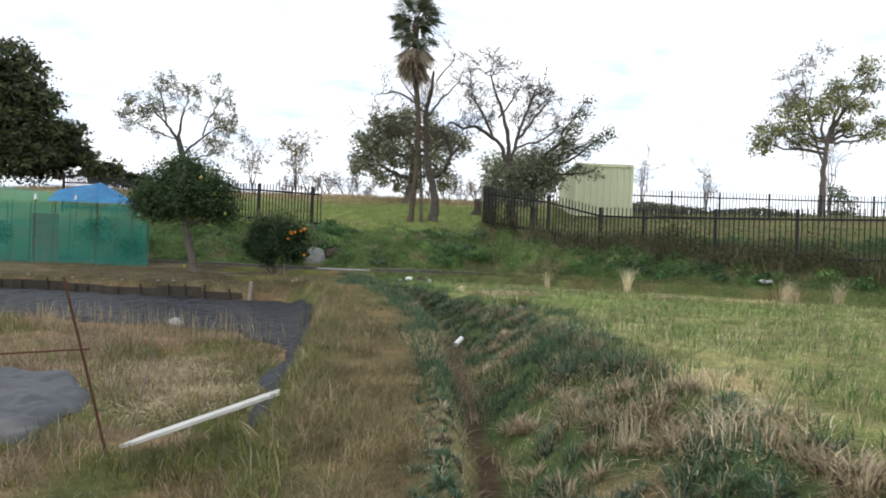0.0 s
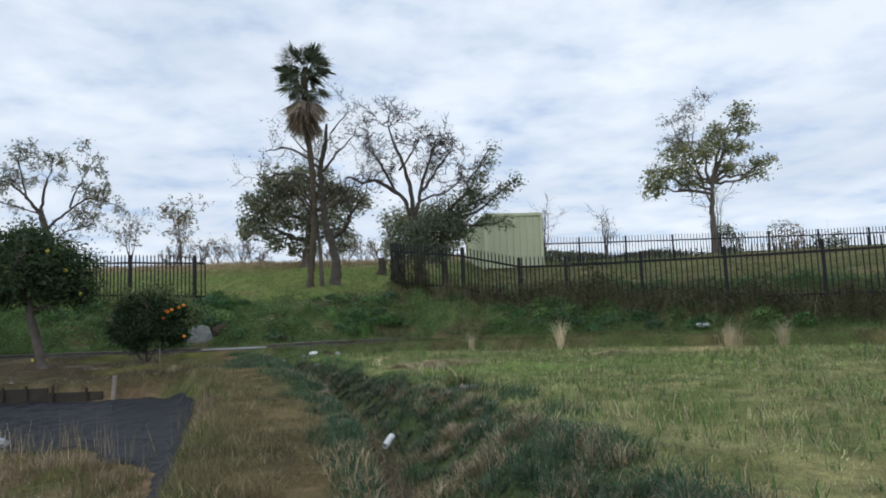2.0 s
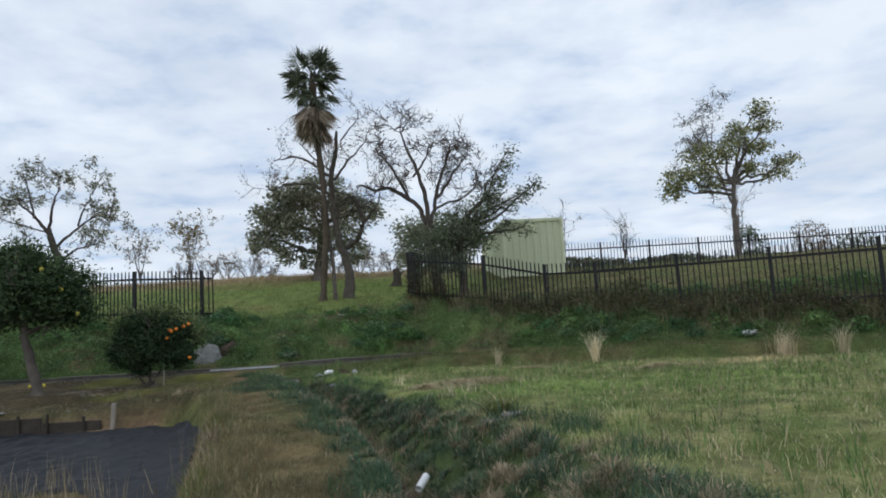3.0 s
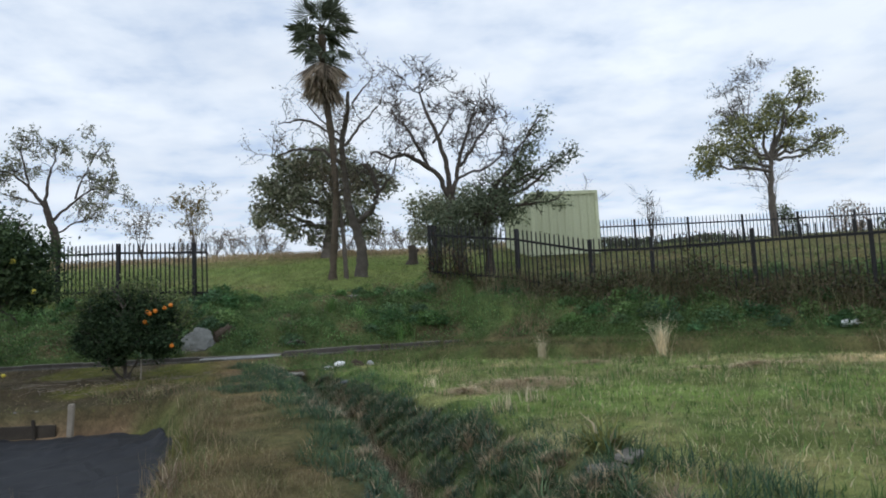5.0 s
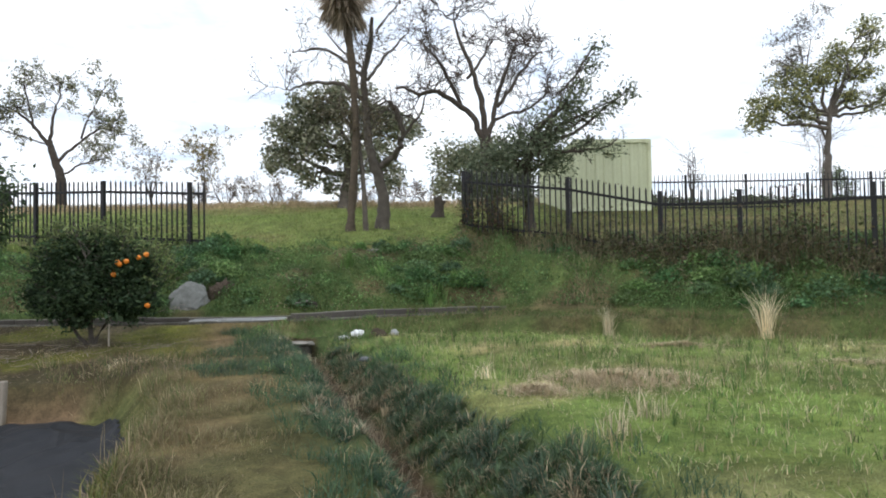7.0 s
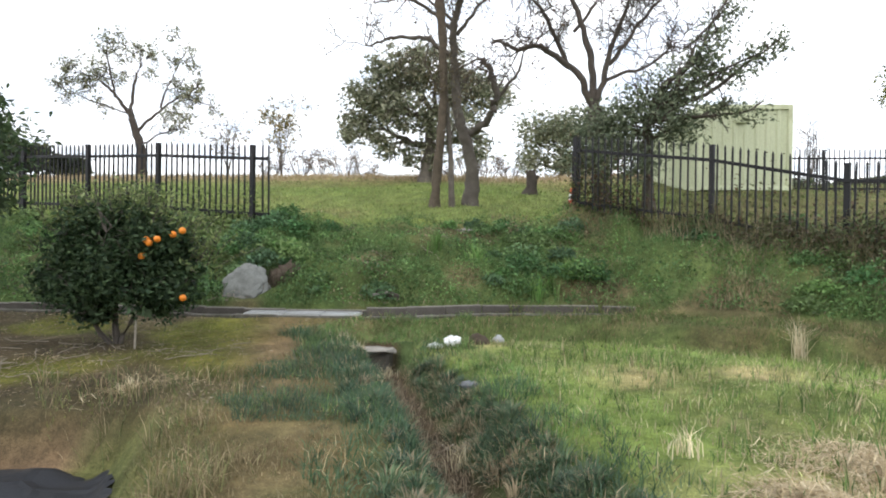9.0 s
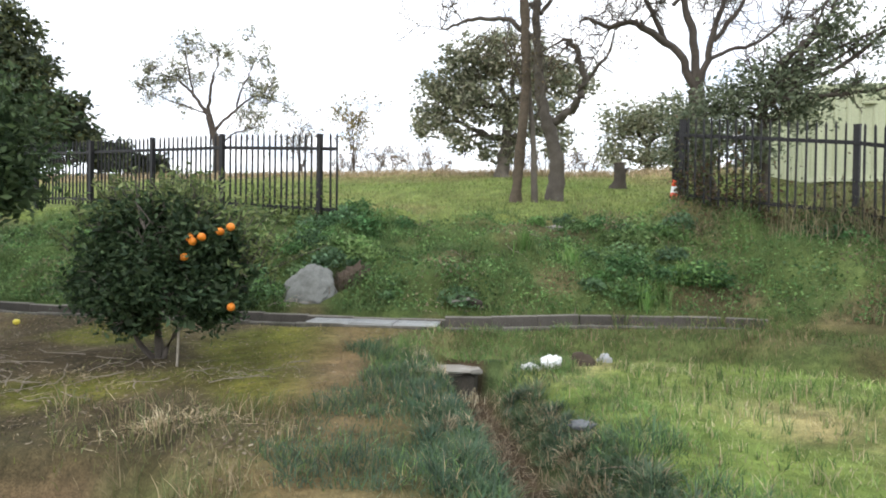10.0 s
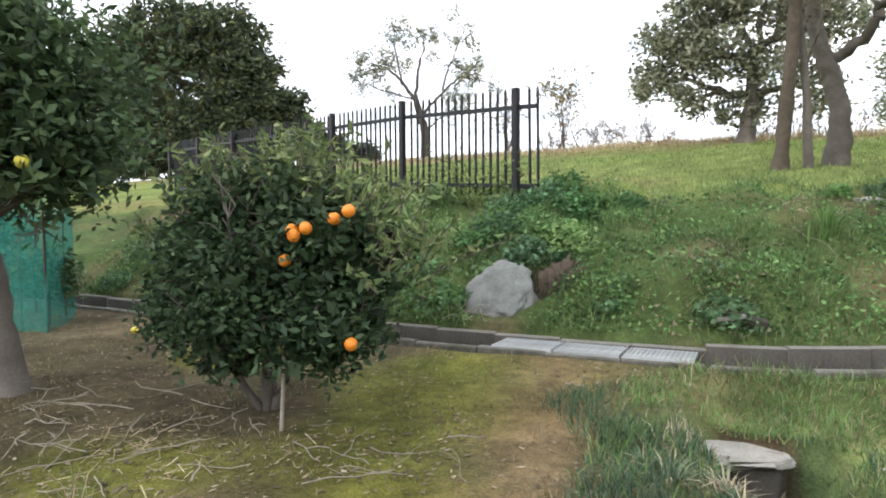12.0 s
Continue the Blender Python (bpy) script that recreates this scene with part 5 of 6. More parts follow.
net_cage()
bd = new("plywood_sheet", bm_mesh("plywood_sheet", box(bmesh.new(), (0.85, 0.02, 1.5), None, 0.004), worn("brown_plywood", (0.13, 0.07, 0.05), (0.22, 0.13, 0.09), 3.0, 60.0)))
bd.matrix_basis = Matrix.Translation((-12.45, 19.75, height(-12.45, 19.75) + 0.72)) @ Matrix.Rotation(0.06, 4, "X")
tagged(bd, "brown plywood sheet standing inside the net cage", "board")
for k, (x, y, s) in enumerate(((-10.8, 19.7, 1.0), (-9.7, 19.7, 0.6), (-14.0, 19.7, 0.8))):
    b = put(x, y)
    tree("citrus_shrub", "small dark citrus shrub inside the net cage", b, [(x, y, b[2]), (x, y, b[2] + 0.5), (x, y, b[2] + 0.8 * s)], [(x - 0.25 * s, y, b[2] + 1.0 * s, 0.35 * s, 0.3, 0.35 * s), (x + 0.25 * s, y, b[2] + 1.05 * s, 0.35 * s, 0.3, 0.35 * s), (x, y, b[2] + 1.3 * s, 0.35 * s, 0.3, 0.3 * s)], 1500, 0.085, 0.09, GREEN_CITRUS, BARK, 150 + k, 0.04, 1, 4, category="shrub", group="shrubs in the net cage")


# ---- small solid things ----
def lump(name, label, category, at, size, mat, seed, rough=0.25, freq=2.0, sub=3, rz=0.0, back=0.0, taper=0.0):
    """An irregular rounded body resting on the ground."""
    bm = bmesh.new()
    bmesh.ops.create_icosphere(bm, subdivisions=sub, radius=1.0)
    off = Vector((seed * 3.1, seed * 1.7, seed * 0.9))
    for v in bm.verts:
        n = noise.noise(v.co * freq + off) + 0.5 * noise.noise(v.co * freq * 2.7 + off)
        v.co *= 1 + rough * n
        v.co.x *= 1 - taper * max(0.0, v.co.z)
        v.co = Vector((v.co.x * size[0] / 2, v.co.y * size[1] / 2, v.co.z * size[2] / 2))
    lo = min(v.co.z for v in bm.verts)
    for v in bm.verts:
        v.co.z -= lo
    ob = new(name, bm_mesh(name, bm, mat, True))
    ob.matrix_basis = Matrix.Translation((at[0], at[1], height(at[0], at[1]) - at[2])) @ Matrix.Rotation(rz, 4, "Z") @ Matrix.Rotation(-back, 4, "X")
    return tagged(ob, label, category)


MORTAR = worn("grey_mortar", (0.085, 0.088, 0.08), (0.20, 0.205, 0.19), 2.5, 30.0, 0.95, 0, 0.6, (0.17, 0.13, 0.10), 0.6)
EARTH = worn("crumbling_earth", (0.05, 0.038, 0.028), (0.115, 0.088, 0.064), 6.0, 50.0, 1.0, 0, 1.0)
lump("mortar_mound", "grey lump of old mortar in the bank", "rubble", (-4.38, 20.70, 0.14), (0.76, 0.34, 0.80), MORTAR, 2, 0.19, 2.1, 5, 0.05, 0.74, 0.28)
lump("earth_scar", "bare crumbling earth beside the mortar lump", "earth", (-3.98, 20.95, 0.22), (0.42, 0.22, 0.66), EARTH, 5, 0.5, 3.4, 5, -0.2, 0.75)
lump("plastic_bag", "crumpled white plastic bag in the grass", "bag", (-1.14, 19.05, 0.02), (0.2, 0.16, 0.14), WHITE, 3, 0.45, 2.6, 4)
lump("plastic_bag", "smaller crumpled white plastic bag in the grass", "bag", (-1.34, 19.0, 0.03), (0.18, 0.13, 0.08), WHITE, 4, 0.5, 2.6, 4)
lump("plastic_scrap", "torn grey plastic scrap beside the bund", "litter", (-0.58, 19.68, 0.07), (0.15, 0.10, 0.13), GREYBAG, 6, 0.5, 2.5)
lump("earth_clod", "brown clod of earth beside the plastic bag", "earth", (-0.85, 19.4, 0.09), (0.28, 0.2, 0.2), EARTH, 7, 0.4, 2.0)
lump("plastic_scrap", "dark grey plastic rag lying beside the ditch", "litter", (-0.88, 17.5, 0.01), (0.22, 0.17, 0.06), worn("dark_plastic", (0.08, 0.085, 0.09), (0.2, 0.21, 0.22), 8, 60, 0.5), 8, 0.5, 2.5)
lump("plastic_scrap", "crumpled whitish plastic caught in the low weeds", "litter", (-4.94, 12.55, 0.0), (0.22, 0.15, 0.15), GREYBAG, 9, 0.5, 2.2, 4)
lump("flat_stone", "flat pale stone half-buried in the bank", "stone", (-1.18, 23.6, 0.06), (0.42, 0.3, 0.14), CONCRETE, 10, 0.35)
lump("plastic_bag", "white plastic bag caught on the grassy bank", "bag", (8.35, 17.75, 0.03), (0.36, 0.2, 0.13), WHITE, 11, 0.5, 2.4, 4)
bs = thing("broken_slab", "broken dark slab with a pale edge behind the gutter", "rubble", (-2.2, 20.86, height(-2.2, 20.86)))
part("slab", box(bmesh.new(), (0.34, 0.16, 0.10), Matrix.Rotation(0.25, 4, "Y"), 0.02), TIMBER_DARK, bs, m=Matrix.Translation((0, 0, 0.05)) @ Matrix.Rotation(0.2, 4, "Z"))
part("edge", box(bmesh.new(), (0.24, 0.05, 0.04), Matrix.Rotation(-0.2, 4, "Y"), 0.01), CONCRETE, bs, "pale chipped edge", Matrix.Translation((-0.1, -0.09, 0.07)))
for k, (x, y, s) in enumerate(((-7.72, 19.65, 0.04), (-8.0, 19.6, 0.038))):
    lump("fallen_fruit", "yellow citrus fruit fallen on bare earth", "fruit", (x, y, 0.005), (2 * s, 2 * s, 1.85 * s), YELLOW, 20 + k, 0.05, 1.5)
for k, (x, y, rz) in enumerate(((1.36, 10.42, 0.3), (1.56, 10.55, 0.9))):
    ob = new("paving_block", bm_mesh("paving_block", box(bmesh.new(), (0.25, 0.13, 0.05), None, 0.01), CONCRETE))
    ob.matrix_basis = Matrix.Translation((x, y, height(x, y) + 0.02 + 0.02 * k)) @ Matrix.Rotation(rz, 4, "Z") @ Matrix.Rotation(0.12, 4, "X")
    tagged(ob, "pale concrete paving block lying in grass", "block", "paving blocks")


rng = random.Random(31)
for k in range(9):
    x = -4.9 - 0.8 * k + rng.uniform(-0.38, 0.38)
    d = rng.uniform(0.03, 0.085)
    lump("edge_stone", "pale stone lying along the pond's timber edge", "stone", (x, float(yard_front(x)) + rng.uniform(0.0, 0.15), 0.012), (d * 1.5, d, d * 0.7), CONCRETE, 40 + k, 0.3, 1.8, 2)["group"] = "stones along the pond edge"


def cone(x, y):
    c = thing("traffic_cone", "red and white striped traffic cone by the gap", "traffic cone", (x, y, height(x, y)))
    part("base", box(bmesh.new(), (0.36, 0.36, 0.03), Matrix.Translation((0, 0, 0.015)), 0.008), CONE_RED, c)
    for k in range(5):
        z0, z1 = 0.03 + 0.128 * k, 0.03 + 0.128 * (k + 1)
        bm = bmesh.new()
        r = lambda z: 0.14 - 0.11 * (z / 0.67)
        bmesh.ops.create_cone(bm, cap_ends=k == 4, segments=20, radius1=r(z0), radius2=r(z1), depth=z1 - z0, matrix=Matrix.Translation((0, 0, (z0 + z1) / 2)))
        part("band", bm, WHITE if k % 2 else CONE_RED, c, "white reflective band" if k % 2 else "", smooth=True)


cone(1.16, 26.1)


def stump(x, y, h, r):
    t = Tubes()
    g = np.random.default_rng(3)
    b = height(x, y)
    n = 10
    z = np.linspace(-0.1, h, n)
    t.add(np.stack([0.05 * np.sin(z * 4), 0 * z, z], -1), np.interp(z, [-0.1, 0.15, h * 0.8, h], [r * 1.5, r, r * 0.9, r * 0.8]), 12, 0.35, g)
    t.add(np.array([(0, 0, h - 0.005), (0, 0, h + 0.01)]), [r * 0.8, 0.01], 12)
    t.add(np.array([(r * 0.5, 0, h * 0.5), (r * 1.5, 0, h * 0.8)]), [r * 0.35, r * 0.25], 7)
    ob = new("tree_stump", t.mesh("tree_stump", BARK_DARK))
    ob.location = (x, y, b)
    tagged(ob, "dark upright stump of a felled tree", "stump")


stump(0.71, 33.3, 0.78, 0.19)


# ---- growth ----
def blades(name, label, pts, h, w, tint, lean=0.45, mat=None, category="grass", sink=0.02, curl=0.5):
    """Bent tapering blades standing at the given places."""
    n = len(pts)
    g = np.random.default_rng(n)
    a = g.uniform(0, 2 * np.pi, n)
    s = np.stack([np.cos(a), np.sin(a), 0 * a], -1)
    b = g.uniform(0, 2 * np.pi, n)
    k = np.abs(g.normal(0, lean, n))
    d = np.stack([np.cos(b) * k, np.sin(b) * k, np.ones(n)], -1)
    d /= np.linalg.norm(d, axis=1)[:, None]
    out = np.stack([np.cos(b), np.sin(b), -0.5 + 0 * b], -1)
    pt = np.asarray(pts)
    tint = np.asarray(tint) * (0.52 + 0.62 * vnoise(pt[:, 0] + 3, pt[:, 1], 0.2) + 0.34 * vnoise(pt[:, 0], pt[:, 1] + 9, 0.65))[:, None]
    h, w = np.asarray(h)[:, None] * np.ones((n, 1)), np.asarray(w)[:, None] * np.ones((n, 1))
    p = np.asarray(pts) - [0, 0, sink]
    mid = p + d * h * 0.55
    tip = p + d * h + out * h * curl * g.random((n, 1)) * 0.6
    v = np.stack([p - s * w / 2, p + s * w / 2, mid + s * w * 0.38, mid - s * w * 0.38, tip], 1).reshape(-1, 3)
    i = np.arange(n)[:, None] * 5
    ob = new(name, mesh_of(name, v, [i + [[0, 1, 2, 3]], i + [[3, 2, 4]]], mat or BLADE, np.repeat(tint, 5, 0)))
    return tagged(ob, label, category, kind="stuff")


def strew(rng, n, x0, x1, y0, y1, chance):
    """Places on the land, kept by a chance that depends on where they are."""
    x, y = rng.uniform(x0, x1, n), rng.uniform(y0, y1, n)
    keep = rng.random(n) < chance(x, y)
    x, y = x[keep], y[keep]
    return np.stack([x, y, land(x, y)], -1)


def mixed(rng, n, base, other, share):
    pick = (rng.random(n) < share)[:, None]
    return np.where(pick, shades(rng, n, other), base)


TAN = [(0.42, 0.33, 0.19), (0.32, 0.24, 0.13), (0.52, 0.43, 0.27)]
R = np.random.default_rng(77)
out_of_pond = lambda x, y: (pond_shape(x, y) < 0.02) & (side_shape(x, y) < 0) & (near_shape(x, y) < 0.05)


def on_path(x, y):
    wl = np.interp(y, [2, 7, 12, 18], [0.35, 0.5, 0.8, 1.0])
    return step(-0.55, 0.0, x - path_left(np.minimum(y, 15.2))) * (x < ditch_x(y) - wl) * (y < gutter_y(x) - 0.3) * np.interp(y, [0, 14, 17, 19.5], [1, 1, 0.55, 0.25])


p = strew(R, 190000, -3.2, 1.1, 0.4, 19.8, on_path)
mid = 1 - 0.5 * np.exp(-((p[:, 0] - (path_left(p[:, 1]) + 0.75)) / 0.3) ** 2)
h = R.uniform(0.05, 0.19, len(p)) * mid * (0.25 + 1.5 * vnoise(p[:, 0], p[:, 1], 0.3) ** 1.5) * np.interp(p[:, 1], [0, 12, 17], [1.25, 1.0, 0.6])
t = mixed(R, len(p), meadow_tint(p[:, 0], p[:, 1]) * 1.25, [(0.34, 0.28, 0.17), (0.17, 0.185, 0.075), (0.25, 0.205, 0.115)], 0.4)
blades("path_grass", "dull brown trodden grass on the path", p, h, R.uniform(0.004, 0.008, len(p)), t, 0.7, curl=0.9)


def on_rank(x, y):
    s = x - ditch_x(y)
    wl = np.interp(y, [2, 7, 12, 18], [0.4, 0.55, 0.9, 1.15])
    wr = np.interp(y, [0, 8, 14, 19], [1.6, 1.5, 1.1, 0.8])
    gap = np.interp(y, [8, 13, 16, 18.8], [0.07, 0.24, 0.26, 0.22])
    c = 0.4 + 0.6 * step(0.35, 0.6, vnoise(x, y, 0.42))
    return c * ((s < -gap - 0.02) & (s > -wl * (0.75 + 0.5 * vnoise(x, y, 0.5))) | (s > gap) & (s < wr * (0.75 + 0.5 * vnoise(x, y, 0.6)))) * (y < 19.4 + 0.3 * (s < -0.4))


p = strew(R, 150000, -3.4, 3.0, -0.4, 19.8, on_rank)
cl = vnoise(p[:, 0], p[:, 1], 0.42)
h = R.uniform(0.06, 0.17, len(p)) * (0.25 + 1.9 * cl ** 1.6) * np.where(p[:, 1] > 11.5, 0.45 + 0.55 * step(0.25, 0.65, np.abs(p[:, 0] - ditch_x(p[:, 1]))), 1.0)
dry = step(0.55, 0.8, vnoise(p[:, 0] + 17, p[:, 1], 0.7)) * np.interp(p[:, 1], [3, 12], [0.85, 0.25])
t = np.where((R.random(len(p)) < dry)[:, None], shades(R, len(p), TAN), shades(R, len(p), [(0.05, 0.10, 0.05), (0.08, 0.14, 0.07), (0.12, 0.175, 0.085), (0.07, 0.12, 0.08)]))
blades("ditch_grass", "rank dark green tufts along both sides of the ditch", p, h, R.uniform(0.004, 0.009, len(p)), t, 0.65, curl=1.1)



def tussocks(name, label, xy, size, per, tint, g, broad=1.0):
    """Clumps of arching blades that spread from their roots and hang over at the tips."""
    n = len(xy)
    k = np.repeat(np.arange(n), per)
    m = len(k)
    a = g.uniform(0, 2 * np.pi, m)
    u = np.stack([np.cos(a), np.sin(a), 0 * a], -1)
    side = np.stack([-np.sin(a), np.cos(a), 0 * a], -1)
    L = size[k] * g.uniform(0.55, 1.1, m)
    p = np.column_stack([xy[k], 0 * L]) + u * (size[k] * 0.45 * g.random(m) ** 0.7)[:, None]
    p[:, 2] = land(p[:, 0], p[:, 1]) - 0.015
    lean = g.uniform(0.1, 1.0, m)
    bend = lean + g.uniform(0.4, 1.1, m)
    up = np.array([[0, 0, 1.0]])
    q = p + (u * np.sin(lean)[:, None] + up * np.cos(lean)[:, None]) * (L * 0.55)[:, None]
    e = q + (u * np.sin(bend)[:, None] + up * np.cos(bend)[:, None]) * (L * 0.55)[:, None]
    w = broad * g.uniform(0.003, 0.0055, m)[:, None]
    v = np.stack([p - side * w, p + side * w, q + side * w * 0.8, q - side * w * 0.8, e], 1).reshape(-1, 3)
    i = np.arange(m)[:, None] * 5
    t = np.where((g.random(m) < 0.16)[:, None], np.array([[0.34, 0.28, 0.18]]), tint[k]) * g.uniform(0.65, 1.35, (m, 1))
    tagged(new(name, mesh_of(name, v, [i + [[0, 1, 2, 3]], i + [[3, 2, 4]]], BLADE, np.repeat(t, 5, 0))), label, "grass", kind="stuff")


def tussock_places(n, s0, s1, y0, y1, dry_near):
    y = R.uniform(y0, y1, n)
    wr = np.interp(y, [0, 8, 14, 19], [1.45, 1.2, 0.72, 0.5])
    x = ditch_x(y) + np.where(s1 > 0, s0 + (wr - s0) * R.random(n) ** 0.9, s0 + (s1 - s0) * R.random(n) * np.interp(y, [2, 7, 12, 18], [0.5, 0.7, 1.0, 1.2]))
    dry = vnoise(x + 17, y, 0.35) + 0.5 * (R.random(n) - 0.5) > 1 - dry_near * np.interp(y, [3, 9, 14], [1.0, 0.75, 0.35])
    green = shades(R, n, [(0.07, 0.115, 0.065), (0.10, 0.155, 0.085), (0.145, 0.195, 0.10), (0.09, 0.13, 0.095)])
    tan = shades(R, n, [(0.36, 0.29, 0.19), (0.28, 0.22, 0.14), (0.44, 0.37, 0.25)])
    return np.stack([x, y], -1), np.where(dry[:, None], tan, green)


xy, tone = tussock_places(760, 0.24, 1.0, 1.5, 18.6, 0.5)
tussocks("slope_tussocks", "dark green and withered tussocks hanging over the ditch slope", xy, R.uniform(0.07, 0.19, len(xy)), 80, tone, R)
xy, tone = tussock_places(330, -0.22, -0.68, 1.5, 18.9, 0.36)
tussocks("slope_tussocks", "dull blue-green tussocks between path and ditch", xy, R.uniform(0.05, 0.10, len(xy)) * np.interp(xy[:, 1], [6, 14], [0.9, 1.7]), 65, tone * [0.95, 1.0, 1.05], R)


def on_field(x, y):
    return ((x > ditch_x(y) + 0.75) & (y < field_end(x) + 0.05)) * np.interp(x, [2, 6, 14], [1, 0.65, 0.35])


p = strew(R, 160000, -1.2, 13.0, -0.4, 19.7, on_field)
n = len(p)
t = mixed(R, n, meadow_tint(p[:, 0], p[:, 1]) * 1.35, [(0.20, 0.28, 0.085), (0.29, 0.34, 0.14), (0.52, 0.46, 0.29), (0.43, 0.38, 0.23)], 0.5)
blades("paddy_grass", "short light green regrowth on the harvested paddy", p, R.uniform(0.03, 0.10, n) * (0.6 + 0.8 * vnoise(p[:, 0], p[:, 1], 0.6)), R.uniform(0.005, 0.011, n) * np.interp(p[:, 0], [2, 12], [1, 1.8]), t, 0.6)
# stubble in rows
rows = []
for a in np.arange(0, 34, 0.30):
    for b in np.arange(0, 24, 0.20):
        x, y = 1.0 + a * 0.89 - b * 0.45 + R.normal(0, 0.02), -1.0 + a * 0.45 + b * 0.89 + R.normal(0, 0.02)
        if x < 13.5 and y < float(field_end(x)) - 0.05 and x > float(ditch_x(y)) + 1.0 and y > 2 and R.random() < 0.85:
            rows.append((x, y))
rows = np.array(rows)
k = np.repeat(np.arange(len(rows)), 13)
xy = rows[k] + R.normal(0, 0.022, (len(k), 2))
p = np.stack([xy[:, 0], xy[:, 1], land(xy[:, 0], xy[:, 1])], -1)
tall = (R.uniform(0.05, 0.17, len(rows)) * (0.5 + 1.3 * vnoise(rows[:, 0], rows[:, 1], 1.1)))[k]
t = mixed(R, len(p), shades(R, len(p), [(0.11, 0.19, 0.055), (0.17, 0.26, 0.085), (0.08, 0.14, 0.045)]), [(0.52, 0.44, 0.28), (0.40, 0.32, 0.2)], 0.3)
blades("rice_stubble", "rows of green and straw-coloured rice stubble", p, tall * R.uniform(0.6, 1.1, len(p)), R.uniform(0.005, 0.009, len(p)), t, 0.3)


def on_weeds(x, y):
    return (x < path_left(y) - 0.1) * (y < 12.9) * out_of_pond(x, y) * (0.35 + 0.65 * step(0.3, 0.55, vnoise(x, y, 0.6)))


p = strew(R, 130000, -9.0, 0.3, 1.5, 12.9, on_weeds)
n = len(p)
g = step(0.42, 0.62, 0.55 * vnoise(p[:, 0] + 31, p[:, 1], 2.6) + 0.45 * vnoise(p[:, 0], p[:, 1], 0.8))
g = g * (1 - 0.9 * np.exp(-((p[:, 0] + 2.9) / 1.2) ** 2 - ((p[:, 1] - 8.0) / 1.7) ** 2))
t = np.where((R.random(n) < 0.12 + 0.7 * g)[:, None], shades(R, n, [(0.10, 0.135, 0.04), (0.14, 0.165, 0.055), (0.2, 0.18, 0.06)]), shades(R, n, [(0.27, 0.2, 0.135), (0.36, 0.285, 0.2), (0.2, 0.145, 0.1), (0.46, 0.385, 0.285)]))
blades("pond_weeds", "matted dry and green weeds around the pond liners", p, R.uniform(0.05, 0.22, n) * (0.5 + vnoise(p[:, 0], p[:, 1], 0.6)), R.uniform(0.005, 0.010, n), t, 0.8)
p = strew(R, 900, -8, -2.4, 11.0, 13.6, lambda x, y: 0.8 * (pond_shape(x, y) < 0.5))
blades("dry_stalks", "upright dry stalks at the pond's rim", p, R.uniform(0.2, 0.6, len(p)), R.uniform(0.005, 0.008, len(p)), shades(R, len(p), TAN), 0.15, curl=0.2)


def on_yard(x, y):
    return (x < path_left(np.minimum(y, 15.3)) + 0.4) * (y > yard_front(x) - 0.15) * (y < gutter_y(x) - 0.28) * (0.12 + 0.6 * step(0.5, 0.75, vnoise(x, y, 0.5)))


p = strew(R, 85000, -10.5, -1.6, 15.0, 20.3, on_yard)
n = len(p)
t = mixed(R, n, meadow_tint(p[:, 0], p[:, 1]) * 1.2, [(0.13, 0.15, 0.045), (0.35, 0.27, 0.17), (0.16, 0.18, 0.05)], 0.55)
blades("yard_grass", "thin mossy grass on the bare earth", p, R.uniform(0.015, 0.07, n), R.uniform(0.004, 0.008, n), t, 0.8)


def on_bund(x, y):
    return (y > field_end(x) - 0.05) * (y < gutter_y(x) + np.where(x > -0.4, np.where(vnoise(x, y + 3, 0.6) > 0.42, 0.3, -0.2), -0.2)) * (x > -2.6)


p = strew(R, 125000, -2.6, 13, 13.5, 21.4, on_bund)
n = len(p)
t = mixed(R, n, shades(R, n, [(0.075, 0.125, 0.04), (0.12, 0.17, 0.055), (0.145, 0.15, 0.06)]), [(0.2, 0.15, 0.09), (0.3, 0.24, 0.14)], 0.24)
blades("bund_grass", "coarse brown and green grass on the bund", p, R.uniform(0.04, 0.14, n) * (0.5 + vnoise(p[:, 0], p[:, 1], 0.5)), R.uniform(0.006, 0.011, n), t, 0.7)


def on_bank(x, y):
    d = y - gutter_y(x)
    return (d > 0.24) * (d < 4.4) * (0.42 + 0.58 * step(0.25, 0.6, vnoise(x, y, 0.55))) * step(4.4, 3.2, d) * ((x + 4.28) ** 2 + (y - 20.85) ** 2 > 0.16)


p = strew(R, 300000, -11.5, 14, 13.5, 26.5, on_bank)
n = len(p)
patch = vnoise(p[:, 0] + 5, p[:, 1] + 8, 1.3)
t = np.where((R.random(n) < step(0.55, 0.85, patch) * 0.75)[:, None], shades(R, n, [(0.22, 0.18, 0.11), (0.14, 0.13, 0.07), (0.3, 0.24, 0.15)]), shades(R, n, [(0.09, 0.15, 0.055), (0.135, 0.205, 0.075), (0.195, 0.255, 0.105)]))
blades("bank_grass", "lush uneven grass covering the bank", p, R.uniform(0.06, 0.22, n) * (0.4 + 1.1 * vnoise(p[:, 0], p[:, 1], 0.55)), R.uniform(0.006, 0.013, n), t, 0.75, curl=0.9)
p = strew(R, 190000, -11.5, 14, 13.5, 25.5, lambda x, y: on_bank(x, y) * step(0.5, 0.68, vnoise(x + 40, y, 0.8)) * (y - gutter_y(x) < 3.4))
n = len(p)
p[:, 2] += R.random(n) * 0.42 * vnoise(p[:, 0], p[:, 1], 0.4) * step(0.5, 0.8, vnoise(p[:, 0] + 40, p[:, 1], 0.8))
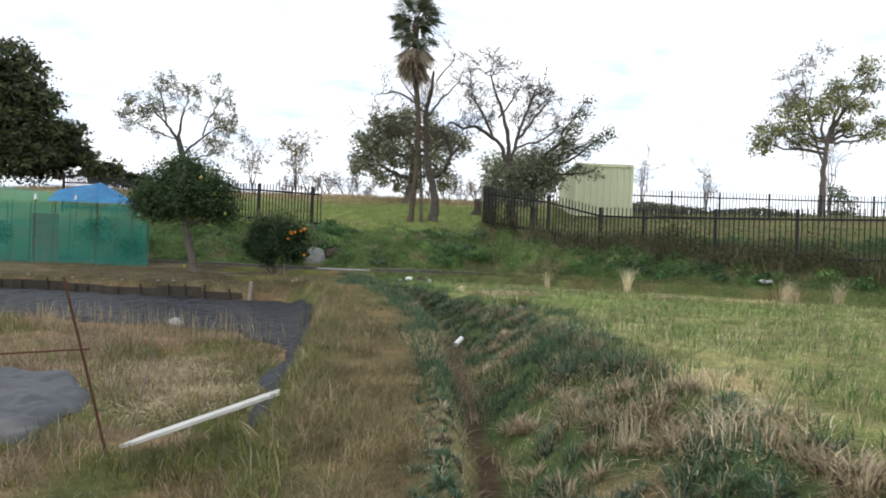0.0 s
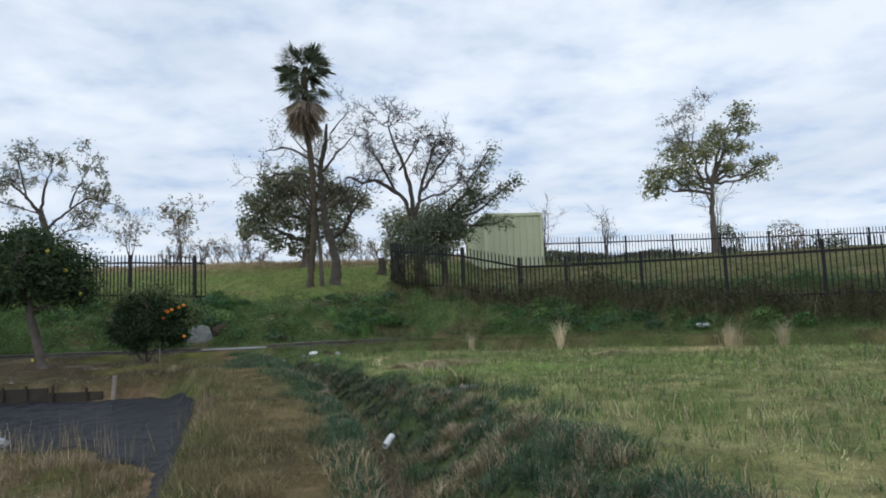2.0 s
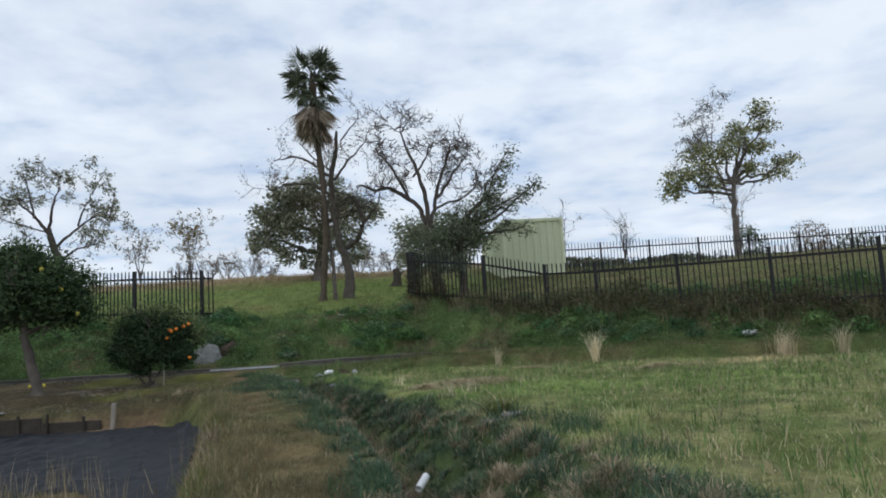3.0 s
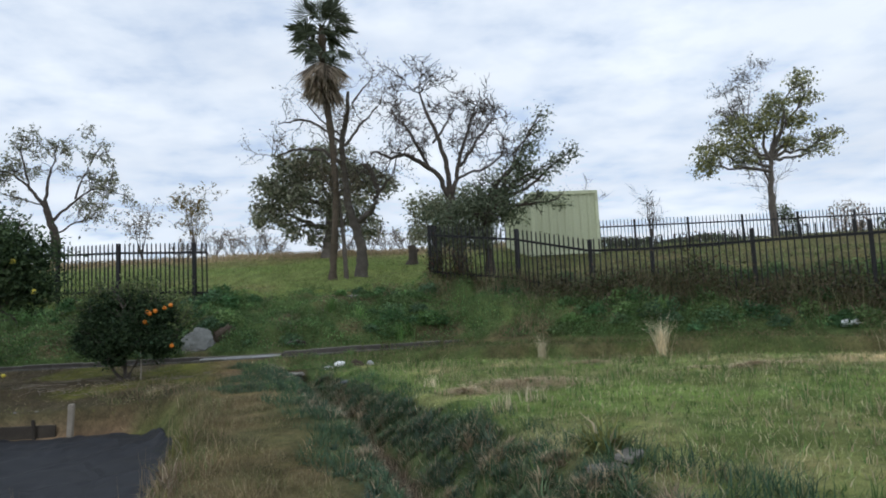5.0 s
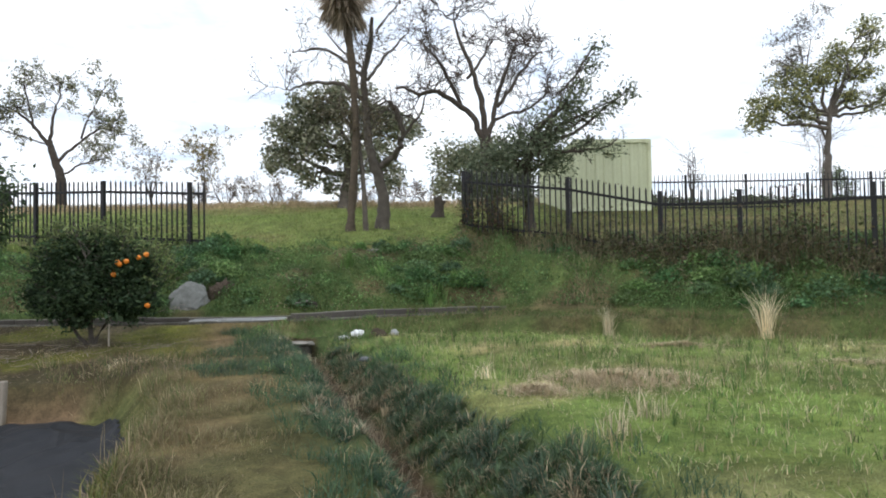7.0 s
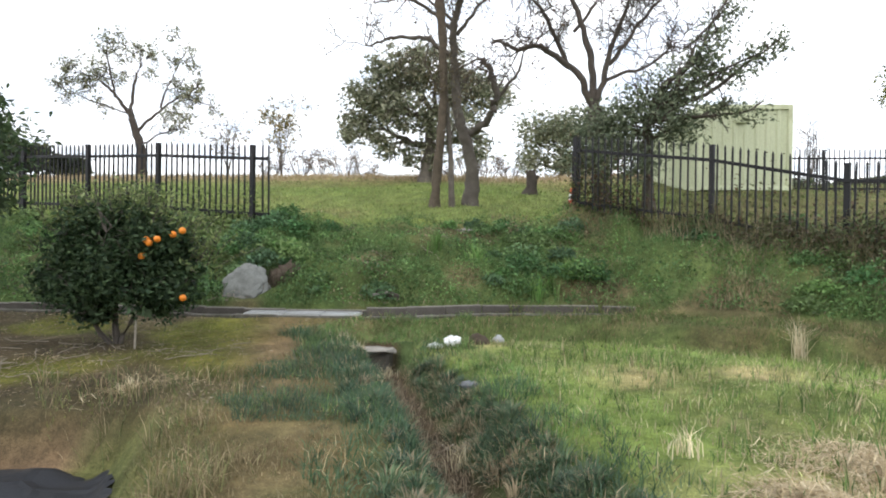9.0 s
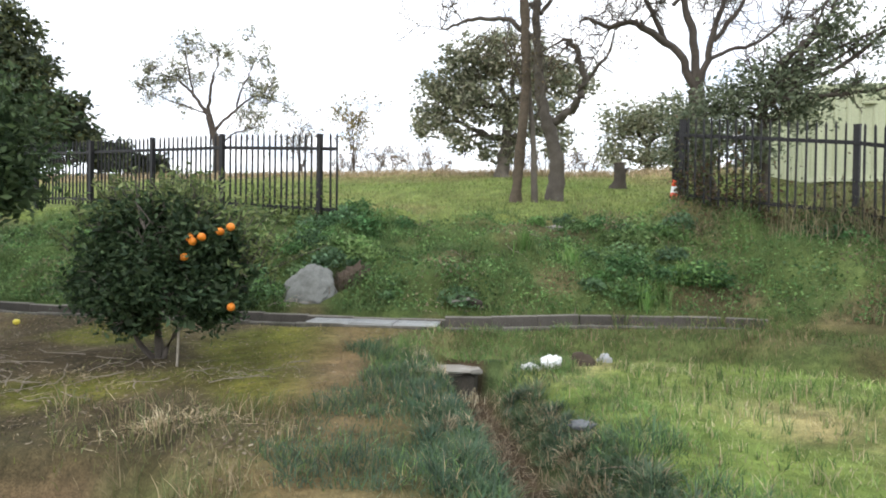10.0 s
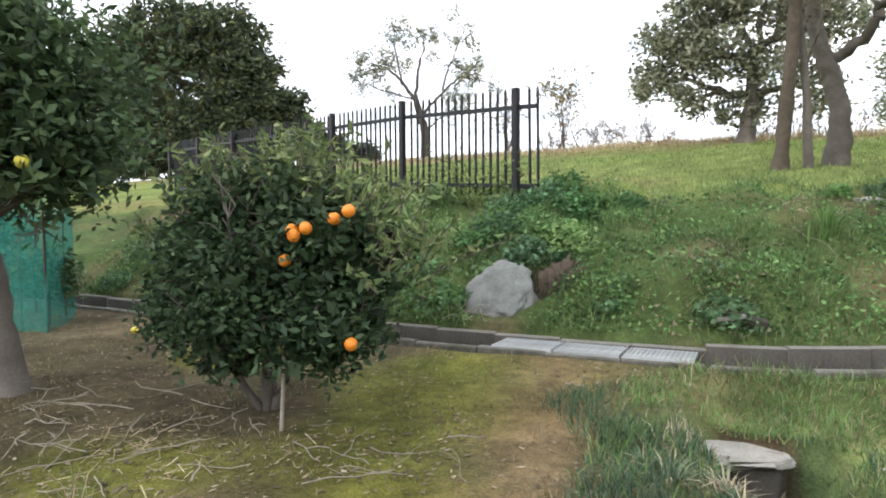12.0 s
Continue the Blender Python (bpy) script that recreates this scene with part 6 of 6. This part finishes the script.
v, f, t = leaf_cards(R, p, 0.055, shades(R, n, [(0.08, 0.15, 0.05), (0.12, 0.21, 0.07), (0.18, 0.27, 0.10), (0.07, 0.13, 0.06)]), 0.1, 0.6)
tagged(new("bank_weeds", mesh_of("bank_weeds", v, f, LEAF, t)), "broad-leaved green weeds smothering the bank", "weeds", kind="stuff")


p = strew(R, 230000, -11.0, 13, 14.0, 25.0, lambda x, y: on_bank(x, y) * (y - gutter_y(x) < 3.3) * 0.8)
n = len(p)
# one noise both raises the herbs and brightens their colour
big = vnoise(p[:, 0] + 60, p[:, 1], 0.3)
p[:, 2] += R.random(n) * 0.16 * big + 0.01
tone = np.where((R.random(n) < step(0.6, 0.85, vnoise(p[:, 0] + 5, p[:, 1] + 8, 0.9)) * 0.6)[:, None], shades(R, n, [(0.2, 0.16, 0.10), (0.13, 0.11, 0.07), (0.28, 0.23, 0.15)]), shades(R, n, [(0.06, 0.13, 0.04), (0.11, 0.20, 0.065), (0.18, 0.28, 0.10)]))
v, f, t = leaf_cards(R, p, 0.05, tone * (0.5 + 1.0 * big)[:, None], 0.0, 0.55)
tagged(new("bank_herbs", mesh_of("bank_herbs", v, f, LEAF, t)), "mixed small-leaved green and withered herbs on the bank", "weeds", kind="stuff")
mounds, tones = [], []
while len(mounds) < 220:
    x = R.uniform(-10.5, 12.5)
    d = R.uniform(0.35, 3.0)
    y = float(gutter_y(x)) + d
    if (x + 4.25) ** 2 + (y - 20.9) ** 2 < 0.4 or vnoise(x + 40, y, 1.4) < 0.3:
        continue
    mounds.append((x, y, R.uniform(0.10, 0.36)))
    tones.append(R.choice([0.75, 1.0, 1.25]) * shades(R, 1, [(0.07, 0.15, 0.055), (0.11, 0.20, 0.06), (0.17, 0.25, 0.09), (0.10, 0.17, 0.09)])[0])
mounds, tones = np.array(mounds), np.array(tones)
k = np.repeat(np.arange(len(mounds)), (mounds[:, 2] * 850).astype(int))
u = R.normal(0, 1, (len(k), 3))
u /= np.linalg.norm(u, axis=1)[:, None]
u[:, 2] = np.abs(u[:, 2])
p = np.column_stack([mounds[k, :2], land(mounds[k, 0], mounds[k, 1])]) + u * (mounds[k, 2] * R.uniform(0.5, 1.1, len(k)))[:, None] * [1.1, 1.0, 0.9]
p[:, 2] = np.maximum(p[:, 2], land(p[:, 0], p[:, 1]) + 0.01)
v, f, t = leaf_cards(R, p, 0.075, tones[k] * R.uniform(0.7, 1.3, (len(k), 1)), 0.0, 0.5)
tagged(new("weed_mounds", mesh_of("weed_mounds", v, f, LEAF, t)), "bushy mounds of green weeds on the bank", "weeds", kind="stuff")


def on_meadow(x, y):
    d = y - gutter_y(x)
    return (d > 3.2) * np.interp(d, [3.2, 5, 12, 20], [0.9, 1, 0.6, 0.35])


p = strew(R, 105000, -13, 16, 20, 42, on_meadow)
n = len(p)
blades("meadow_grass", "short green meadow grass above the bank", p, R.uniform(0.05, 0.13, n), R.uniform(0.010, 0.02, n) * np.interp(p[:, 1], [24, 40], [1, 2]), mixed(R, n, meadow_tint(p[:, 0], p[:, 1]) * 1.35, [(0.16, 0.235, 0.07), (0.25, 0.29, 0.115)], 0.4), 0.6)
p = strew(R, 60000, -30, 30, 37, 50, lambda x, y: step(16.5, 18.5, y - gutter_y(x)) * 0.8 * step(8.0, 4.5, x))
n = len(p)
blades("crest_grass", "tall dry tan grass along the meadow's crest", p, R.uniform(0.12, 0.4, n), R.uniform(0.012, 0.03, n), shades(R, n, [(0.36, 0.28, 0.17), (0.46, 0.37, 0.24), (0.28, 0.23, 0.12)]), 0.4)


# fresh grass round the ditch's end
def on_end(x, y):
    s = x - ditch_x(y)
    return ((s > 0.32) | (s < -0.36) | (y > 19.3)) * (x > -2.7 + 0.35 * (vnoise(x, y, 0.5) - 0.5) * 2) * (s < 1.1) * (y < gutter_y(x) - 0.27) * (0.25 + 0.75 * step(0.3, 0.55, vnoise(x + 2, y, 0.3)))


p = strew(R, 115000, -3.0, 1.6, 15.6, 21.2, on_end)
n = len(p)
t = mixed(R, n, shades(R, n, [(0.14, 0.24, 0.07), (0.22, 0.33, 0.11), (0.12, 0.19, 0.075)]), [(0.42, 0.35, 0.22), (0.24, 0.2, 0.11)], 0.2)
rank = step(18.9, 17.8, p[:, 1]) * step(0.75, 0.45, p[:, 0] - ditch_x(p[:, 1]))
t = np.where((R.random(n) < 0.85 * rank)[:, None], shades(R, n, [(0.075, 0.125, 0.07), (0.11, 0.165, 0.09), (0.09, 0.13, 0.095)]), t)
blades("verge_grass", "fresh green grass around the ditch's end", p, R.uniform(0.03, 0.13, n) * (0.4 + 1.4 * vnoise(p[:, 0], p[:, 1], 0.3)), R.uniform(0.004, 0.008, n), t, 0.7, curl=0.9)
# taller mixed grass on the slope between path and pond
p = strew(R, 60000, -5.0, 0.2, 2.5, 16.9, lambda x, y: (x < path_left(np.minimum(y, 15.6)) + 0.15) * (x > path_left(y) - np.interp(y, [3, 11, 14, 16.5], [0.25, 0.3, 0.55, 1.2])) * (pond_shape(x, y) < 0.0) * (0.3 + 0.7 * step(0.35, 0.6, vnoise(x, y, 0.35))))
n = len(p)
t = mixed(R, n, shades(R, n, [(0.14, 0.15, 0.06), (0.19, 0.19, 0.08), (0.12, 0.16, 0.065)]), [(0.38, 0.31, 0.19), (0.27, 0.2, 0.12)], 0.4)
blades("slope_grass", "tall olive and tan grass beside the path", p, R.uniform(0.06, 0.24, n) * (0.4 + vnoise(p[:, 0], p[:, 1], 0.35)), R.uniform(0.004, 0.008, n), t, 0.5, curl=0.9)
# bleached grass fringing the ditch
y = R.uniform(2, 19, 5200)
x = ditch_x(y) + np.where(R.random(5200) < 0.6, -0.13, 0.13) * np.interp(y, [8, 13], [1, 1.7]) + R.normal(0, 0.05, 5200)
keep = vnoise(x, y, 0.5) > 0.35
p = np.stack([x, y, land(x, y)], -1)[keep]
blades("ditch_fringe", "bleached dry grass fringing the ditch", p, R.uniform(0.05, 0.2, len(p)), R.uniform(0.004, 0.007, len(p)), shades(R, len(p), [(0.42, 0.34, 0.22), (0.3, 0.23, 0.15), (0.5, 0.4, 0.28)]), 0.9, curl=1.0)
y = R.uniform(5, 18.6, 5200)
x = ditch_x(y) + R.normal(0, 0.075, 5200)
p = np.stack([x, y, land(x, y)], -1)[vnoise(x + 4, y, 0.6) > 0.3]
blades("ditch_straw", "bleached straw fallen into the ditch bottom", p, R.uniform(0.06, 0.22, len(p)), R.uniform(0.004, 0.007, len(p)), shades(R, len(p), [(0.34, 0.27, 0.19), (0.24, 0.185, 0.13), (0.44, 0.36, 0.26)]), 2.2, curl=0.4)
# fallen leaves and crumbs on the yard
n = 16000
x, y = R.uniform(-10.5, -2.0, n), R.uniform(15.6, 20.1, n)
keep = (y > yard_front(x) + 0.05) & (y < gutter_y(x) - 0.3) & (R.random(n) < 0.25 + 0.75 * step(0.4, 0.7, vnoise(x, y, 0.7))) & (x < path_left(np.minimum(y, 15.3)) + 0.3)
x, y = x[keep], y[keep]
v, f, t = leaf_cards(R, np.stack([x, y, land(x, y) + 0.012], -1), 0.045, shades(R, len(x), [(0.10, 0.07, 0.05), (0.2, 0.15, 0.10), (0.30, 0.25, 0.18), (0.06, 0.05, 0.035)]), 0.0, 0.5)
v = v.reshape(-1, 4, 3)
v[:, :, 2] = v[:, :1, 2] * 0 + land(v[:, :, 0], v[:, :, 1]) + 0.008 + 0.25 * np.abs(v[:, :, 2] - v[:, :, 2].mean(1, keepdims=True))
tagged(new("leaf_litter", mesh_of("leaf_litter", v.reshape(-1, 3), f, STRAW, t)), "brown fallen leaves littering the bare yard", "leaves", kind="stuff")


# tall dry tufts at the paddy's end
DRY = [(0.62, 0.53, 0.36), (0.5, 0.42, 0.27), (0.7, 0.62, 0.45)]


def tuft(x, y, h, spread, n, label, tint=DRY, w=0.008, name="dry_tuft"):
    g = np.random.default_rng(int(abs(x * 100)) + n)
    q = np.stack([x + g.normal(0, spread, n), y + g.normal(0, spread, n)], -1)
    blades(name, label, np.column_stack([q, land(q[:, 0], q[:, 1])]), h * g.uniform(0.5, 1.0, n), np.full(n, w), shades(g, n, tint), 0.22, curl=0.7, category="tuft")


for x, y, h, sp, n in ((2.8, 18.85, 0.62, 0.035, 60), (4.82, 17.9, 0.98, 0.05, 120), (8.28, 16.4, 0.78, 0.09, 140), (9.2, 15.9, 0.85, 0.05, 100)):
    tuft(x, y, h, sp, n, "tall dry straw tuft at the paddy's edge")
for x, y, h, n in ((1.1, 13.0, 0.32, 40), (1.5, 13.5, 0.3, 40), (0.45, 15.2, 0.28, 34), (-3.72, 16.55, 0.16, 26), (-0.95, 16.2, 0.35, 22), (1.95, 3.4, 0.3, 70), (1.7, 4.1, 0.25, 60), (2.3, 4.6, 0.22, 50), (-2.15, 19.12, 0.12, 40), (-1.9, 18.85, 0.2, 50), (-2.4, 18.8, 0.2, 40)):
    tuft(x, y, h, 0.06, n, "small bleached tuft of dead grass")
for x, y, h, n in ((0.06, 21.55, 0.5, 60), (-0.2, 21.6, 0.42, 45), (0.3, 21.7, 0.4, 45), (-0.9, 22.2, 0.4, 60), (-1.6, 22.3, 0.4, 60), (0.6, 22.0, 0.45, 60), (5.6, 19.6, 0.5, 50)):
    tuft(x, y, h, 0.05, n, "bright green strap-leaved clump on the bank", [(0.10, 0.2, 0.05), (0.16, 0.28, 0.08), (0.22, 0.3, 0.11)], 0.022, "strap_leaf_clump")
for x, y, h, n in ((-4.02, 21.08, 0.30, 110), (-3.86, 21.16, 0.24, 80), (-4.16, 21.22, 0.26, 90)):
    tuft(x, y, h, 0.09, n, "withered brown tuft above the bare earth", [(0.13, 0.1, 0.07), (0.2, 0.155, 0.11), (0.08, 0.075, 0.05)])
# bracken beside the paving blocks
tussocks("fern", "yellowing fern growing beside paving blocks", np.array([[1.5, 10.85]]), np.array([0.36]), 80, np.array([[0.21, 0.22, 0.075]]), R, 3.0)


def straw_heap(x, y, rx, ry, n, label):
    g = np.random.default_rng(n)
    a, r = g.uniform(0, 6.2832, n), np.minimum(np.abs(g.normal(0, 0.55, n)), 1.5)
    r = r * (0.6 + 0.8 * vnoise(np.cos(a) * 2 + x, np.sin(a) * 2 + y, 1.0))
    q = np.stack([x + np.cos(a) * r * rx, y + np.sin(a) * r * ry], -1)
    z = land(q[:, 0], q[:, 1]) + 0.008 + g.random(n) * 0.045 * (1 - r ** 2)
    b = g.uniform(0, 6.2832, n)
    L = g.uniform(0.04, 0.17, n)
    d = np.stack([np.cos(b), np.sin(b), g.normal(0, 0.22, n)], -1) * L[:, None] / 2
    s = np.stack([-np.sin(b), np.cos(b), 0 * b], -1) * 0.0024
    c = np.column_stack([q, z])
    v = np.stack([c - d - s, c - d + s, c + d + s, c + d - s], 1).reshape(-1, 3)
    ob = new("straw_heap", mesh_of("straw_heap", v, np.arange(n)[:, None] * 4 + [[0, 1, 2, 3]], STRAW, np.repeat(shades(g, n, TAN + [(0.5, 0.40, 0.27), (0.64, 0.55, 0.38)]), 4, 0)))
    tagged(ob, label, "straw", kind="stuff")


straw_heap(1.75, 15.0, 0.8, 0.6, 9500, "flat heap of pale cut straw on the paddy")
straw_heap(0.85, 14.55, 0.35, 0.3, 1500, "small heap of pale straw beside the ditch")
straw_heap(2.1, 3.6, 0.6, 0.6, 1100, "pale straw strewn on the ditch bank")
straw_heap(1.55, 5.2, 0.35, 0.8, 900, "pale straw strewn on the ditch bank")
straw_heap(3.4, 17.4, 1.0, 0.22, 1600, "thin swath of straw at the paddy's end")
straw_heap(5.2, 15.6, 1.6, 0.3, 1900, "thin swath of straw across the paddy")
straw_heap(-3.3, 8.6, 1.2, 1.3, 6500, "matted dead grass over the low ground")
straw_heap(-2.3, 7.2, 0.9, 1.1, 5000, "matted dead grass over the low ground")
straw_heap(-5.0, 17.4, 1.7, 0.6, 150, "dead grass stems scattered on bare earth")
straw_heap(-3.7, 16.45, 0.9, 0.25, 260, "dead grass stems at the yard's front edge")


# cut twigs on the bare earth
def twig_litter(x, y, n, reach, size, seed, label):
    g = np.random.default_rng(seed)
    t = Tubes()
    for k in range(n):
        a, b = g.uniform(0, 6.2832), g.uniform(0, 6.2832)
        r = reach * math.sqrt(g.random())
        cx, cy = x + r * math.cos(a), y + 0.5 * r * math.sin(a)
        L = size * g.uniform(0.4, 1.2)
        u = np.linspace(-0.5, 0.5, 5)
        px_, py_ = cx + u * L * math.cos(b), cy + u * L * math.sin(b)
        pz_ = land(px_, py_) + 0.012 + g.random(5) * 0.035
        q = np.stack([px_ + g.normal(0, 0.012, 5), py_ + g.normal(0, 0.012, 5), pz_], -1)
        thick = g.uniform(0.002, 0.006)
        t.add(q, np.linspace(thick, thick * 0.5, 5), 5)
        if g.random() < 0.5:
            e = q[2] + np.array([math.cos(b + 0.7), math.sin(b + 0.7), 0.15]) * L * 0.35
            t.add(np.stack([q[2], (q[2] + e) / 2 + [0, 0, 0.01], e]), [thick * 0.9, thick * 0.75, thick * 0.45], 4)
    tagged(new("twig_litter", t.mesh("twig_litter", TWIG)), label, "twigs", kind="stuff")


TWIG = worn("pale_dead_twigs", (0.15, 0.125, 0.095), (0.36, 0.31, 0.25), 20.0, 90.0, 0.9)
twig_litter(-5.6, 17.5, 30, 1.4, 0.5, 1, "pale cut twigs strewn under the orange tree")
twig_litter(-4.0, 17.9, 13, 0.9, 0.42, 2, "pale cut twigs on the mossy earth")
twig_litter(-2.35, 17.7, 6, 0.35, 0.3, 3, "forked pale twig beside the trodden path")
twig_litter(-4.6, 20.72, 14, 0.25, 0.45, 4, "dead twigs leaning by the mortar lump")
twig_litter(-1.6, 22.0, 10, 1.8, 0.5, 5, "dry sticks lying on the bank")
twig_litter(-0.9, 16.6, 8, 0.3, 0.4, 6, "pale dead stems fallen across the ditch")

# dead weeds and vines along the right fence
g = np.random.default_rng(12)
fx = np.array([1.0, 3.2, 4.7, 5.85, 7.6, 9.3, 11.1, 13.0])
fy = np.array([24.4, 23.03, 21.52, 20.6, 19.45, 18.2, 17.0, 15.8])
NW = 10000
s = g.uniform(0.6, 7, NW)
q = np.stack([np.interp(s, np.arange(8), fx) + g.normal(0, 0.22, NW), np.interp(s, np.arange(8), fy) + g.normal(-0.1, 0.25, NW)], -1)
blades("fence_weeds", "tall dead brown weeds tangled in the fence", np.column_stack([q, land(q[:, 0], q[:, 1])]), g.uniform(0.15, 0.85, NW) * (0.35 + 0.9 * vnoise(s, 0 * s, 0.35)), g.uniform(0.006, 0.014, NW), shades(g, NW, [(0.2, 0.165, 0.10), (0.3, 0.245, 0.155), (0.14, 0.14, 0.07), (0.17, 0.19, 0.085)]), 0.35, curl=0.8, category="weeds")
s = np.concatenate([g.uniform(0.2, 7, 5200), g.normal(0.25, 0.25, 1800), g.normal(3.4, 0.15, 500)])
s = np.clip(s, 0, 7)
q = np.stack([np.interp(s, np.arange(8), fx), np.interp(s, np.arange(8), fy)], -1) + g.normal(0, 0.10, (len(s), 2))
z = land(q[:, 0], q[:, 1]) + np.abs(g.normal(0, 0.42, len(s))) * (0.4 + vnoise(s, 0 * s, 0.4))
v, f, t = leaf_cards(g, np.column_stack([q, np.minimum(z, np.interp(s, np.arange(8), [3.5, 3.1, 2.6, 2.5, 2.5, 2.45, 2.4, 2.4]))]), 0.075, shades(g, len(s), [(0.06, 0.085, 0.03), (0.1, 0.12, 0.045), (0.14, 0.085, 0.05), (0.09, 0.06, 0.04)]), 0.4, 0.5)
tagged(new("fence_vines", mesh_of("fence_vines", v, f, LEAF, t)), "withered vines and leaves climbing the fence", "vine", kind="stuff")
n = 13000
s = g.uniform(1.1, 7, n)
q = np.stack([np.interp(s, np.arange(8), fx), np.interp(s, np.arange(8), fy)], -1) + g.normal(0, 0.2, (n, 2)) - [0.12, 0.18]
z = land(q[:, 0], q[:, 1]) + g.random(n) * (0.15 + 0.75 * vnoise(s * 3, 0 * s, 0.8)) * np.interp(s, [1.1, 2.2], [0.4, 1.0])
v, f, t = leaf_cards(g, np.column_stack([q, z]), 0.07, shades(g, n, [(0.055, 0.075, 0.034), (0.09, 0.115, 0.048), (0.10, 0.075, 0.05), (0.15, 0.12, 0.08)]), 0.2, 0.5)
tagged(new("bramble", mesh_of("bramble", v, f, LEAF, t)), "dark bramble and dying weeds at the fence's foot", "weeds", kind="stuff")
s = g.random(2600)
q = np.stack([-4.9 - 4.1 * s + g.normal(0, 0.1, 2600), 23.05 + 1.35 * s + g.normal(0, 0.15, 2600)], -1)
z = land(q[:, 0], q[:, 1]) + np.abs(g.normal(0, 0.3, 2600)) * (0.3 + 1.2 * vnoise(s * 9, 0 * s, 1.0))
v, f, t = leaf_cards(g, np.column_stack([q, z]), 0.07, shades(g, 2600, [(0.12, 0.17, 0.05), (0.18, 0.22, 0.08), (0.09, 0.13, 0.04)]), 0.1, 0.45)
tagged(new("fence_vines", mesh_of("fence_vines", v, f, LEAF, t)), "pale green weeds growing through the fence", "vine", kind="stuff")
